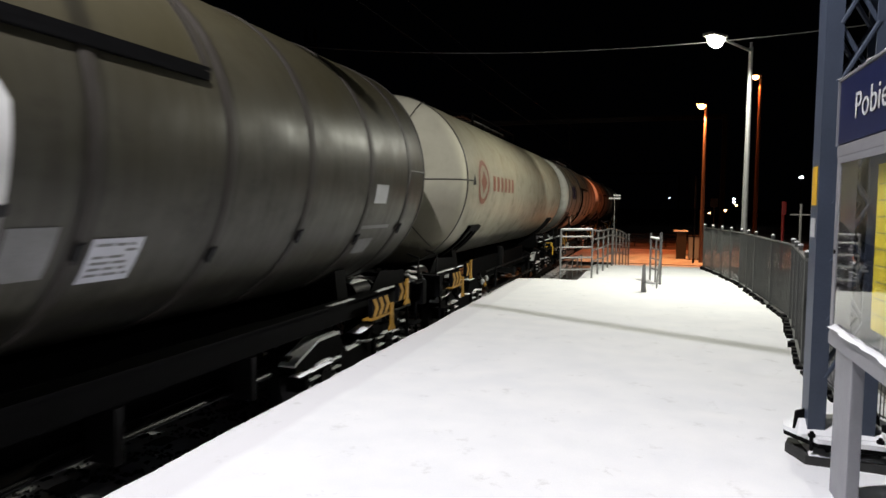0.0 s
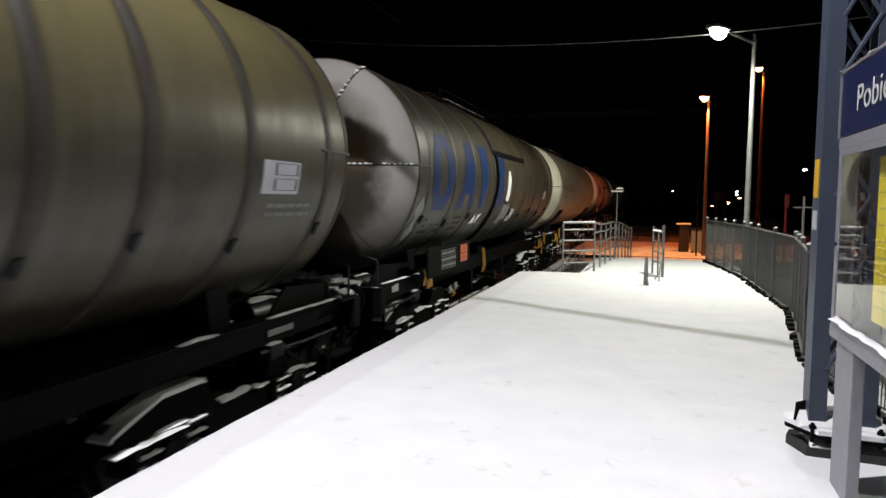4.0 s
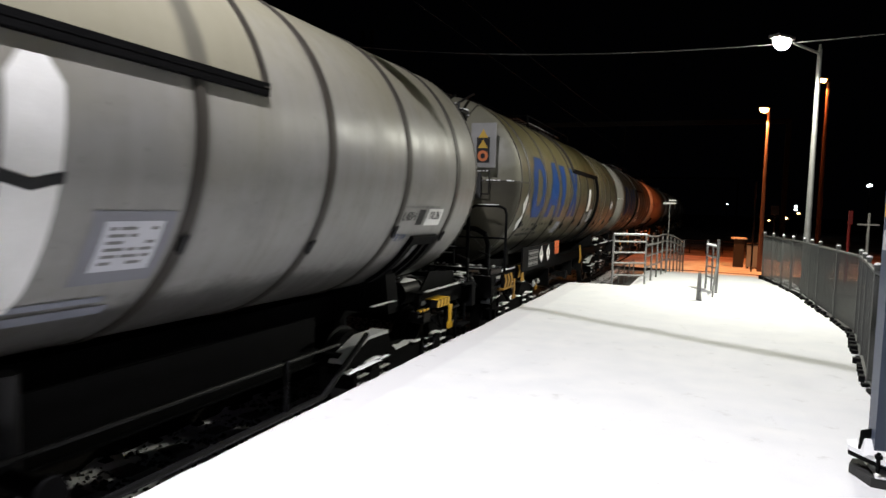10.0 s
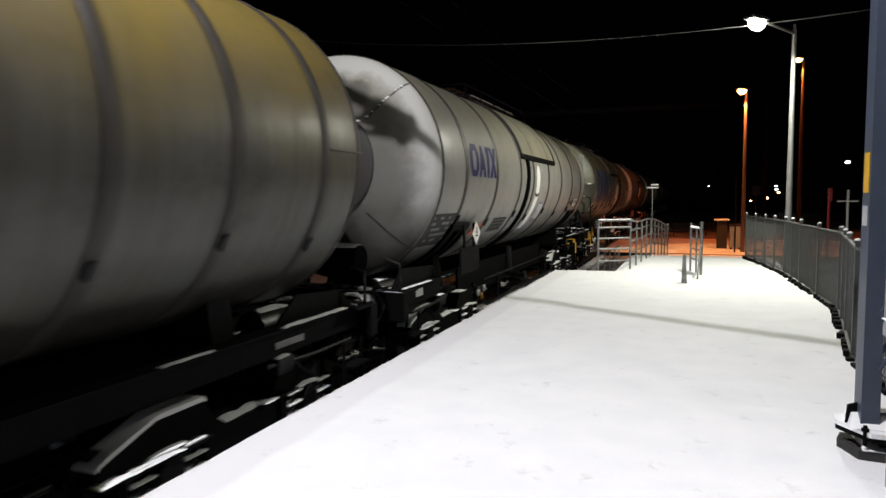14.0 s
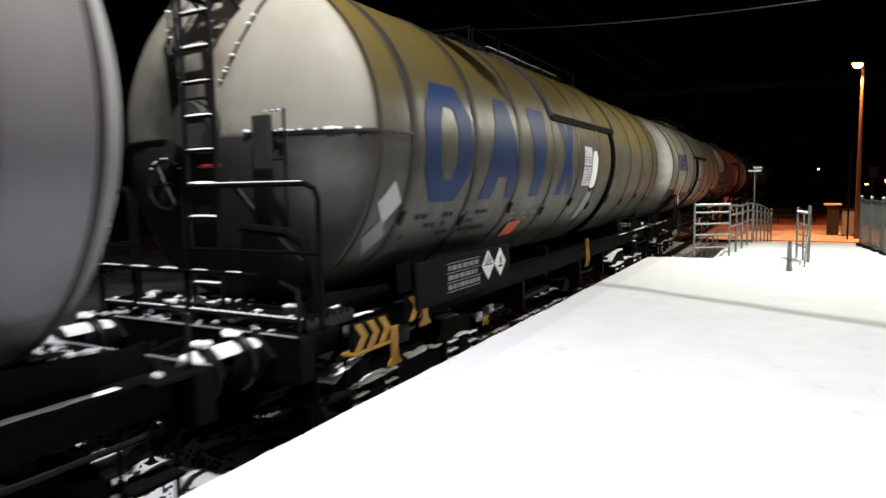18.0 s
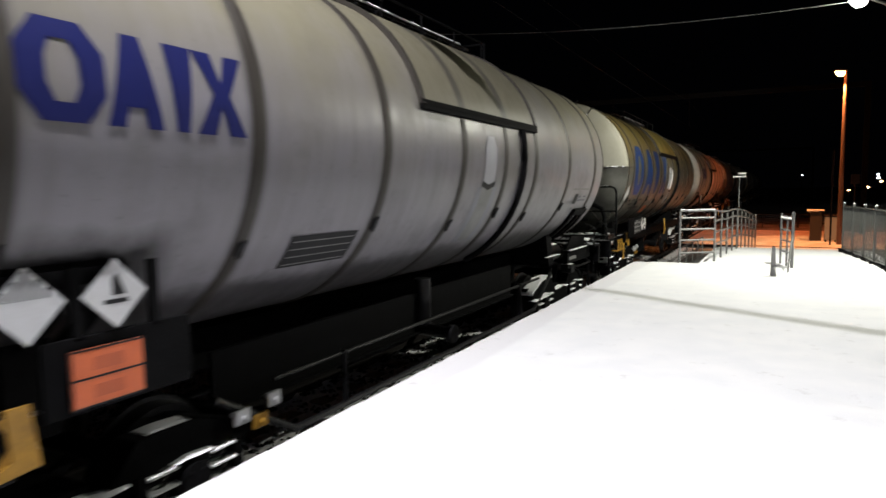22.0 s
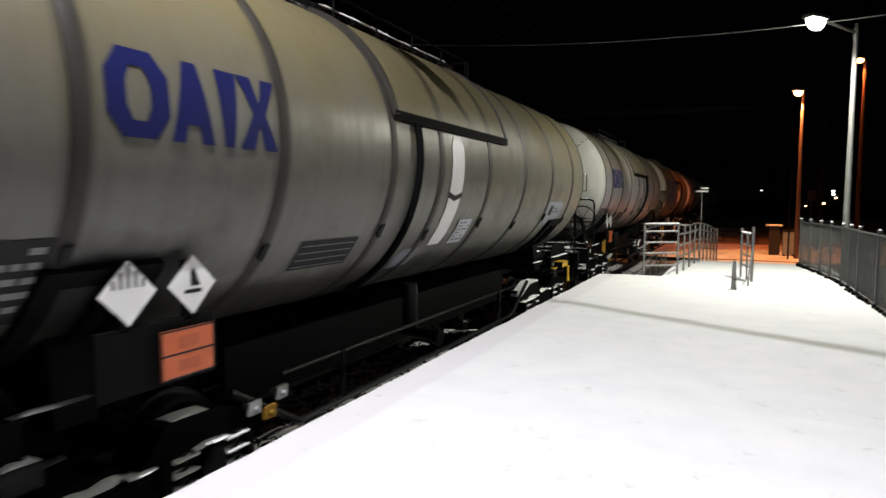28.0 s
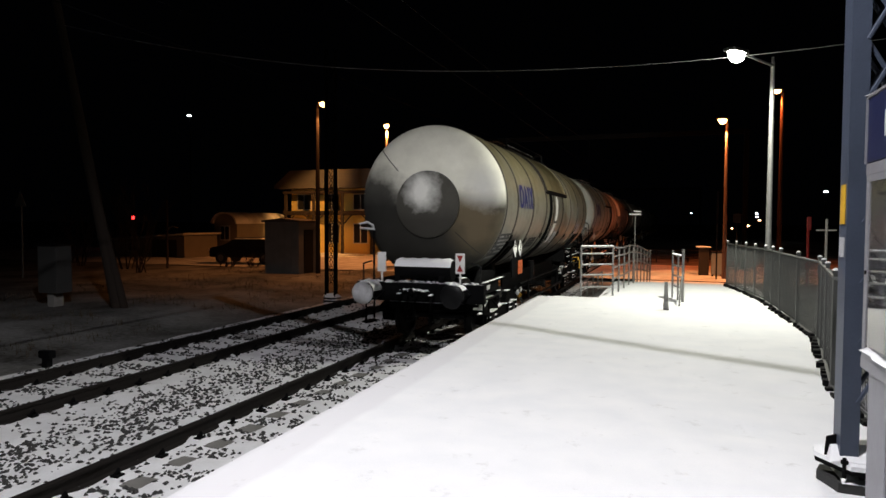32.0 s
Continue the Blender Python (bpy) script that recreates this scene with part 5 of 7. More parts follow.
        lumpy_strip(bm, 1.01, 1.19, yb + s * 0.95 - 0.11, yb + s * 0.95 + 0.10, 0.971, 0.025, 320 + seed)
        tagged(part("snow", bm, SNOW, vb, "", True), kind="stuff")
    bogie(w, 1.3)
    bogie(w, TL - 1.25)
    end_gear(w, -0.66, -1)
    end_gear(w, TL + 0.66, 1)
    if seed not in (10, 40):
        striped_step(w, 0.35, True, 1, seed not in (20, 60))
    if seed not in (20, 30, 50):
        striped_step(w, TL - 0.75, style == "big", 1)
    if platform_end:
        end_platform(w, -0.66, **platform_end)
    return w


def hazard_plate(w, outlines, place):
    """The orange plate, its numbers as plain bars."""
    if outlines:
        decal("orange_plate", outlines, ORANGE, w, 0.022, "orange danger plate")
        return
    y, z = place
    bm = bmesh.new()
    box(bm, 1.40, 1.408, y, y + 0.43, z, z + 0.31, 0.003)
    p = part("orange_plate", bm, ORANGE, w, "orange danger plate")
    bm = bmesh.new()
    for a, b in ((0, 0.012), (0.149, 0.161), (0.298, 0.31)):
        box(bm, 1.4085, 1.410, y, y + 0.43, z + a, z + b)
    box(bm, 1.4085, 1.410, y, y + 0.01, z, z + 0.31)
    box(bm, 1.4085, 1.410, y + 0.42, y + 0.43, z, z + 0.31)
    part("plate_border", bm, INK, p)
    for a in (0.045, 0.19):
        bm = bmesh.new()
        box(bm, 1.4085, 1.410, y + 0.13, y + 0.30, z + a, z + a + 0.07)
        part("figure_bar", bm, WORN_FIGURES, p)


WORN_FIGURES = material("worn_figures", (0.42, 0.09, 0.03), 0.6)

# colours of the tanks; the straps' places along each kind of wagon
SMALL_STRAPS = (0.96, 2.56, 4.20, 5.28, 6.80, 8.36, 9.92, 11.40)
MID_STRAPS = (0.92, 2.50, 4.06, 5.60, 6.80, 7.92, 9.53, 11.12)
BIG_STRAPS = (0.54, 1.84, 3.10, 4.40, 5.60, 6.72, 7.86, 9.20, 10.3, 11.5)
DUSK_STRAPS = (0.46, 1.72, 2.96, 4.46, 6.46, 7.74, 8.98, 10.35, 11.55)
OLIVE_STRAPS = BIG_STRAPS[:-2] + (10.0, 11.09, 12.37)
# DARK spots on the ends hold soot and painted shade
DARK, FROST, MIDDLE = (0.022, 0.021, 0.018), (0.62, 0.62, 0.59), (0.17, 0.168, 0.15)
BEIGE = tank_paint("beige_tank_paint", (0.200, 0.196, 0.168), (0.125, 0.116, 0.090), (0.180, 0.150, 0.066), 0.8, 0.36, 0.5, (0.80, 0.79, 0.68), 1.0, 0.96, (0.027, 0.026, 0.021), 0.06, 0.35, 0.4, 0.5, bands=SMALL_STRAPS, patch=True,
                   # dark left and low spots paint the end's side turned from the lamp
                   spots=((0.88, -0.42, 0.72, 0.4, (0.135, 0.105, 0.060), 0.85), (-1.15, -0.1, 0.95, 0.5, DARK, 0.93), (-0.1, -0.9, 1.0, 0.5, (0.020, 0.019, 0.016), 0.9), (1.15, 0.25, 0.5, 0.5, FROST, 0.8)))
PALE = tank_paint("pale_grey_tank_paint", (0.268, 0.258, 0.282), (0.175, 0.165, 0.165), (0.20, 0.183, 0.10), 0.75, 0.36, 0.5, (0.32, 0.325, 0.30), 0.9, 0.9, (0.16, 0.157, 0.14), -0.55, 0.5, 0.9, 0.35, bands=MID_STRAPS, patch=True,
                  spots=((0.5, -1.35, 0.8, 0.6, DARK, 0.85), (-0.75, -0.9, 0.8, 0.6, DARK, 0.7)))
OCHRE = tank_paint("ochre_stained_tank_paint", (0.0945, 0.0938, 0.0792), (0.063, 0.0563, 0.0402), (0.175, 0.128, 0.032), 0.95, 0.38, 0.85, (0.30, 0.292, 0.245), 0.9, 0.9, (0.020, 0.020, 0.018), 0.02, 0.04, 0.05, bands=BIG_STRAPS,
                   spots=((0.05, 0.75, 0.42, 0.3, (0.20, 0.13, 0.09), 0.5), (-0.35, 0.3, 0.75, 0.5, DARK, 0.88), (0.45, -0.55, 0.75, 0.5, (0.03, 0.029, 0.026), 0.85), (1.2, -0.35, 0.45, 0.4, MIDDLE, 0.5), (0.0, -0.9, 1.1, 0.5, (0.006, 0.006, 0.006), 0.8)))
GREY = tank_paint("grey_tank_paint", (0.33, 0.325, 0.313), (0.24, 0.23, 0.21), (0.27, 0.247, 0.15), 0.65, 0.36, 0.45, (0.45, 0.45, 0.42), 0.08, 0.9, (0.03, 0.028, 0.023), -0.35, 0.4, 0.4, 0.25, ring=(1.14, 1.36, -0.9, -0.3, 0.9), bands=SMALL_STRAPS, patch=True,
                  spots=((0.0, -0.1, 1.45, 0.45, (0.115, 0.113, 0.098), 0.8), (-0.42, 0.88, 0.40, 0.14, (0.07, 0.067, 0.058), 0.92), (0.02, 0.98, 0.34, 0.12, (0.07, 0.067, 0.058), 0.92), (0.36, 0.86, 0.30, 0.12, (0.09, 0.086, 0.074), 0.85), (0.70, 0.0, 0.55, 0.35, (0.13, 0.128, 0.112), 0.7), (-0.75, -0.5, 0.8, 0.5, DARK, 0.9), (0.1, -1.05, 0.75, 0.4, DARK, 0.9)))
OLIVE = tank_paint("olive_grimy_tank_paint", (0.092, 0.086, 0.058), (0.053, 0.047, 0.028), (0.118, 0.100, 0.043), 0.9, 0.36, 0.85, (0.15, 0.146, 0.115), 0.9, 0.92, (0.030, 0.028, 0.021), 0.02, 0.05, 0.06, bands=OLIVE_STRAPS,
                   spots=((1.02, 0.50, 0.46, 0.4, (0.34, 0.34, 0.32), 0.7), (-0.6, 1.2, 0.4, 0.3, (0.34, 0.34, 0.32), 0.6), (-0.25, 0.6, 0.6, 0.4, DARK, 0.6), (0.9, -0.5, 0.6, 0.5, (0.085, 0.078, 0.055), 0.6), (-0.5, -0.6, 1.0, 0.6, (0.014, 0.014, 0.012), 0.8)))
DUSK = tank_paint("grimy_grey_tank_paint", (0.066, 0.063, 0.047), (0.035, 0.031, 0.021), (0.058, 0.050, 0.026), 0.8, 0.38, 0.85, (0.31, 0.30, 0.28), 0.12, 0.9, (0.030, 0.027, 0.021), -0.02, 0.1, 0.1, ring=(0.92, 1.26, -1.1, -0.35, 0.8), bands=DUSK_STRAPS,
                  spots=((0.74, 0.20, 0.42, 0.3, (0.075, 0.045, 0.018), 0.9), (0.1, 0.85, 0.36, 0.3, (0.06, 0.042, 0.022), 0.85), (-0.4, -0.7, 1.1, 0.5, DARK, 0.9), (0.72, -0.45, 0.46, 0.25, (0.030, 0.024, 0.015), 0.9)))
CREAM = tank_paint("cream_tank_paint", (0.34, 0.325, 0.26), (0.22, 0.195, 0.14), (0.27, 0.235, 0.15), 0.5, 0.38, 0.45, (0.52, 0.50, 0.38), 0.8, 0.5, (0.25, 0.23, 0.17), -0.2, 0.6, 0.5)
CAP = tank_paint("frosted_end_cap", (0.09, 0.086, 0.072), (0.07, 0.066, 0.053), (0.09, 0.086, 0.072), 0.2, end=(0.08, 0.077, 0.064), end_amount=0.6, soot_shade=0.8, soot_shade_color=(0.034, 0.032, 0.027), edge=-0.12, wobble=0.15,
                 spots=((-0.04, 0.22, 0.46, 0.34, (0.74, 0.74, 0.69), 0.97),))
SOOTY = material("sooty_end_plate", (0.032, 0.031, 0.027), 0.7, second=(0.018, 0.017, 0.015), scale=3)
SLATE = material("slate_label_field", (0.19, 0.195, 0.225), 0.6, second=(0.14, 0.14, 0.15), scale=3)

SMALL_MARK = ((1.10, 1.52), (1.53, 1.87), (1.88, 2.12), (2.10, 2.48))
small = dict(straps=SMALL_STRAPS, bar=(4.27, 7.46), pipe=4.68, mark=SMALL_MARK)
big = dict(straps=BIG_STRAPS, diamonds=(0.27, 1.45, 0.23, 1.15))
LAYOUT = [
    dict(small, length=12.3, level=(5.56, 5.91, 1.07, 2.33, 1.66), papers=((6.14, 6.56, 1.06, 1.36),), fields=((4.98, 5.45, 0.84, 1.06, SLATE),)),
    dict(straps=MID_STRAPS, length=11.68, bar=(4.72, 7.92), pipe=7.36, mark=((0.98, 1.42), (1.42, 1.76), (1.77, 2.01), (1.99, 2.38)), level=(6.16, 6.48, 0.99, 2.20, 1.66), fields=((6.04, 6.60, 0.98, 1.62, SLATE),)),
    dict(big, bar=(4.42, 7.88), pipe=7.60, mark=((0.74, 1.72), (2.08, 3.16), (3.38, 4.20), (4.62, 5.44)), level=(6.33, 6.66, 1.0, 2.13, 1.52), papers=((5.86, 6.28, 1.56, 1.86), (5.86, 6.28, 1.88, 2.18))),
    dict(small, level=(5.53, 5.84, 0.96, 2.27, 1.69), papers=((6.17, 6.60, 1.16, 1.46),), fields=((6.08, 6.68, 1.08, 1.52, SLATE), (5.62, 6.50, 0.86, 0.92, PAPER_BLUE), (5.62, 6.42, 0.95, 0.99, PAPER_BLUE))),
    dict(big, length=12.75, straps=OLIVE_STRAPS, bar=(4.86, 8.43), pipe=8.16, mark=((0.82, 1.86), (2.14, 3.28), (3.20, 3.92), (4.36, 5.32)), level=(6.86, 7.20, 1.06, 2.17, 1.56), papers=((7.38, 7.80, 1.28, 1.62),), fields=((3.66, 4.14, 1.06, 1.32, PAPER_BLUE),), diamonds=(0.44, 1.68, 0.44, 1.34)),
    dict(big, straps=DUSK_STRAPS, bar=(4.40, 7.52), pipe=4.50, mark=((0.60, 1.58), (2.02, 3.06), (3.18, 3.96), (4.60, 5.42)), level=(5.62, 5.94, 1.07, 2.22, 1.56), papers=((6.56, 6.98, 1.10, 1.38),), fields=((5.98, 6.30, 1.16, 1.46, PRINT_FADED), (10.5, 10.86, 1.62, 1.84, WHITE_PALE), (10.4, 11.2, 1.32, 1.36, PRINT_FADED), (10.5, 10.9, 1.02, 1.20, PRINT_FADED))),
    dict(),
    dict(small), dict(small),
    dict(big, bar=(4.42, 7.82), pipe=7.62, mark=((0.60, 1.58), (2.02, 3.06), (3.18, 3.96), (4.60, 5.42))),
]
w0 = tank_wagon(0.0, BEIGE, "small", "beige-grey tank wagon with blue mark, last of the train", None, "mid", seed=10, layout=LAYOUT[0])
w1 = tank_wagon(14.88, PALE, "mid", "pale grey tank wagon with ladder and brake platform", dict(ladder=0.15, board=(0.63, 2.45), holder=0.99, wheel=(1.08, 1.92, 0.30), hoops=((-0.19, 0.93), (0.95, 1.39))), "low", bright=False, seed=20, layout=LAYOUT[1])
w2 = tank_wagon(29.02, OCHRE, "big", "ochre-stained tank wagon with large blue mark", dict(ladder=0.15, board=None, holder=0.78, wheel=(-0.5, 2.40, 0.22), hoops=((-1.22, -0.75), (-0.06, 1.40))), "tank", bright=True, seed=30, layout=LAYOUT[2])
w3 = tank_wagon(43.47, GREY, "small", "light grey tank wagon with small blue mark", None, "one", bright=True, seed=40, layout=LAYOUT[3])
w4 = tank_wagon(58.0, OLIVE, "big", "olive-grimed tank wagon with large blue mark", dict(ladder=0.38, board=(1.0, 3.10), holder=0.92, wheel=(0.46, 2.70, 0.26), hoops=((-1.22, -0.45), (-0.40, 0.80), (0.82, 1.47))), "side", bright=True, seed=50, layout=LAYOUT[4])
w5 = tank_wagon(73.0, DUSK, "big", "dark grimy tank wagon with large blue mark", None, "board", bright=True, seed=60, layout=LAYOUT[5])
w6 = tank_wagon(87.4, CREAM, "logo", "cream tank wagon with round red-brown mark", None, "", bright=False, seed=70, layout=LAYOUT[6])
w7 = tank_wagon(102.0, GREY, "small", "grey tank wagon lit by orange street lamps", None, "", bright=False, seed=80, layout=LAYOUT[7])
w8 = tank_wagon(116.6, BEIGE, "small", "beige tank wagon far along the train", None, "", bright=False, seed=90, layout=LAYOUT[8])
w9 = tank_wagon(131.2, DUSK, "big", "dark tank wagon at the far end in view", None, "side", bright=False, seed=95, layout=LAYOUT[9])

# round mark of the cream wagon
ring = [(1.15 + 0.42 * math.cos(k * math.pi / 8), 2.05 + 0.42 * math.sin(k * math.pi / 8)) for k in range(16)]
inner = [(1.15 + 0.32 * math.cos(k * math.pi / 8), 2.05 + 0.32 * math.sin(k * math.pi / 8)) for k in range(16)]
decal("mark_ring", [[ring[k], ring[(k + 1) % 16], inner[(k + 1) % 16], inner[k]] for k in range(16)], REDBROWN, w6)
decal("mark_star", [diamond(1.15, 2.05, 0.22)], REDBROWN, w6)
for k in range(6):
    decal("mark_bar", [rect(1.9 + 0.36 * k, 2.10 + 0.36 * k, 1.90, 2.20)], REDBROWN, w6)
decal("mark_wedge", [[(0.35, 1.98), (0.46, 2.2), (0.57, 1.98)]], INK, w6)

# snow driven on to the tail of the last wagon
for x in (-0.875, 0.875):
    bm = bmesh.new()
    lathe(bm, [(-0.628, 0.0), (-0.626, 0.12), (-0.612, 0.20), (-0.603, 0.214), (-0.60, 0.20)], 24, center=(x, -0.82 - 0.005, 1.06))
    tagged(part("frost", bm, FROSTED if x < 0 else GREY_STEEL, w0, "hoar frost on the buffer face", True), kind="stuff")
bm = bmesh.new()
rounded_snow(bm, -0.875, -1.38, -0.86, 1.06, 0.135, 901, 85, 0.085)
rounded_snow(bm, 0.875, -1.28, -0.86, 1.06, 0.13, 902, 55, 0.05)
crumbs(bm, -1.25, 1.25, -0.86, -0.66, 1.226, 40, 903, 0.04)
crumbs(bm, -0.3, 0.3, -1.2, -0.85, 1.10, 22, 904, 0.035)
for k, (x, y, z) in enumerate(((-0.33, -0.95, 1.02), (0.02, -1.1, 1.12), (0.31, -0.96, 1.01), (-1.22, -0.70, 0.66), (1.2, -0.72, 0.68))):
    lumpy_strip(bm, x - 0.035, x + 0.035, y - 0.10, y + 0.10, z, 0.035, 910 + k)
tagged(part("snow", bm, SNOW, w0, "snow on buffers, hooks and hoses", True), kind="stuff")
# rear end of the last wagon: air drum, tail boards and the bent brake pipe
bm = bmesh.new()
rod(bm, (-0.50, -0.62, 1.46), (0.64, -0.62, 1.46), 0.19, 24)
for x in (-0.45, 0.45):
    box(bm, x - 0.05, x + 0.05, -0.78, -0.46, 1.22, 1.4)
drum = part("air_drum", bm, BLACK, w0, "black air drum with snow on it", True)
bm = bmesh.new()
n0 = 0
for i in range(15):
    x = -0.50 + i * 1.14 / 14
    for a in range(20, 161, 20):
        r = 0.193 + 0.045 * min(1.0, 0.3 + i, 14.3 - i) * math.sin(radians(a)) * (0.8 + 0.2 * math.sin(i * 2.1))
        bm.verts.new((x, -0.62 - r * math.cos(radians(a)), 1.46 + r * math.sin(radians(a))))
bm.verts.ensure_lookup_table()
for i in range(14):
    for j in range(7):
        bm.faces.new([bm.verts[k] for k in (i * 8 + j, i * 8 + j + 1, i * 8 + 9 + j, i * 8 + 8 + j)])
tagged(part("snow", bm, SNOW, drum, "snow on the air drum", True), kind="stuff")
for x in (-0.77, 0.83):
    bm = bmesh.new()
    box(bm, x - 0.09, x + 0.09, -0.80, -0.785, 1.42, 1.80, 0.004)
    box(bm, x - 0.015, x + 0.015, -0.785, -0.77, 1.22, 1.6)
    board = part("tail_board", bm, WHITE, w0, "white tail board with red triangles" if x > 0 else "white tail board")
    for s in (-1, 1) if x > 0 else ():
        bm = bmesh.new()
        prism(bm, [(x - 0.06, 1.61 + s * 0.15), (x + 0.06, 1.61 + s * 0.15), (x, 1.61 + s * 0.02)], -0.809, -0.803, "y")
        part("triangle", bm, RED, board)
bm = bmesh.new()
pipe(bm, [(-1.05, -0.55, 1.20), (-1.05, -0.55, 2.22)], 0.022)
post = part("rail_post", bm, BLACK, w0)
for pts in ([(-1.05, -0.55, 2.22), (-1.07, -0.57, 2.32), (-1.17, -0.62, 2.38), (-1.32, -0.66, 2.34)], [(-1.05, -0.55, 2.24), (-1.33, -0.6, 2.26)]):
    bm = bmesh.new()
    pipe(bm, pts, 0.022)
    part("bent_rail", bm, WHITE_PALE, post, "frosted bent end of the rail")
bm = bmesh.new()
rod(bm, (-0.6, -0.62, 1.60), (0.62, -0.62, 1.60), 0.18, 20)
d = part("air_drum", bm, BLACK, w3, "", True)
bm = bmesh.new()
lumpy_strip(bm, -0.6, 0.6, -0.74, -0.50, 1.755, 0.06, 90)
tagged(part("snow", bm, SNOW, d), kind="stuff")
# snow heaped over the rear beam of the dark wagon
bm = bmesh.new()
crumbs(bm, -0.9, 0.95, -0.80, -0.45, 1.235, 60, 95, 0.075)
crumbs(bm, -0.2, 0.6, -0.72, -0.40, 1.28, 30, 96, 0.09)
tagged(part("snow", bm, SNOW, w5, "snow heaped on the rear beam", True), kind="stuff")
# readable tank code on the light grey wagon
for text, y, z, s, mat in (("L4BH", 9.98, 1.39, 0.15, INK), ("10.26", 10.69, 1.40, 0.15, INK), ("TE 14", 9.95, 1.16, 0.13, BLUE_BIG)):
    zl = z + 0.76
    a = math.asin((zl + 0.04 - TC) / TR)
    m = Matrix.Translation(((TR + 0.016) * math.cos(a), y, TC + (TR + 0.016) * math.sin(a))) @ Matrix.Rotation(-a, 4, "Y") @ Matrix(((0, 0, 1, 0), (1, 0, 0, 0), (0, 1, 0, 0), (0, 0, 0, 1)))
    words("tank_code", text, s, mat, w3, m)

# ---- setting ----


def smooth_step(a, b, v):
    t = min(max((v - a) / (b - a), 0.0), 1.0)
    return t * t * (3 - 2 * t)


def ground_z(x, y):
    z = -0.99
    z += 0.20 * smooth_step(-8.2, -11.5, x) + 0.12 * noise.noise(Vector((x * 0.25, y * 0.25, 3.1))) * smooth_step(-7.8, -10, x)
    right = smooth_step(4.9, 5.6, x) * (1 - smooth_step(20, 28, y))
    z += 0.85 * right
    ramp_foot = smooth_step(0.2, 0.6, x) * (1 - smooth_step(1.6, 2.2, x)) * smooth_step(14.0, 15.5, y) * (1 - smooth_step(22, 27, y))
    z += 0.38 * ramp_foot
    return z + 0.012 * noise.noise(Vector((x * 1.7, y * 1.7, 0.3)))


def axis_steps(core0, core1, step, far):
    mid = [core0 + step * k for k in range(int((core1 - core0) / step) + 1)]
    out, d = [], step
    v = core1
    while v < far:
        d *= 1.35
        v += d
        out.append(v)
    low, d, v = [], step, core0
    while v > -far:
        d *= 1.35
        v -= d
        low.append(v)
    return low[::-1] + mid + out


def sheet(name, xs, ys, height, mat, smooth=True):
    verts = [(x, y, height(x, y)) for y in ys for x in xs]
    w = len(xs)
    faces = [(j * w + i, j * w + i + 1, (j + 1) * w + i + 1, (j + 1) * w + i) for j in range(len(ys) - 1) for i in range(w - 1)]
    me = bpy.data.meshes.new(name)
    me.from_pydata(verts, [], faces)
    me.materials.append(mat)
    if smooth:
        me.polygons.foreach_set("use_smooth", [True] * len(me.polygons))
    return new(name, me)


tagged(sheet("ground", axis_steps(-16, 8, 0.3, 900), axis_steps(-6, 42, 0.4, 900), ground_z, GROUND), "dark ground under thin trampled snow", "ground", kind="structure")


def deck_z(x, y):
    """The snow on the platform and on the ramp behind it."""
    z = -0.78 * smooth_step(17.5, 28.5, y)
    z += 0.012 * noise.noise(Vector((x * 0.9, y * 0.9, 7))) + 0.006 * noise.noise(Vector((x * 4, y * 4, 2)))
    z -= 0.012 * (1 - smooth_step(0.2, 0.42, x + 0.1 * noise.noise(Vector((0, y * 0.9, 9))))) + 0.03 * (1 - smooth_step(-0.05, 0.0, x))
    tread = noise.noise(Vector((x * 2.2, y * 1.5, 11)))
    if tread > 0.38 and x > 2.2:
        z -= 0.035 * (tread - 0.38) / 0.3
    return z


deck_x = [-0.045, -0.03, 0.0, 0.06] + [0.15 + 0.1 * k for k in range(47)]
deck = sheet("platform", deck_x, [-9 + 0.1 * k for k in range(236)], deck_z, PLATFORM_SNOW)
tagged(deck, "station platform under fresh white snow", "platform", kind="structure")
ramp = sheet("ramp", [1.30 + 0.1 * k for k in range(36)], [14.5 + 0.15 * k for k in range(95)], lambda x, y: deck_z(x, y), SNOW)
tagged(ramp, "snow-covered ramp down to the level crossing", "ramp", kind="structure")
bm = bmesh.new()
box(bm, 0.0, 4.85, -9, 14.5, -1.2, -0.055)
box(bm, 1.32, 4.85, 14.5, 17.5, -1.2, -0.06)
tagged(part("platform_body", bm, CONCRETE), "concrete platform body", "platform", kind="structure")
# the edge: precast slabs with joints
edge = thing("platform_edge", "row of concrete edge slabs with a little snow on them", "platform edge", kind="structure")
bm = bmesh.new()
box(bm, -0.05, 0.42, 0.004, 0.996, -0.14, -0.045, 0.012)
SLAB = mesh_of("edge_slab", bm, CONCRETE)
for k in range(-9, 14):
    share("edge_slab", SLAB, edge, pose(0, k, 0))

# road over the level crossing
road = sheet("road", [-60 + 2 * k for k in range(61)], [29.5 + 0.7 * k for k in range(16)], lambda x, y: -0.79 + 0.03 * noise.noise(Vector((x * 0.5, y * 0.9, 1))) - 0.02, SNOW_DIRTY)
tagged(road, "snow-packed road over the level crossing", "road", kind="structure")
yard = sheet("parking_yard", [-46 + 1.5 * k for k in range(24)], [28.6 + 0.8 * k for k in range(22)], lambda x, y: -0.74 + 0.05 * noise.noise(Vector((x * 0.6, y * 0.6, 4))), SNOW_DIRTY)
tagged(yard, "snow-packed yard beside the tracks", "yard", kind="structure")

# ---- tracks ----


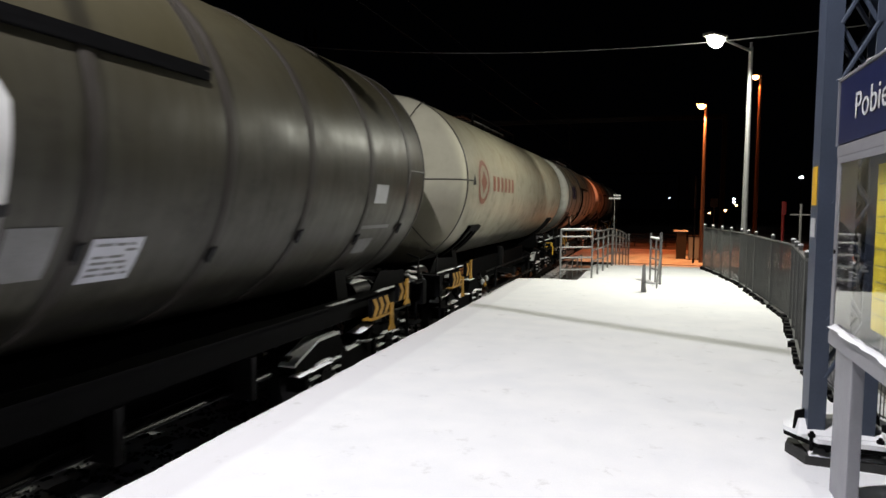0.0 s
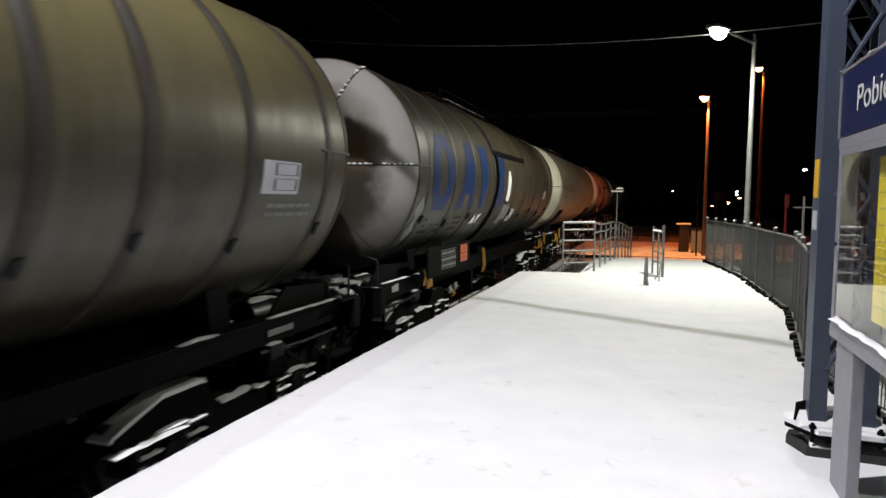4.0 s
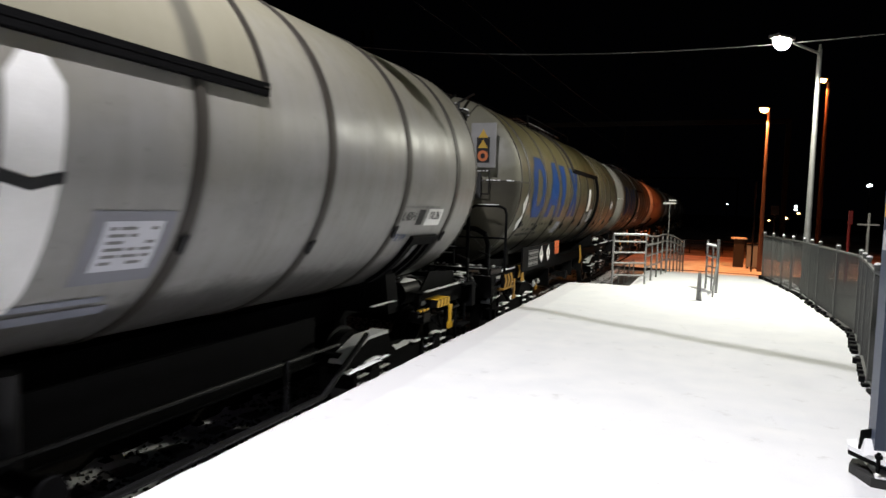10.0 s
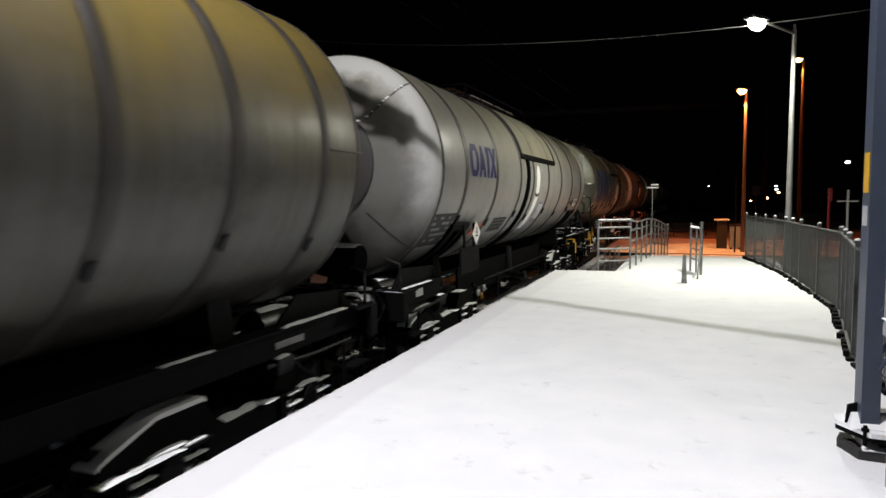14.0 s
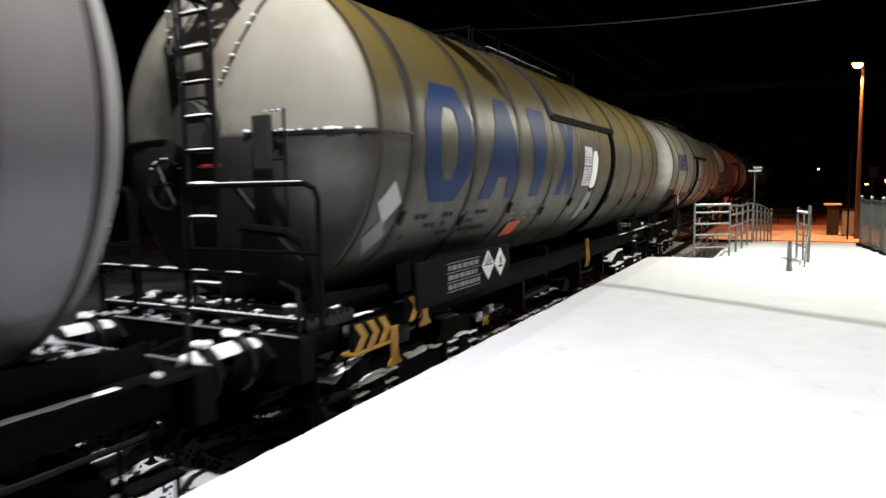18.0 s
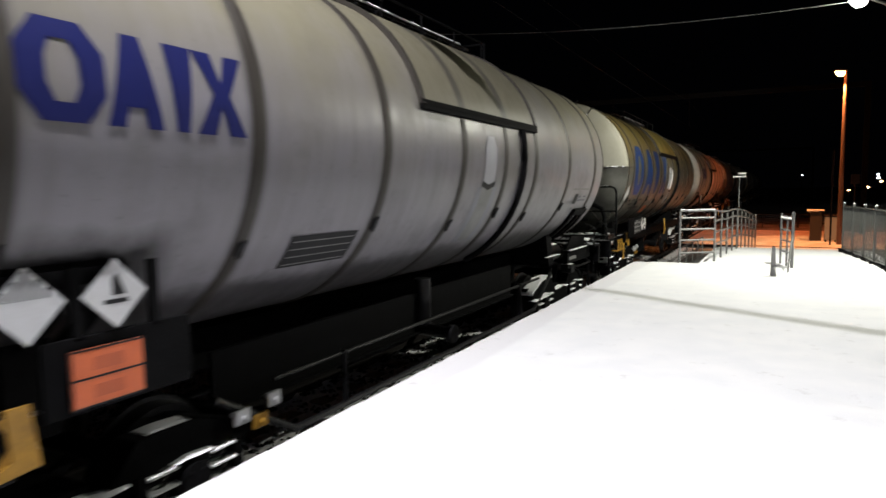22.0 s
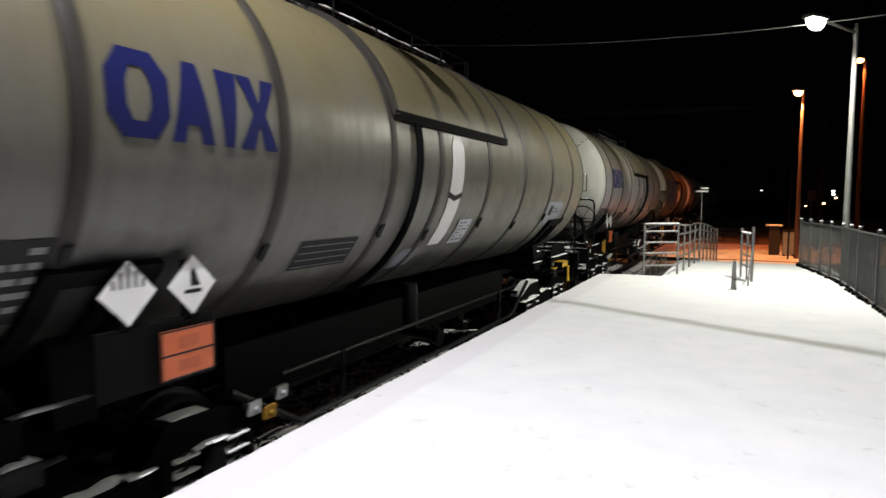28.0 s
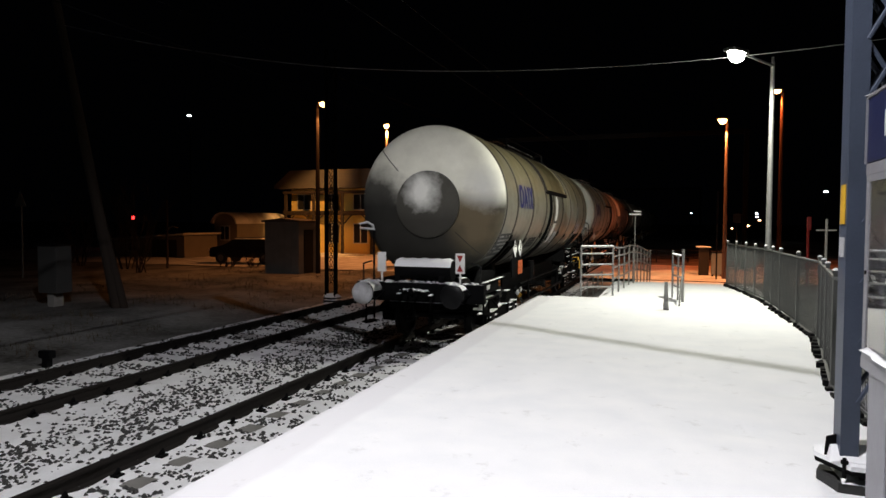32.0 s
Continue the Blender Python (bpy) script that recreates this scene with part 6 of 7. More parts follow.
def rail_mesh(y0, y1):
    bm = bmesh.new()
    o = [(-0.07, -0.172), (0.07, -0.172), (0.07, -0.16), (0.012, -0.14), (0.010, -0.045), (0.035, -0.035), (0.036, -0.006), (0.028, 0.0), (-0.028, 0.0), (-0.036, -0.006), (-0.035, -0.035), (-0.010, -0.045), (-0.012, -0.14), (-0.07, -0.16)]
    prism(bm, o, y0, y1, "y")
    bm.normal_update()
    for f in bm.faces:
        if f.normal.z > 0.9 and f.calc_center_median().z > -0.01:
            f.material_index = 1
    return mesh_of("rail", bm, [RAIL_STEEL, RAIL_HEAD])


RAIL = rail_mesh(-30, 160)
bm = bmesh.new()
o = [(-0.15, -0.35), (0.15, -0.35), (0.13, -0.175), (-0.13, -0.175)]
prism(bm, o, -1.3, 1.3, "x")
SLEEPER = mesh_of("sleeper", bm, SLEEPER_GREY)
bm = bmesh.new()
for s in (-1, 1):
    box(bm, s * 0.7175 - 0.16, s * 0.7175 - 0.06, -0.05, 0.05, -0.178, -0.13, 0.008)
    box(bm, s * 0.7175 + 0.06, s * 0.7175 + 0.16, -0.05, 0.05, -0.178, -0.13, 0.008)
    for e in (-0.10, 0.10):
        pipe(bm, [(s * 0.7175 + e, -0.04, -0.14), (s * 0.7175 + e * 1.3, 0.0, -0.085), (s * 0.7175 + e, 0.04, -0.14)], 0.014, 6)
CLIPS = mesh_of("rail_clips", bm, BLACK)
for name, cx in (("track_1", TRACK_X), ("track_2", -5.83)):
    tr = thing(name, "railway track with rusty rails on concrete sleepers in snow", "railway track", "tracks", pose(cx, 0, RAIL_Z), "structure")
    for s in (-1, 1):
        share("rail", RAIL, tr, pose(s * 0.7535, 0, 0))
    for k in range(-10, 52):
        y = k * 0.6 + 0.2
        if 29 < y < 41:
            continue
        sl = share("sleeper", SLEEPER, tr, pose(0, y, 0))
        share("rail_clips", CLIPS, sl)


def track_snow(x, y):
    """Snow over the ballast: hollows between sleepers, worn down along the rails."""
    z = -0.955 + 0.02 * noise.noise(Vector((x * 2.3, y * 2.3, 5))) + 0.012 * noise.noise(Vector((x * 7, y * 7, 8)))
    cx = min(abs(x - TRACK_X), abs(x + 5.83))
    near_sleeper = 0.5 + 0.5 * math.cos((y - 0.2) / 0.6 * 2 * math.pi)
    end = 1.08 if x > TRACK_X else 1.5
    z += 0.047 * near_sleeper * (1 - smooth_step(end, end + 0.10, cx))
    z += 0.022 * (1 - near_sleeper) * (1 - smooth_step(0.9, 1.25, cx))
    z -= 0.03 * near_sleeper * max(0.0, 1 - abs(cx - 0.87) / 0.06)
    lx = x - TRACK_X
    if -0.6 < lx < 0:
        z -= 0.085 * near_sleeper ** 2 * smooth_step(-0.48, -0.40, lx) * (1 - smooth_step(-0.26, -0.16, lx)) * (0.75 + 0.5 * noise.noise(Vector((0, y * 0.8, 14))))
    return z


tagged(sheet("track_bed", [-7.6 + 0.08 * k for k in range(93)], [-4 + 0.1 * k for k in range(330)], track_snow, TRACK_SNOW), "snow lying over the track ballast", "track bed", kind="structure")

# ballast stones that stick out of the snow
rnd = random.Random(5)
verts, faces = [], []


def stone(x, y, z, r):
    n0 = len(verts)
    a = rnd.uniform(0, 6.28)
    for k in range(4):
        b = a + k * math.pi / 2 + rnd.uniform(-0.4, 0.4)
        q = r * rnd.uniform(0.7, 1.2)
        verts.append((x + q * math.cos(b), y + q * math.sin(b), z + rnd.uniform(-0.3, 0.25) * r))
    verts.append((x + rnd.uniform(-0.4, 0.4) * r, y + rnd.uniform(-0.4, 0.4) * r, z + r * rnd.uniform(0.5, 0.9)))
    verts.append((x, y, z - r * 0.6))
    for k in range(4):
        faces.append((n0 + k, n0 + (k + 1) % 4, n0 + 4))
        faces.append((n0 + (k + 1) % 4, n0 + k, n0 + 5))


for _ in range(42000):
    y = rnd.uniform(-3, 28) if rnd.random() < 0.45 else rnd.uniform(-1, 14)
    x = rnd.uniform(-7.5, -0.25)
    cx = min(abs(x - TRACK_X), abs(x + 5.83))
    phase = abs(((y - 0.2) / 0.6 + 0.5) % 1 - 0.5)
    dens = 0.95 if -4.4 < x < -3.05 else (0.85 if cx < 0.62 else 0.30)
    if cx < 1.3 and phase < 0.24:
        dens *= 0.12
    dens *= 0.5 + 1.1 * max(0, noise.noise(Vector((x * 1.6, y * 1.6, 20))) + 0.35)
    if rnd.random() < dens:
        stone(x, y, track_snow(x, y) + rnd.uniform(-0.006, 0.010), rnd.uniform(0.015, 0.042))
me = bpy.data.meshes.new("ballast")
me.from_pydata(verts, [], faces)
me.materials.append(STONE)
tagged(new("ballast", me), "dark ballast stones showing through the snow", "ballast", kind="stuff")

# ---- overhead line ----


line = thing("overhead_line", "overhead wires over both tracks between dark steel portals", "overhead line")


def overhead(name, points, r):
    bm = bmesh.new()
    pipe(bm, points, r, 6)
    return part(name, bm, BLACK, line)


for cx in (TRACK_X, -5.83):
    overhead("contact_wire", [(cx, -22, 4.85), (cx, 60, 4.85), (cx, 98, 4.85)], 0.008)
    pts = []
    for k in range(25):
        y = -22 + k * 5
        f = ((y + 22) % 60) / 60
        pts.append((cx, y, 5.5 + 0.7 * (2 * f - 1) ** 2))
    overhead("messenger_wire", pts, 0.008)
for y in (-22, 38 + 0.0, 98):
    for x in (-8.6, 3.2) if y < 0 else (-8.6, 6.4):
        bm = bmesh.new()
        box(bm, x - 0.12, x + 0.12, y - 0.12, y + 0.12, -1.3, 6.6)
        part("portal_leg", bm, BLACK, line)
    bm = bmesh.new()
    box(bm, -8.6, 6.4 if y > 0 else 3.2, y - 0.08, y + 0.08, 6.35, 6.6)
    part("portal_beam", bm, BLACK, line)
    for cx in (TRACK_X, -5.83):
        bm = bmesh.new()
        rod(bm, (cx, y, 4.84), (cx, y, 6.4), 0.02, 6)
        part("hanger", bm, BLACK, line)


cable = thing("span_cable", "thin pale cable sagging across the tracks past the platform lamp", "cable")
bm = bmesh.new()
pipe(bm, [(x, 14.62 + min(x + 5, 0) * 0.08, 4.97 + 0.0086 * (x - 2.3) ** 2) for x in [-13.3 + 0.5 * k for k in range(46)]], 0.010, 6)
part("strand", bm, GALV, cable, "", True)
bm = bmesh.new()
rod(bm, (9.2, 14.62, -1.2), (9.2, 14.62, 6.2), 0.10, 10, 0.07)
part("pole", bm, TIMBER, cable)


def lattice_mast(m, height, mat, label, base=True, legs=((-0.135, 0.0), (0.135, 0.0)), name="lattice_mast", flange=0.13):
    t = thing(name, label, "mast", "catenary masts", m)
    for x, _ in legs:
        bm = bmesh.new()
        s = 1 if x > 0 else -1
        e = x + s * 0.05
        prism(bm, [(e - s * flange, -0.09), (e, -0.09), (e, 0.09), (e - s * flange, 0.09), (e - s * flange, 0.077), (e - s * 0.014, 0.077), (e - s * 0.014, -0.077), (e - s * flange, -0.077)], 0.156 if base else 0.0, height, "z")
        part("leg", bm, mat, t)
    n = int((height - 0.6) / 0.36)
    for k in range(n):
        z = 0.55 + k * 0.36
        for y, a in ((-0.083, 1), (0.083, -1)):
            bm = bmesh.new()
            p, q = (-0.10 * a, y, z), (0.10 * a, y, z + 0.36)
            rod(bm, p, q, 0.014, 6)
            part("lacing", bm, mat, t)
            bm = bmesh.new()
            rod(bm, (0.10 * a, y * 0.8, z), (-0.10 * a, y * 0.8, z + 0.36), 0.014, 6)
            part("lacing", bm, mat, t)
    if base:
        bm = bmesh.new()
        prism(bm, [(-0.28, 0.06), (-0.20, -0.14), (0.26, -0.17), (0.26, 0.18), (-0.24, 0.18)], -0.08, 0.065, "z")
        part("foundation", bm, STONE, t)
        bm = bmesh.new()
        prism(bm, [(-0.29, 0.06), (-0.14, -0.17), (0.26, -0.19), (0.26, 0.19), (-0.27, 0.19)], 0.125, 0.155, "z")
        box(bm, -0.08, 0.1, -0.1, 0.1, 0.05, 0.13)
        for x in (-0.17, 0.2):
            for y in (-0.14, 0.14):
                rod(bm, (x, y, 0.1), (x, y, 0.22), 0.012, 8)
                rod(bm, (x, y, 0.185), (x, y, 0.205), 0.022, 6)
        prism(bm, [(-0.25, 0.17), (-0.13, 0.17), (-0.13, 0.34), (-0.24, 0.30)], 0.0, 0.014, "y")
        part("base_plate", bm, BLACK, t)
        bm = bmesh.new()
        prism(bm, [(-0.295, 0.055), (-0.145, -0.175), (0.265, -0.195), (0.265, 0.195), (-0.275, 0.195)], 0.156, 0.185, "z")
        lumpy_strip(bm, -0.24, 0.25, -0.12, 0.18, 0.178, 0.10, 400)
        lumpy_strip(bm, -0.18, 0.25, -0.15, 0.16, 0.066, 0.03, 401)
        tagged(part("snow", bm, SNOW, t, "snow on the mast foot"), kind="stuff")
    return t


mast = lattice_mast(pose(3.97, 4.62, 0), 8.2, MAST, "blue-grey lattice mast on a bolted snowy foot", flange=0.10)
for z, h, mat in ((1.62, 0.24, YELLOW), (1.42, 0.12, WHITE_PALE)):
    bm = bmesh.new()
    box(bm, -0.1905, -0.1865, -0.06, 0.05, z, z + h)
    part("mast_plate", bm, mat, mast)
lattice_mast(pose(-7.49, 18.54, -0.95), 8.0, BLACK, "dark lattice mast beyond the second track", True, ((-0.135, 0.0), (0.135, 0.0)), "lattice_mast", 0.05)

# unseen post, added so its two outstretched arms cast the long shadow over the platform
arm = thing("shadow_mast", "unseen grey post with two arms, added to cast the long shadow", "mast", "catenary masts", pose(3.93, 2.21, 0))
bm = bmesh.new()
box(bm, -0.06, 0.06, -0.06, 0.06, -0.2, 6.0, 0.01)
part("pole", bm, MAST, arm)
bm = bmesh.new()
rod(bm, (0.0, 0, 5.28), (-3.75, 1.943, 5.30), 0.021, 10)
rod(bm, (-3.75, 1.943, 5.30), (-5.17, 2.68, 5.37), 0.028, 10, 0.034)
part("arm", bm, GALV, arm)
bm = bmesh.new()
rod(bm, (-3.73, 1.93, 5.27), (-4.88, 2.49, 4.86), 0.015, 10)
rod(bm, (-3.73, 1.93, 5.21), (-4.88, 2.49, 4.81), 0.012, 10)
part("steady_arm", bm, GALV, arm)
# ribbed joint shaped for the blob in that shadow
bm = bmesh.new()
rod(bm, (-3.62, 1.876, 5.285), (-3.86, 1.99, 5.285), 0.035, 12)
for k in range(4):
    q = 0.15 + 0.23 * k
    c = Vector((-3.62, 1.876, 5.285)).lerp(Vector((-3.86, 1.99, 5.285)), q)
    rod(bm, c - Vector((-0.009, 0.0043, 0)), c + Vector((-0.009, 0.0043, 0)), 0.062, 14)
part("insulator", bm, STONE, arm, "", True)


def lamp_post(m, height, arm_vec, mat, glow_mat, label, r=0.055, head=(0.52, 0.24, 0.07)):
    t = thing("street_lamp", label, "lamp post", "lamp posts", m)
    bm = bmesh.new()
    rod(bm, (0, 0, -1.0), (0, 0, height), r * 1.35, 16, r * 0.75)
    part("pole", bm, mat, t, "", True)
    bm = bmesh.new()
    a = Vector(arm_vec)
    rod(bm, (0, 0, height - 0.08), (a.x * 0.75, a.y * 0.75, height + a.z), r * 0.5, 10)
    rod(bm, (0, 0, height - 0.06), (0, 0, height + 0.1), r * 0.45, 10)
    part("arm", bm, mat, t)
    ang = math.atan2(a.y, a.x)
    rot = Matrix.Translation((a.x, a.y, height + a.z)) @ Matrix.Rotation(ang, 4, "Z")
    bm = bmesh.new()
    box(bm, -head[0] / 2, head[0] / 2, -head[1] / 2, head[1] / 2, 0.0, head[2], 0.02, rot)
    part("head", bm, mat, t)
    bm = bmesh.new()
    bowl = [(q, math.sqrt(max(1 - (q / 0.20) ** 2, 0))) for q in (0.004, 0.06, 0.11, 0.15, 0.18, 0.20)]
    lathe(bm, [(0.004, 0.0)] + bowl, 24)
    bmesh.ops.transform(bm, matrix=rot @ Matrix.Diagonal((head[0] * 0.46, head[1] * 0.5, 1, 1)) @ Matrix.Rotation(radians(-90), 4, "X"), verts=bm.verts)
    part("lens", bm, glow_mat, t, "glowing lens", True)
    return t


lamp_post(pose(4.72, 15.35, 0), 5.0, (-0.79, -1.05, 0.0), GALV, LED_GLOW, "galvanised platform lamp post with bright white lamp")
lamp_post(pose(4.6, 2.4, 0), 6.76, (-3.9, 0, 0.1), GALV, LED_GLOW, "galvanised platform lamp post with white lamp")
lamp_post(pose(4.95, 31.0, 0), 5.95, (-0.2, -0.2, 0.15), BROWN_POLE, SODIUM_GLOW, "brown street lamp with orange light", 0.072)
lamp_post(pose(8.35, 40.2, 0), 8.75, (-0.3, -0.2, 0.15), TIMBER, SODIUM_GLOW, "tall dark street lamp with orange light", 0.10)

# ---- platform furniture ----
cross = Matrix(((0, 0, -1, 0), (-1, 0, 0, 0), (0, 1, 0, 0), (0, 0, 0, 1)))
sign = thing("station_sign", "navy station name board with white lettering and snow on top", "sign", m=pose(3.82, 0, 0))
bm = bmesh.new()
box(bm, -0.02, 0.03, 1.3, 4.20, 1.955, 2.305, 0.006)
part("board", bm, NAVY, sign)
bm = bmesh.new()
box(bm, -0.028, 0.036, 1.29, 4.21, 2.306, 2.318)
box(bm, -0.028, 0.036, 4.201, 4.213, 1.95, 2.306)
part("board_edge", bm, CASE_GREY, sign)
bm = bmesh.new()
lumpy_strip(bm, -0.03, 0.04, 1.3, 4.2, 2.319, 0.02, 500)
tagged(part("snow", bm, SNOW, sign, "snow along the top edge", True), kind="stuff")
words("lettering", "Pobiedziska", 0.19, WHITE_PALE, sign, Matrix.Translation((-0.026, 3.885, 2.062)) @ cross @ Matrix.Diagonal((1.22, 1, 1, 1)))

case = thing("display_case", "grey aluminium display case with glazed doors and yellow timetable", "display case", m=pose(3.85, 0, 0))
for y0, y1 in ((4.215, 4.165), (3.10, 3.05), (2.405, 2.355), (1.40, 1.35)):
    bm = bmesh.new()
    box(bm, -0.045, 0.05, y1, y0, 0.84, 1.945, 0.006)
    part("upright", bm, CASE_GREY, case)
for z0, z1 in ((0.83, 0.90), (1.885, 1.95)):
    bm = bmesh.new()
    box(bm, -0.05, 0.055, 1.36, 4.21, z0, z1, 0.006)
    part("frame_rail", bm, CASE_GREY, case)
for a, b in ((3.105, 4.16), (2.41, 3.045), (1.405, 2.35)):
    bm = bmesh.new()
    box(bm, -0.052, -0.040, a, b, 0.90, 0.935)
    box(bm, -0.052, -0.040, a, b, 1.85, 1.885)
    box(bm, -0.052, -0.040, a, a + 0.035, 0.935, 1.85)
    box(bm, -0.052, -0.040, b - 0.035, b, 0.935, 1.85)
    door = part("door", bm, CASE_GREY, case)
    bm = bmesh.new()
    box(bm, -0.047, -0.043, a + 0.035, b - 0.035, 0.935, 1.85)
    pane = part("pane", bm, GLASS, door)
    pane.visible_shadow = False
    bm = bmesh.new()
    lumpy_strip(bm, -0.075, -0.041, a + 0.03, b - 0.03, 0.936, 0.03, int(a * 100))
    tagged(part("snow", bm, SNOW, door, "snow on the lower door frame", True), kind="stuff")
    bm = bmesh.new()
    rod(bm, (-0.06, b - 0.02, 1.36), (-0.05, b - 0.02, 1.36), 0.012, 10)
    part("lock", bm, GREY_STEEL, door)
for a, b, mat in ((3.47, 3.74, POSTER), (2.5, 2.95, INK_SOFT), (1.6, 2.2, POSTER)):
    bm = bmesh.new()
    box(bm, 0.028, 0.031, a, b, 1.0, 1.82)
    poster = part("poster", bm, mat, case)
    bm = bmesh.new()
    for k in range(9):
        box(bm, 0.0265, 0.0275, a + 0.03, b - 0.03, 1.08 + k * 0.08, 1.085 + k * 0.08)
    part("print_lines", bm, INK_SOFT, poster)
for y in (3.72, 1.5):
    bm = bmesh.new()
    box(bm, -0.03, 0.03, y + 0.08, y + 0.40, -0.05, 0.832, 0.006)
    part("leg", bm, CASE_GREY, case)


def tube_railing(name, label, runs, posts, r=0.021, group=""):
    t = thing(name, label, "railing", group)
    for a, b in posts:
        bm = bmesh.new()
        rod(bm, a, b, r * 1.1, 10)
        part("post", bm, GALV, t)
    for pts in runs:
        bm = bmesh.new()
        pipe(bm, pts, r)
        part("rail", bm, GALV, t)
    return t


P1, P2 = Vector((0.92, 14.55, 0)), Vector((1.56, 15.03, 0))
far_pts = [P2, Vector((1.66, 16.4, 0)), Vector((1.76, 17.9, 0)), Vector((1.90, 20.2, 0)), Vector((2.10, 23.2, 0))]
posts = [((p.x, p.y, -0.05), (p.x, p.y, 1.09)) for p in (P1, P2)]
rails = [[(P1.x, P1.y, z), (P2.x, P2.y, z)] for z in (1.09, 0.94, 0.70, 0.47, 0.20)]
n = 9
run = []
for k in range(1, n + 1):
    f = k / n
    y = P2.y + f * 8.2
    x = P2.x + f * 0.54
    g = deck_z(3.0, y)
    run.append((x, y, g))
    posts.append(((x, y, g - 0.1), (x, y, g + (1.12 if k == n else 1.0))))
for h in (1.09, 0.86, 0.62, 0.36):
    rails.append([(P2.x, P2.y, h)] + [(x, y, g + h * (0.95 if h > 1 else 1)) for x, y, g in run])
rail_thing = tube_railing("ramp_railing", "galvanised tube railing beside the snowy ramp", rails, posts)
bm = bmesh.new()
a, b = P1, P2
for k in range(12):
    p = a.lerp(b, (k + 0.5) / 12)
    bmesh.ops.create_icosphere(bm, subdivisions=1, radius=0.03, matrix=Matrix.Translation((p.x, p.y, 1.112)) @ Matrix.Diagonal((1.5, 1.5, 0.6, 1)))
tagged(part("snow", bm, SNOW, rail_thing, "snow on the top rail", True), kind="stuff")
# second run on the track side of the ramp
tube_railing("ramp_railing", "galvanised tube railing low on the track side", [[(0.35, 19, -0.1), (0.35, 25, -0.2)], [(0.35, 19, -0.4), (0.35, 25, -0.5)]], [((0.35, 19 + 1.5 * k, -1.0), (0.35, 19 + 1.5 * k, -0.1 - 0.025 * k)) for k in range(5)])

chicane = thing("chicane_barrier", "galvanised chicane barrier with snow caught in it", "barrier")
for a, b, r in (((2.82, 15.0, -0.05), (2.82, 15.0, 1.04), 0.022), ((3.02, 14.3, -0.05), (3.02, 14.3, 1.09), 0.03), ((2.93, 14.62, -0.05), (2.93, 14.62, 0.98), 0.02)):
    bm = bmesh.new()
    rod(bm, a, b, r, 10)
    part("post", bm, GALV, chicane)
for z in (0.94, 0.72, 0.5, 0.28):
    bm = bmesh.new()
    rod(bm, (2.82, 15.0, z), (3.02, 14.3, z), 0.018, 8)
    part("rail", bm, GALV, chicane)
bm = bmesh.new()
pipe(bm, [(3.02, 14.3, 0.62), (2.99, 13.9, 0.5), (2.96, 13.6, 0.2), (2.95, 13.45, 0.02)], 0.016)
part("hoop", bm, GALV, chicane)
bm = bmesh.new()
for k in range(5):
    bmesh.ops.create_icosphere(bm, subdivisions=1, radius=0.04, matrix=Matrix.Translation((2.84 + 0.04 * k, 14.95 - 0.15 * k, 0.96)) @ Matrix.Diagonal((1.1, 1.8, 0.6, 1)))
tagged(part("snow", bm, SNOW, chicane, "snow on the barrier", True), kind="stuff")
low = thing("low_post", "low grey steel plate post leaning in the snow", "post")
bm = bmesh.new()
prism(bm, [(2.66, -0.05), (2.76, -0.05), (2.735, 0.52), (2.68, 0.52)], 12.9, 12.96, "y")
part("plate", bm, GALV, low)
bm = bmesh.new()
rod(bm, (2.75, 12.75, 0.02), (2.72, 12.93, 0.2), 0.018, 8)
part("foot", bm, GALV, low)

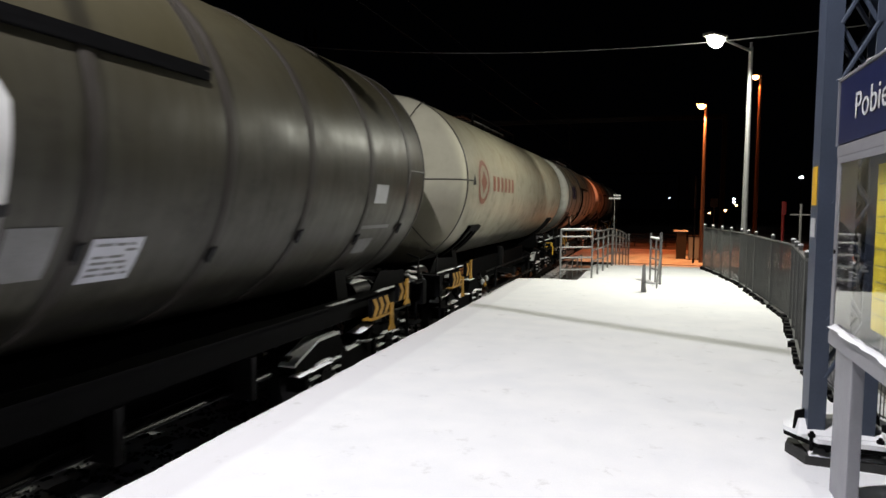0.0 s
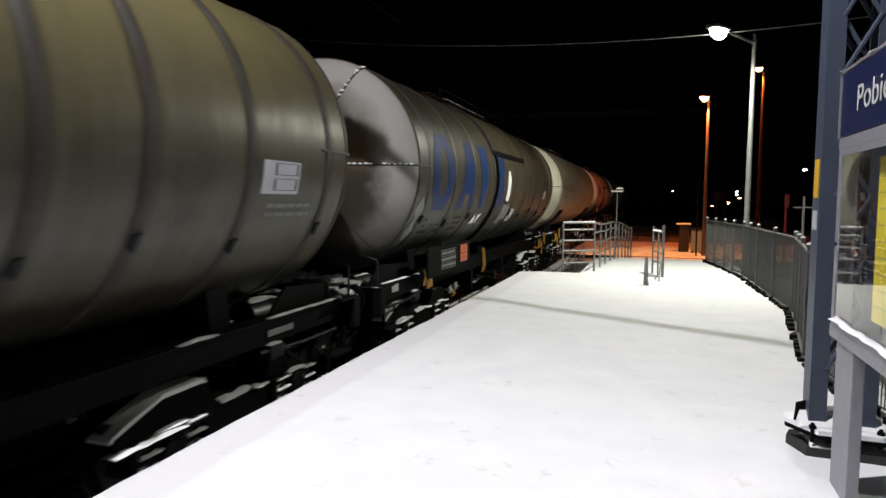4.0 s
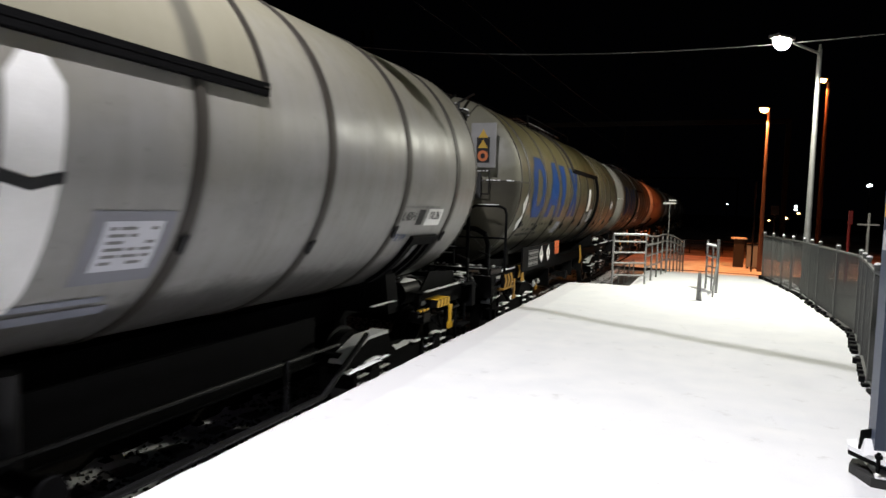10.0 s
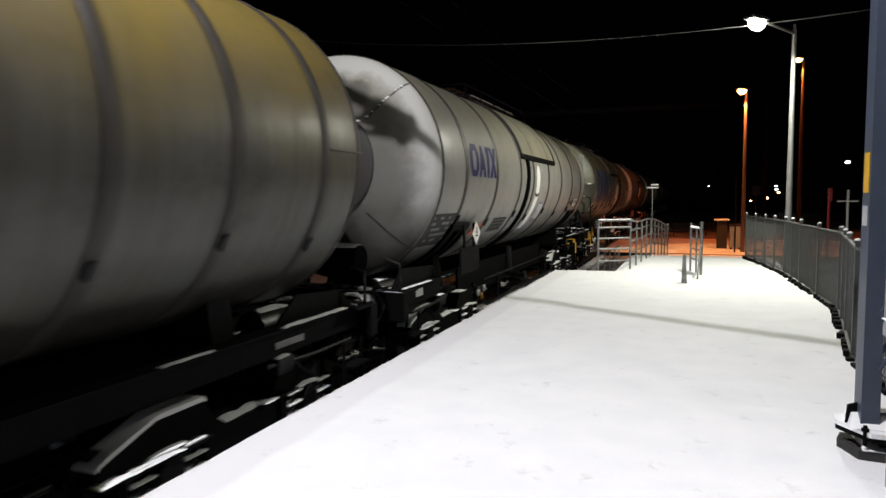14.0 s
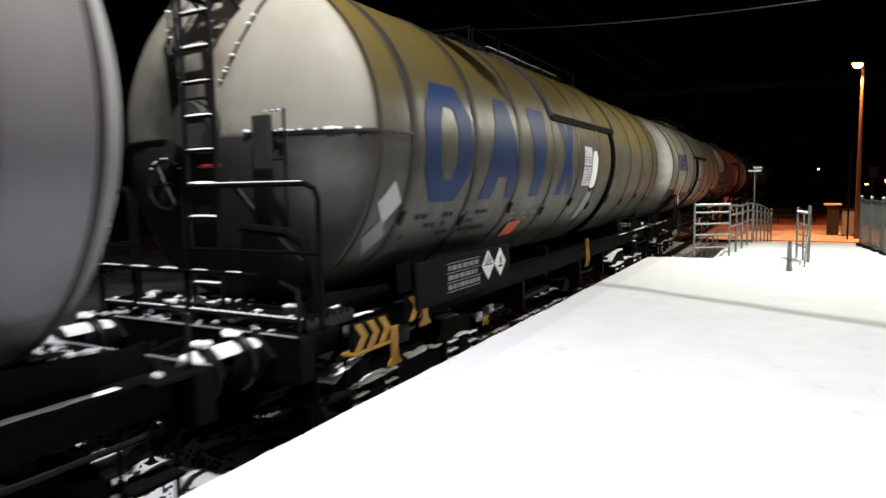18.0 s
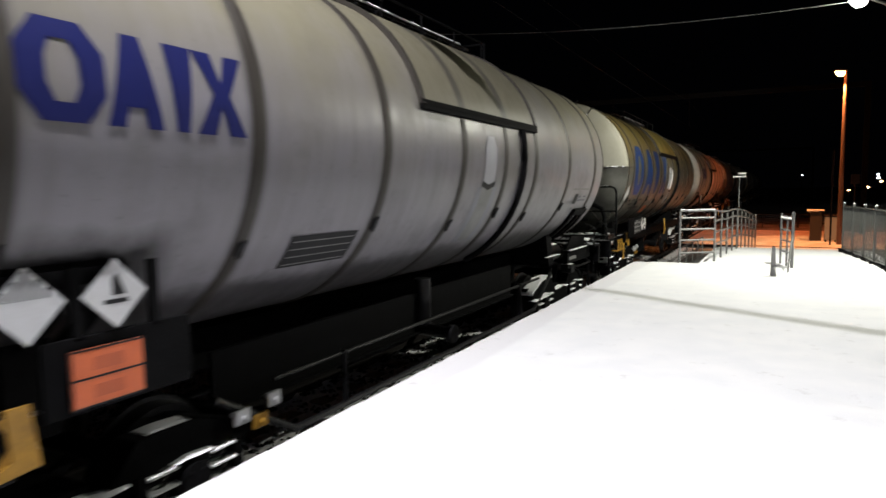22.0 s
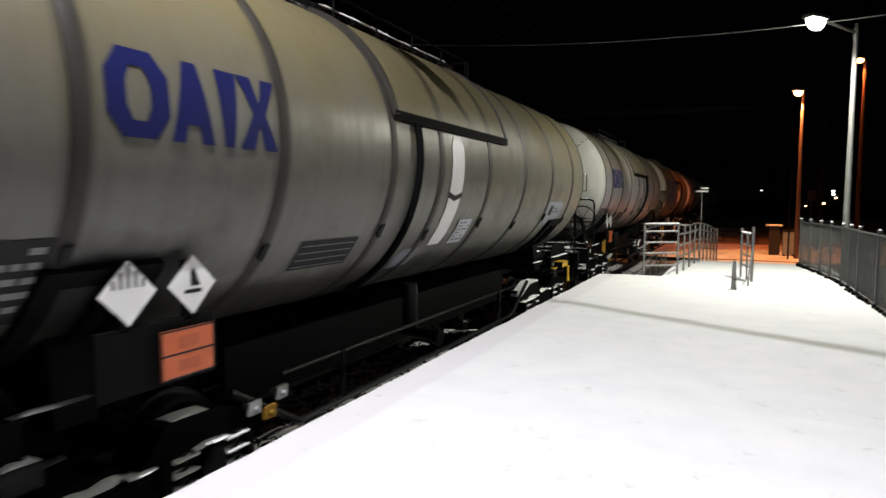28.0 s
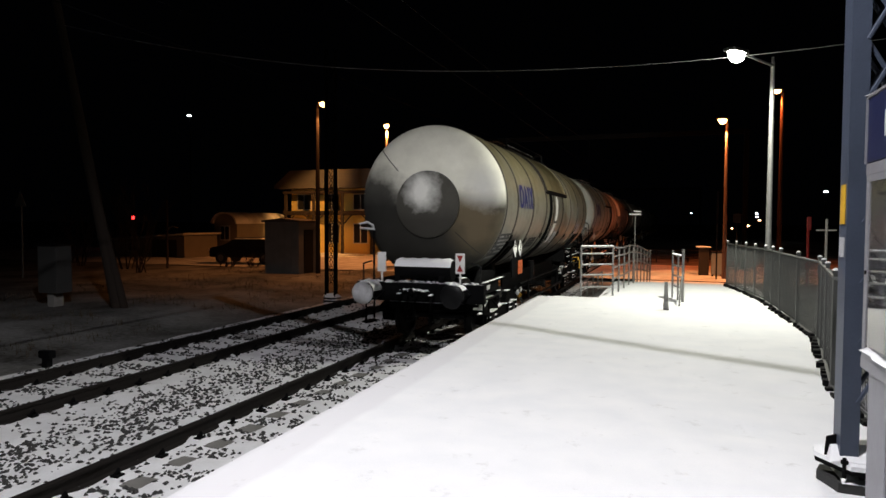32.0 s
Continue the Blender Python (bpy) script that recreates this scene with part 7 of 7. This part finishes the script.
# fence along the platform's back
fence = thing("platform_fence", "grey welded-mesh fence along the back of the platform", "fence")
line = [(4.17, 18.6), (4.42, 16.7), (4.62, 14.9), (4.66, 13.2), (4.70, 11.7), (4.74, 10.3), (4.52, 8.7), (4.32, 7.35), (4.36, 5.9), (4.75, 4.6), (4.78, 2.6), (4.78, 0.6)]
for i, ((x0, y0), (x1, y1)) in enumerate(zip(line, line[1:])):
    d = math.hypot(x1 - x0, y1 - y0)
    ux, uy = (x1 - x0) / d, (y1 - y0) / d
    parts_n = 2 if d > 1.6 else 1
    for h in range(parts_n):
        s0, s1 = d * h / parts_n, d * (h + 1) / parts_n
        bm = bmesh.new()
        box(bm, -0.022, 0.022, -0.022, 0.022, -0.1, 1.14, 0.004)
        box(bm, -0.03, 0.03, -0.03, 0.03, 1.14, 1.165, 0.006)
        post = part("post", bm, FENCE, fence)
        post.matrix_basis = Matrix.Translation((x0 + ux * s0, y0 + uy * s0, 0)) @ Matrix.Rotation(math.atan2(uy, ux), 4, "Z")
        bm = bmesh.new()
        w = s1 - s0
        k = int((w - 0.06) / 0.040)
        for j in range(k + 1):
            xx = 0.03 + j * 0.040
            box(bm, xx - 0.0032, xx + 0.0032, -0.003, 0.003, 0.06, 1.08)
        for z in (0.07, 0.3, 0.55, 0.8, 1.07):
            box(bm, 0.0, w, 0.003, 0.009, z - 0.006, z + 0.006)
        panel = part("mesh_panel", bm, FENCE, fence)
        panel.matrix_basis = post.matrix_basis.copy()
        bm = bmesh.new()
        box(bm, 0.0, w, -0.02, 0.02, 1.075, 1.105, 0.005)
        rail = part("rail", bm, FENCE, fence)
        rail.matrix_basis = post.matrix_basis.copy()
        bm = bmesh.new()
        box(bm, 0.0, w, -0.025, 0.025, -0.02, 0.035, 0.005)
        rail = part("rail", bm, FENCE, fence)
        rail.matrix_basis = post.matrix_basis.copy()
        bm = bmesh.new()
        bmesh.ops.create_icosphere(bm, subdivisions=1, radius=0.034, matrix=Matrix.Translation((0, 0, 1.17)) @ Matrix.Diagonal((1, 1, 0.6, 1)))
        part("snow_cap", bm, SNOW, post, "", True)
        rr = random.Random(i * 7 + h)
        for q in range(int(w / 0.22)):
            xx = 0.1 + q * 0.22
            bm = bmesh.new()
            box(bm, xx, xx + rr.uniform(0.07, 0.16), -rr.uniform(0.07, 0.12), -0.03, -0.03, rr.uniform(0.03, 0.08))
            part("kerb_stone", bm, BLACK, rail)

# ---- far side of the crossing ----
cable_lamp = thing("twin_lamp", "thin pole with two small lamp heads beyond the crossing", "lamp post", m=pose(1.45, 26, 0))
bm = bmesh.new()
rod(bm, (0, 0, -0.9), (0, 0, 1.96), 0.024, 10)
part("pole", bm, GALV, cable_lamp)
for z, a, b in ((2.06, -0.05, 0.22), (1.95, -0.22, 0.22)):
    bm = bmesh.new()
    box(bm, a, b, -0.06, 0.06, z - 0.03, z + 0.03, 0.012)
    part("head", bm, WHITE, cable_lamp)
far_fence = thing("crossing_fence", "low dark metal fence beyond the road", "fence")
for k in range(9):
    bm = bmesh.new()
    rod(bm, (-1.0 + k * 0.95, 44, -0.9), (-1.0 + k * 0.95, 44, -0.05), 0.03, 8)
    part("post", bm, GREY_STEEL, far_fence)
for z in (-0.1, -0.35, -0.6):
    bm = bmesh.new()
    rod(bm, (-1.1, 44, z), (6.8, 44, z), 0.025, 8)
    part("rail", bm, GREY_STEEL, far_fence)
for j in range(8):
    bm = bmesh.new()
    for q in range(9):
        x = -1.0 + j * 0.95 + q * 0.105
        box(bm, x - 0.01, x + 0.01, 43.99, 44.01, -0.7, -0.1)
    part("infill", bm, GREY_STEEL, far_fence)
bin_ = thing("litter_bin", "grey metal litter bin on the snowy roadside", "bin", m=pose(4.75, 32.5, -0.82))
bm = bmesh.new()
box(bm, -0.25, 0.25, -0.22, 0.22, 0.08, 1.08, 0.03)
part("body", bm, HUT, bin_)
bm = bmesh.new()
box(bm, -0.27, 0.27, -0.24, 0.24, 1.08, 1.14, 0.02)
part("lid", bm, GREY_STEEL, bin_)
for x in (-0.18, 0.18):
    bm = bmesh.new()
    box(bm, x - 0.04, x + 0.04, -0.1, 0.1, -0.05, 0.08)
    part("foot", bm, BLACK, bin_)
tim = thing("timber_box", "small timber post box with a snowy lid", "post box", m=pose(4.2, 33, -0.82))
bm = bmesh.new()
box(bm, -0.22, 0.22, -0.2, 0.2, -0.05, 1.3, 0.02)
part("body", bm, TIMBER, tim)
bm = bmesh.new()
box(bm, -0.36, 0.30, -0.28, 0.28, 1.3, 1.37, 0.02)
part("lid", bm, SNOW_DIRTY, tim)
for x, y, z0, z1, mat, label in ((7.13, 25.0, -0.6, 1.85, RED, "red roadside marker post"), (7.09, 22.0, -0.3, 1.76, CONCRETE, "grey post with a cross bar"), (5.85, 36.0, -0.9, 2.1, GREY_STEEL, "road sign seen from behind on a grey pole"), (4.62, 30.6, -0.9, 3.0, GREY_STEEL, "thin grey pole beside the street lamp")):
    p = thing("marker_post" if mat is RED else "sign_post", label, "post", m=pose(x, y, 0))
    bm = bmesh.new()
    rod(bm, (0, 0, z0), (0, 0, z1), 0.045 if mat is RED else 0.035, 8)
    part("pole", bm, mat, p)
    if mat is RED:
        bm = bmesh.new()
        box(bm, -0.05, 0.09, -0.05, 0.05, z1 - 0.45, z1, 0.02)
        part("head", bm, RED, p)
    elif mat is CONCRETE:
        bm = bmesh.new()
        box(bm, -0.28, 0.26, -0.02, 0.02, 1.41, 1.45)
        part("bar", bm, CONCRETE, p)
    elif y == 36.0:
        bm = bmesh.new()
        box(bm, -0.18, 0.18, -0.05, -0.03, 1.66, 2.1, 0.01)
        part("plate", bm, GREY_STEEL, p)


def far_light(place, r, mat, label):
    p = thing("distant_lamp", label, "lamp", "distant lamps", pose(*place))
    bm = bmesh.new()
    rod(bm, (0, 0.1, -place[2] - 1), (0, 0.1, 0), 0.05, 6)
    part("pole", bm, BLACK, p)
    bm = bmesh.new()
    bmesh.ops.create_icosphere(bm, subdivisions=1, radius=r, matrix=Matrix.Diagonal((1.5, 1, 0.7, 1)))
    part("lens", bm, mat, p)


for place, r, mat in (((14.4, 60, 4.2), 0.14, FAR_WHITE), ((9.6, 70, 1.4), 0.2, FAR_ORANGE), ((13.0, 90, 2.0), 0.14, FAR_ORANGE), ((13.8, 100, 2.5), 0.14, FAR_WHITE), ((14.2, 104, 3.0), 0.14, FAR_WHITE), ((-48.4, 60, 13.4), 0.2, FAR_WHITE), ((5.0, 90, 2.9), 0.07, FAR_WHITE), ((7.5, 60, 1.2), 0.08, FAR_ORANGE)):
    far_light(place, r, mat, "small distant lamp in the dark")

# ---- left of the tracks ----
for place, h, av, label in (((-12.6, 26.5, -0.9), 7.75, (0.5, -0.3, 0.12), "tall dark street lamp with orange light beside the hut"), ((-13.6, 36.4, -0.9), 8.2, (0.15, -0.4, 0.1), "street lamp with orange light before the yellow house")):
    lamp_post(pose(*place), h, av, TIMBER, SODIUM_GLOW, label, 0.09, (0.6, 0.3, 0.1))

hut = thing("relay_hut", "grey clad trackside hut with snow on its flat roof", "hut", m=pose(-13.95, 26.4, -0.95))
bm = bmesh.new()
box(bm, -0.9, 0.9, -0.8, 0.8, 0.15, 2.55, 0.02)
part("body", bm, HUT, hut)
bm = bmesh.new()
box(bm, -0.85, 0.85, -0.75, 0.75, -0.2, 0.15)
part("plinth", bm, CONCRETE, hut)
bm = bmesh.new()
prism(bm, [(-1.0, 2.55), (1.0, 2.55), (1.0, 2.61), (0, 2.72), (-1.0, 2.61)], -0.92, 0.92, "y")
part("roof", bm, ROOFING, hut)
bm = bmesh.new()
box(bm, 0.803 + 0.1, 0.93, -0.4, 0.4, 0.2, 2.2, 0.01)
door = part("door", bm, GREY_STEEL, hut)
for k in range(6):
    bm = bmesh.new()
    box(bm, -0.88 + k * 0.345, -0.86 + k * 0.345, -0.815, -0.8, 0.15, 2.5)
    part("cladding_rib", bm, HUT, hut)

cab = thing("relay_cabinet", "grey concrete relay cabinet by the track", "cabinet", m=pose(-13.55, 13.7, -0.95))
bm = bmesh.new()
box(bm, -0.35, 0.35, -0.25, 0.25, 0.55, 1.87, 0.02)
part("body", bm, material("weathered_cabinet", (0.06, 0.06, 0.058), 0.9, second=(0.035, 0.035, 0.034), scale=3), cab)
bm = bmesh.new()
box(bm, -0.12, 0.12, -0.15, 0.15, -0.3, 0.55)
part("leg", bm, CONCRETE, cab)
bm = bmesh.new()
box(bm, -0.39, 0.39, -0.29, 0.29, 1.87, 1.92, 0.01)
part("lid", bm, GREY_STEEL, cab)

tele = thing("telegraph_pole", "leaning dark timber telegraph pole", "pole")
bm = bmesh.new()
rod(bm, (-11.36, 13.85, -1.2), (-14.0, 13.95, 9.5), 0.16, 12, 0.09)
part("pole", bm, TIMBER, tele, "", True)
bm = bmesh.new()
rod(bm, (-11.15, 13.9, -1.2), (-12.4, 13.9, 3.0), 0.11, 10, 0.08)
part("strut", bm, TIMBER, tele, "", True)

stub = thing("track_marker", "dark stubby trackside marker", "marker", m=pose(-7.55, 8.5, -1.0))
bm = bmesh.new()
box(bm, -0.06, 0.06, -0.06, 0.06, 0, 0.22, 0.01)
part("base", bm, BLACK, stub)
bm = bmesh.new()
box(bm, -0.14, 0.14, -0.07, 0.07, 0.2, 0.34, 0.03)
part("head", bm, BLACK, stub)


def car(m):
    c = thing("parked_car", "dark estate car with snow on its roof", "car", m=m)
    bm = bmesh.new()
    o = [(-2.1, 0.35), (-2.1, 0.78), (-2.0, 0.9), (-1.3, 0.95), (-0.6, 1.36), (1.2, 1.38), (1.95, 0.98), (2.1, 0.9), (2.1, 0.35)]
    prism(bm, o, -0.8, 0.8, "y")
    bmesh.ops.bevel(bm, geom=bm.edges[:], offset=0.05, segments=2, affect="EDGES")
    part("body", bm, CAR_PAINT, c, "", True)
    for s in (-1, 1):
        for o in ([(-1.1, 0.97), (-0.55, 1.28), (0.1, 1.30), (0.1, 0.97)], [(0.2, 0.97), (0.2, 1.30), (1.1, 1.30), (1.65, 0.97)]):
            bm = bmesh.new()
            prism(bm, o, s * 0.803, s * 0.81, "y")
            part("side_window", bm, DARK_GLASS, c)
        for x in (-1.35, 1.35):
            bm = bmesh.new()
            rod(bm, (x, s * 0.62, 0.32), (x, s * 0.82, 0.32), 0.32, 20)
            wh = part("tyre", bm, RUBBER, c)
            bm = bmesh.new()
            rod(bm, (x, s * 0.80, 0.32), (x, s * 0.83, 0.32), 0.19, 14)
            part("rim", bm, GALV, wh)
        bm = bmesh.new()
        rod(bm, (-0.5, s * 0.6, 1.43), (1.1, s * 0.6, 1.45), 0.02, 6)
        part("roof_rail", bm, GALV, c)
    bm = bmesh.new()
    lumpy_strip(bm, -0.55, 1.15, -0.7, 0.7, 1.37, 0.06, 600)
    tagged(part("snow", bm, SNOW, c, "snow on the roof", True), kind="stuff")
    for s in (-1, 1):
        bm = bmesh.new()
        box(bm, -2.13, -2.05, s * 0.7 - 0.14, s * 0.7 + 0.06, 0.68, 0.82, 0.02)
        part("headlight", bm, WHITE_PALE, c)
        bm = bmesh.new()
        box(bm, 2.05, 2.13, s * 0.72 - 0.06, s * 0.72 + 0.06, 0.7, 0.95, 0.02)
        part("tail_light", bm, RED, c)


car(pose(-19.7, 31.2, -0.74, 0, 0, 5))


def window(parent, x0, x1, y, z0, z1, glass=DARK_GLASS):
    bm = bmesh.new()
    box(bm, x0 - 0.07, x1 + 0.07, y - 0.04, y - 0.002, z0 - 0.07, z1 + 0.07, 0.01)
    w = part("window", bm, WHITE_PALE, parent)
    bm = bmesh.new()
    box(bm, x0, x1, y - 0.046, y - 0.041, z0, z1)
    part("pane", bm, glass, w)
    bm = bmesh.new()
    xm = (x0 + x1) / 2
    box(bm, xm - 0.03, xm + 0.03, y - 0.055, y - 0.047, z0, z1)
    part("glazing_bar", bm, WHITE_PALE, w)


barrel = thing("gabled_house", "small pale house with an arched snowy roof", "house", m=pose(-26.6, 38, -0.85))
bm = bmesh.new()
o = [(-0.95, -0.3), (0.95, -0.3), (0.95, 2.3)] + [(0.95 * math.cos(radians(a)), 2.3 + 0.7 * math.sin(radians(a))) for a in range(15, 166, 15)] + [(-0.95, 2.3)]
prism(bm, o, 0, 6, "y")
part("wall", bm, PLASTER, barrel)
bm = bmesh.new()
outer = [(1.08 * math.cos(radians(a)), 2.3 + 0.82 * math.sin(radians(a))) for a in range(0, 181, 15)]
inn = [(0.97 * math.cos(radians(a)), 2.3 + 0.72 * math.sin(radians(a))) for a in range(180, -1, -15)]
prism(bm, outer + inn, -0.25, 6.2, "y")
part("roof", bm, SNOW_DIRTY, barrel)
window(barrel, -0.4, 0.3, 0, 1.2, 2.1)

shed = thing("low_shed", "long low shed with a snow-covered roof", "shed", m=pose(-29.7, 34.0, -0.85))
bm = bmesh.new()
prism(bm, [(-3.0, -0.3), (3.0, -0.3), (3.0, 1.55), (-3.0, 1.15)], 0, 3.2, "y")
part("wall", bm, PLASTER, shed)
bm = bmesh.new()
prism(bm, [(-3.25, 1.16), (3.2, 1.59), (3.2, 1.71), (-3.25, 1.28)], -0.3, 3.4, "y")
part("roof", bm, SNOW_DIRTY, shed)
bm = bmesh.new()
box(bm, 0.4, 2.4, -0.03, -0.004, -0.1, 1.25, 0.01)
part("door", bm, TIMBER, shed)
window(shed, -1.6, -0.9, 0, 0.5, 1.0)

house = thing("yellow_house", "two-storey yellow house with timber balcony and lit front", "house", m=pose(-17.8, 44.0, -0.85))
bm = bmesh.new()
box(bm, -7.3, 7.3, 0, 8, -0.3, 5.0)
part("wall", bm, material("yellow_render", (0.62, 0.46, 0.14), 0.9, second=(0.5, 0.36, 0.1), scale=1.2), house)
bm = bmesh.new()
prism(bm, [(-8.0, 4.95), (8.0, 4.95), (8.0, 5.15), (6.6, 6.3), (-6.6, 6.3), (-8.0, 5.15)], -1.3, 9, "y")
part("roof", bm, ROOFING, house)
for z in (3.05, 4.55):
    bm = bmesh.new()
    box(bm, -7.4, 7.4, -1.05, -0.85, z, z + 0.22)
    part("beam", bm, TIMBER, house)
bm = bmesh.new()
box(bm, -7.3, 7.3, -1.0, -0.003, 2.95, 3.05)
part("balcony_floor", bm, TIMBER, house)
for k in range(7):
    x = -7.2 + k * 2.4
    bm = bmesh.new()
    box(bm, x - 0.09, x + 0.09, -1.02, -0.84, -0.3, 4.55)
    part("post", bm, TIMBER, house)
    if k < 6:
        window(house, x + 0.5, x + 1.6, 0, 0.9, 2.3, WINDOW_GLOW if k in (3, 5) else DARK_GLASS)
        window(house, x + 0.5, x + 1.6, 0, 3.4, 4.5)
        bm = bmesh.new()
        rod(bm, (x + 0.1, -0.93, 2.3), (x + 0.8, -0.93, 3.0), 0.05, 6)
        part("brace", bm, TIMBER, house)
        bm = bmesh.new()
        rod(bm, (x + 2.3, -0.93, 2.3), (x + 1.6, -0.93, 3.0), 0.05, 6)
        part("brace", bm, TIMBER, house)

# signal with a red light, warning triangle, small poles
sig = thing("signal", "railway signal showing red far off", "signal", m=pose(-41.6, 45, -0.9))
bm = bmesh.new()
rod(bm, (0, 0, -0.3), (0, 0, 4.8), 0.07, 8)
part("mast", bm, GALV, sig)
bm = bmesh.new()
box(bm, -0.2, 0.2, -0.12, 0.0, 2.4, 3.4, 0.05)
part("head", bm, BLACK, sig)
bm = bmesh.new()
rod(bm, (0, -0.13, 2.82), (0, -0.17, 2.82), 0.16, 12)
part("lens", bm, RED_GLOW, sig)
tri = thing("warning_sign", "faint triangular sign on a pole in the dark", "sign", m=pose(-22.9, 20, -0.9))
bm = bmesh.new()
rod(bm, (0, 0, -0.3), (0, 0, 3.6), 0.04, 8)
part("pole", bm, GALV, tri)
bm = bmesh.new()
prism(bm, [(-0.35, 3.1), (0.35, 3.1), (0, 3.75)], -0.06, -0.045, "y")
part("plate", bm, HUT, tri)
small = thing("marker_lamp", "short pole with a pale bent arm", "post", m=pose(-21.7, 27, -0.9))
bm = bmesh.new()
rod(bm, (0, 0, -0.3), (0, 0, 3.6), 0.06, 8)
part("pole", bm, TIMBER, small)
bm = bmesh.new()
pipe(bm, [(0, 0, 2.1), (0.35, 0, 2.25), (0.7, 0, 2.2)], 0.03)
part("arm", bm, GALV, small)
scrap = thing("fallen_board", "board lying on the snow beside the hut", "board", m=pose(-15.6, 27.6, -0.8))
bm = bmesh.new()
box(bm, -0.5, 0.5, -0.06, 0.06, 0.1, 0.16, 0.01, Matrix.Rotation(radians(-22), 4, "Y"))
part("plank", bm, TIMBER, scrap)


def bush(x, y, z, h, seed, label):
    """Bare twigs branching from the ground."""
    rr = random.Random(seed)
    b = thing("bare_bush", label, "bush", "bare bushes", pose(x, y, z))
    for s in range(6):
        bm = bmesh.new()
        a = rr.uniform(0, 6.28)
        p = Vector((rr.uniform(-0.3, 0.3), rr.uniform(-0.2, 0.2), -0.2))
        d = Vector((math.cos(a) * 0.35, math.sin(a) * 0.3, 1)).normalized()
        for k in range(5):
            q = p + d * h / 5
            rod(bm, p, q, 0.028 - 0.005 * k, 5)
            for _ in range(3):
                e = (d + Vector((rr.uniform(-0.8, 0.8), rr.uniform(-0.8, 0.8), rr.uniform(-0.1, 0.5)))).normalized()
                m2 = q + e * h * rr.uniform(0.12, 0.28)
                rod(bm, q, m2, 0.009, 4)
                for _ in range(2):
                    g = (e + Vector((rr.uniform(-0.8, 0.8), rr.uniform(-0.8, 0.8), rr.uniform(-0.2, 0.5)))).normalized()
                    rod(bm, m2, m2 + g * h * 0.12, 0.005, 3)
            p, d = q, (d + Vector((rr.uniform(-0.25, 0.25), rr.uniform(-0.25, 0.25), 0))).normalized()
        part("stem", bm, TIMBER, b)


for k, (x, y, h) in enumerate(((-20.5, 24, 3.2), (-23.5, 26, 3.8), (-27, 26.5, 3.4), (-29.5, 28, 2.6), (-17.5, 28.3, 0.9), (-18.8, 28.0, 0.7))):
    bush(x, y, -0.85, h, 700 + k, "leafless bush standing in the dark")
# dry grass on the bank
verts, faces = [], []
rr = random.Random(8)
for _ in range(2600):
    x, y = rr.uniform(-19, -8.6), rr.uniform(9, 28)
    if noise.noise(Vector((x * 0.4, y * 0.4, 33))) < 0.05:
        continue
    z = ground_z(x, y)
    for b in range(3):
        a, h = rr.uniform(0, 6.28), rr.uniform(0.06, 0.22)
        n0 = len(verts)
        px, py = x + rr.uniform(-0.06, 0.06), y + rr.uniform(-0.06, 0.06)
        dx, dy = math.cos(a), math.sin(a)
        verts += [(px - dy * 0.006, py + dx * 0.006, z - 0.02), (px + dy * 0.006, py - dx * 0.006, z - 0.02), (px + dx * h * 0.4, py + dy * h * 0.4, z + h)]
        faces.append((n0, n0 + 1, n0 + 2))
me = bpy.data.meshes.new("dry_grass")
me.from_pydata(verts, [], faces)
me.materials.append(material("dry_grass", (0.09, 0.065, 0.035), 0.9, second=(0.05, 0.035, 0.02), scale=3))
tagged(new("dry_grass", me), "dry grass sticking out of the snow", "grass", kind="stuff")


def motions():
    times = [t / 2 for t in range(65)]
    for w, u in WAGONS:
        walk(w, [(t, pose(TRACK_X, u + way(t), RAIL_Z)) for t in times])
    turns = [0.2 * k for k in range(161)]
    for wheel, dy in WHEELS:
        walk(wheel, [(t, pose(0, dy, 0.46, -math.degrees((way(t) - way(0)) / 0.46), 0, 0)) for t in turns])


motions()
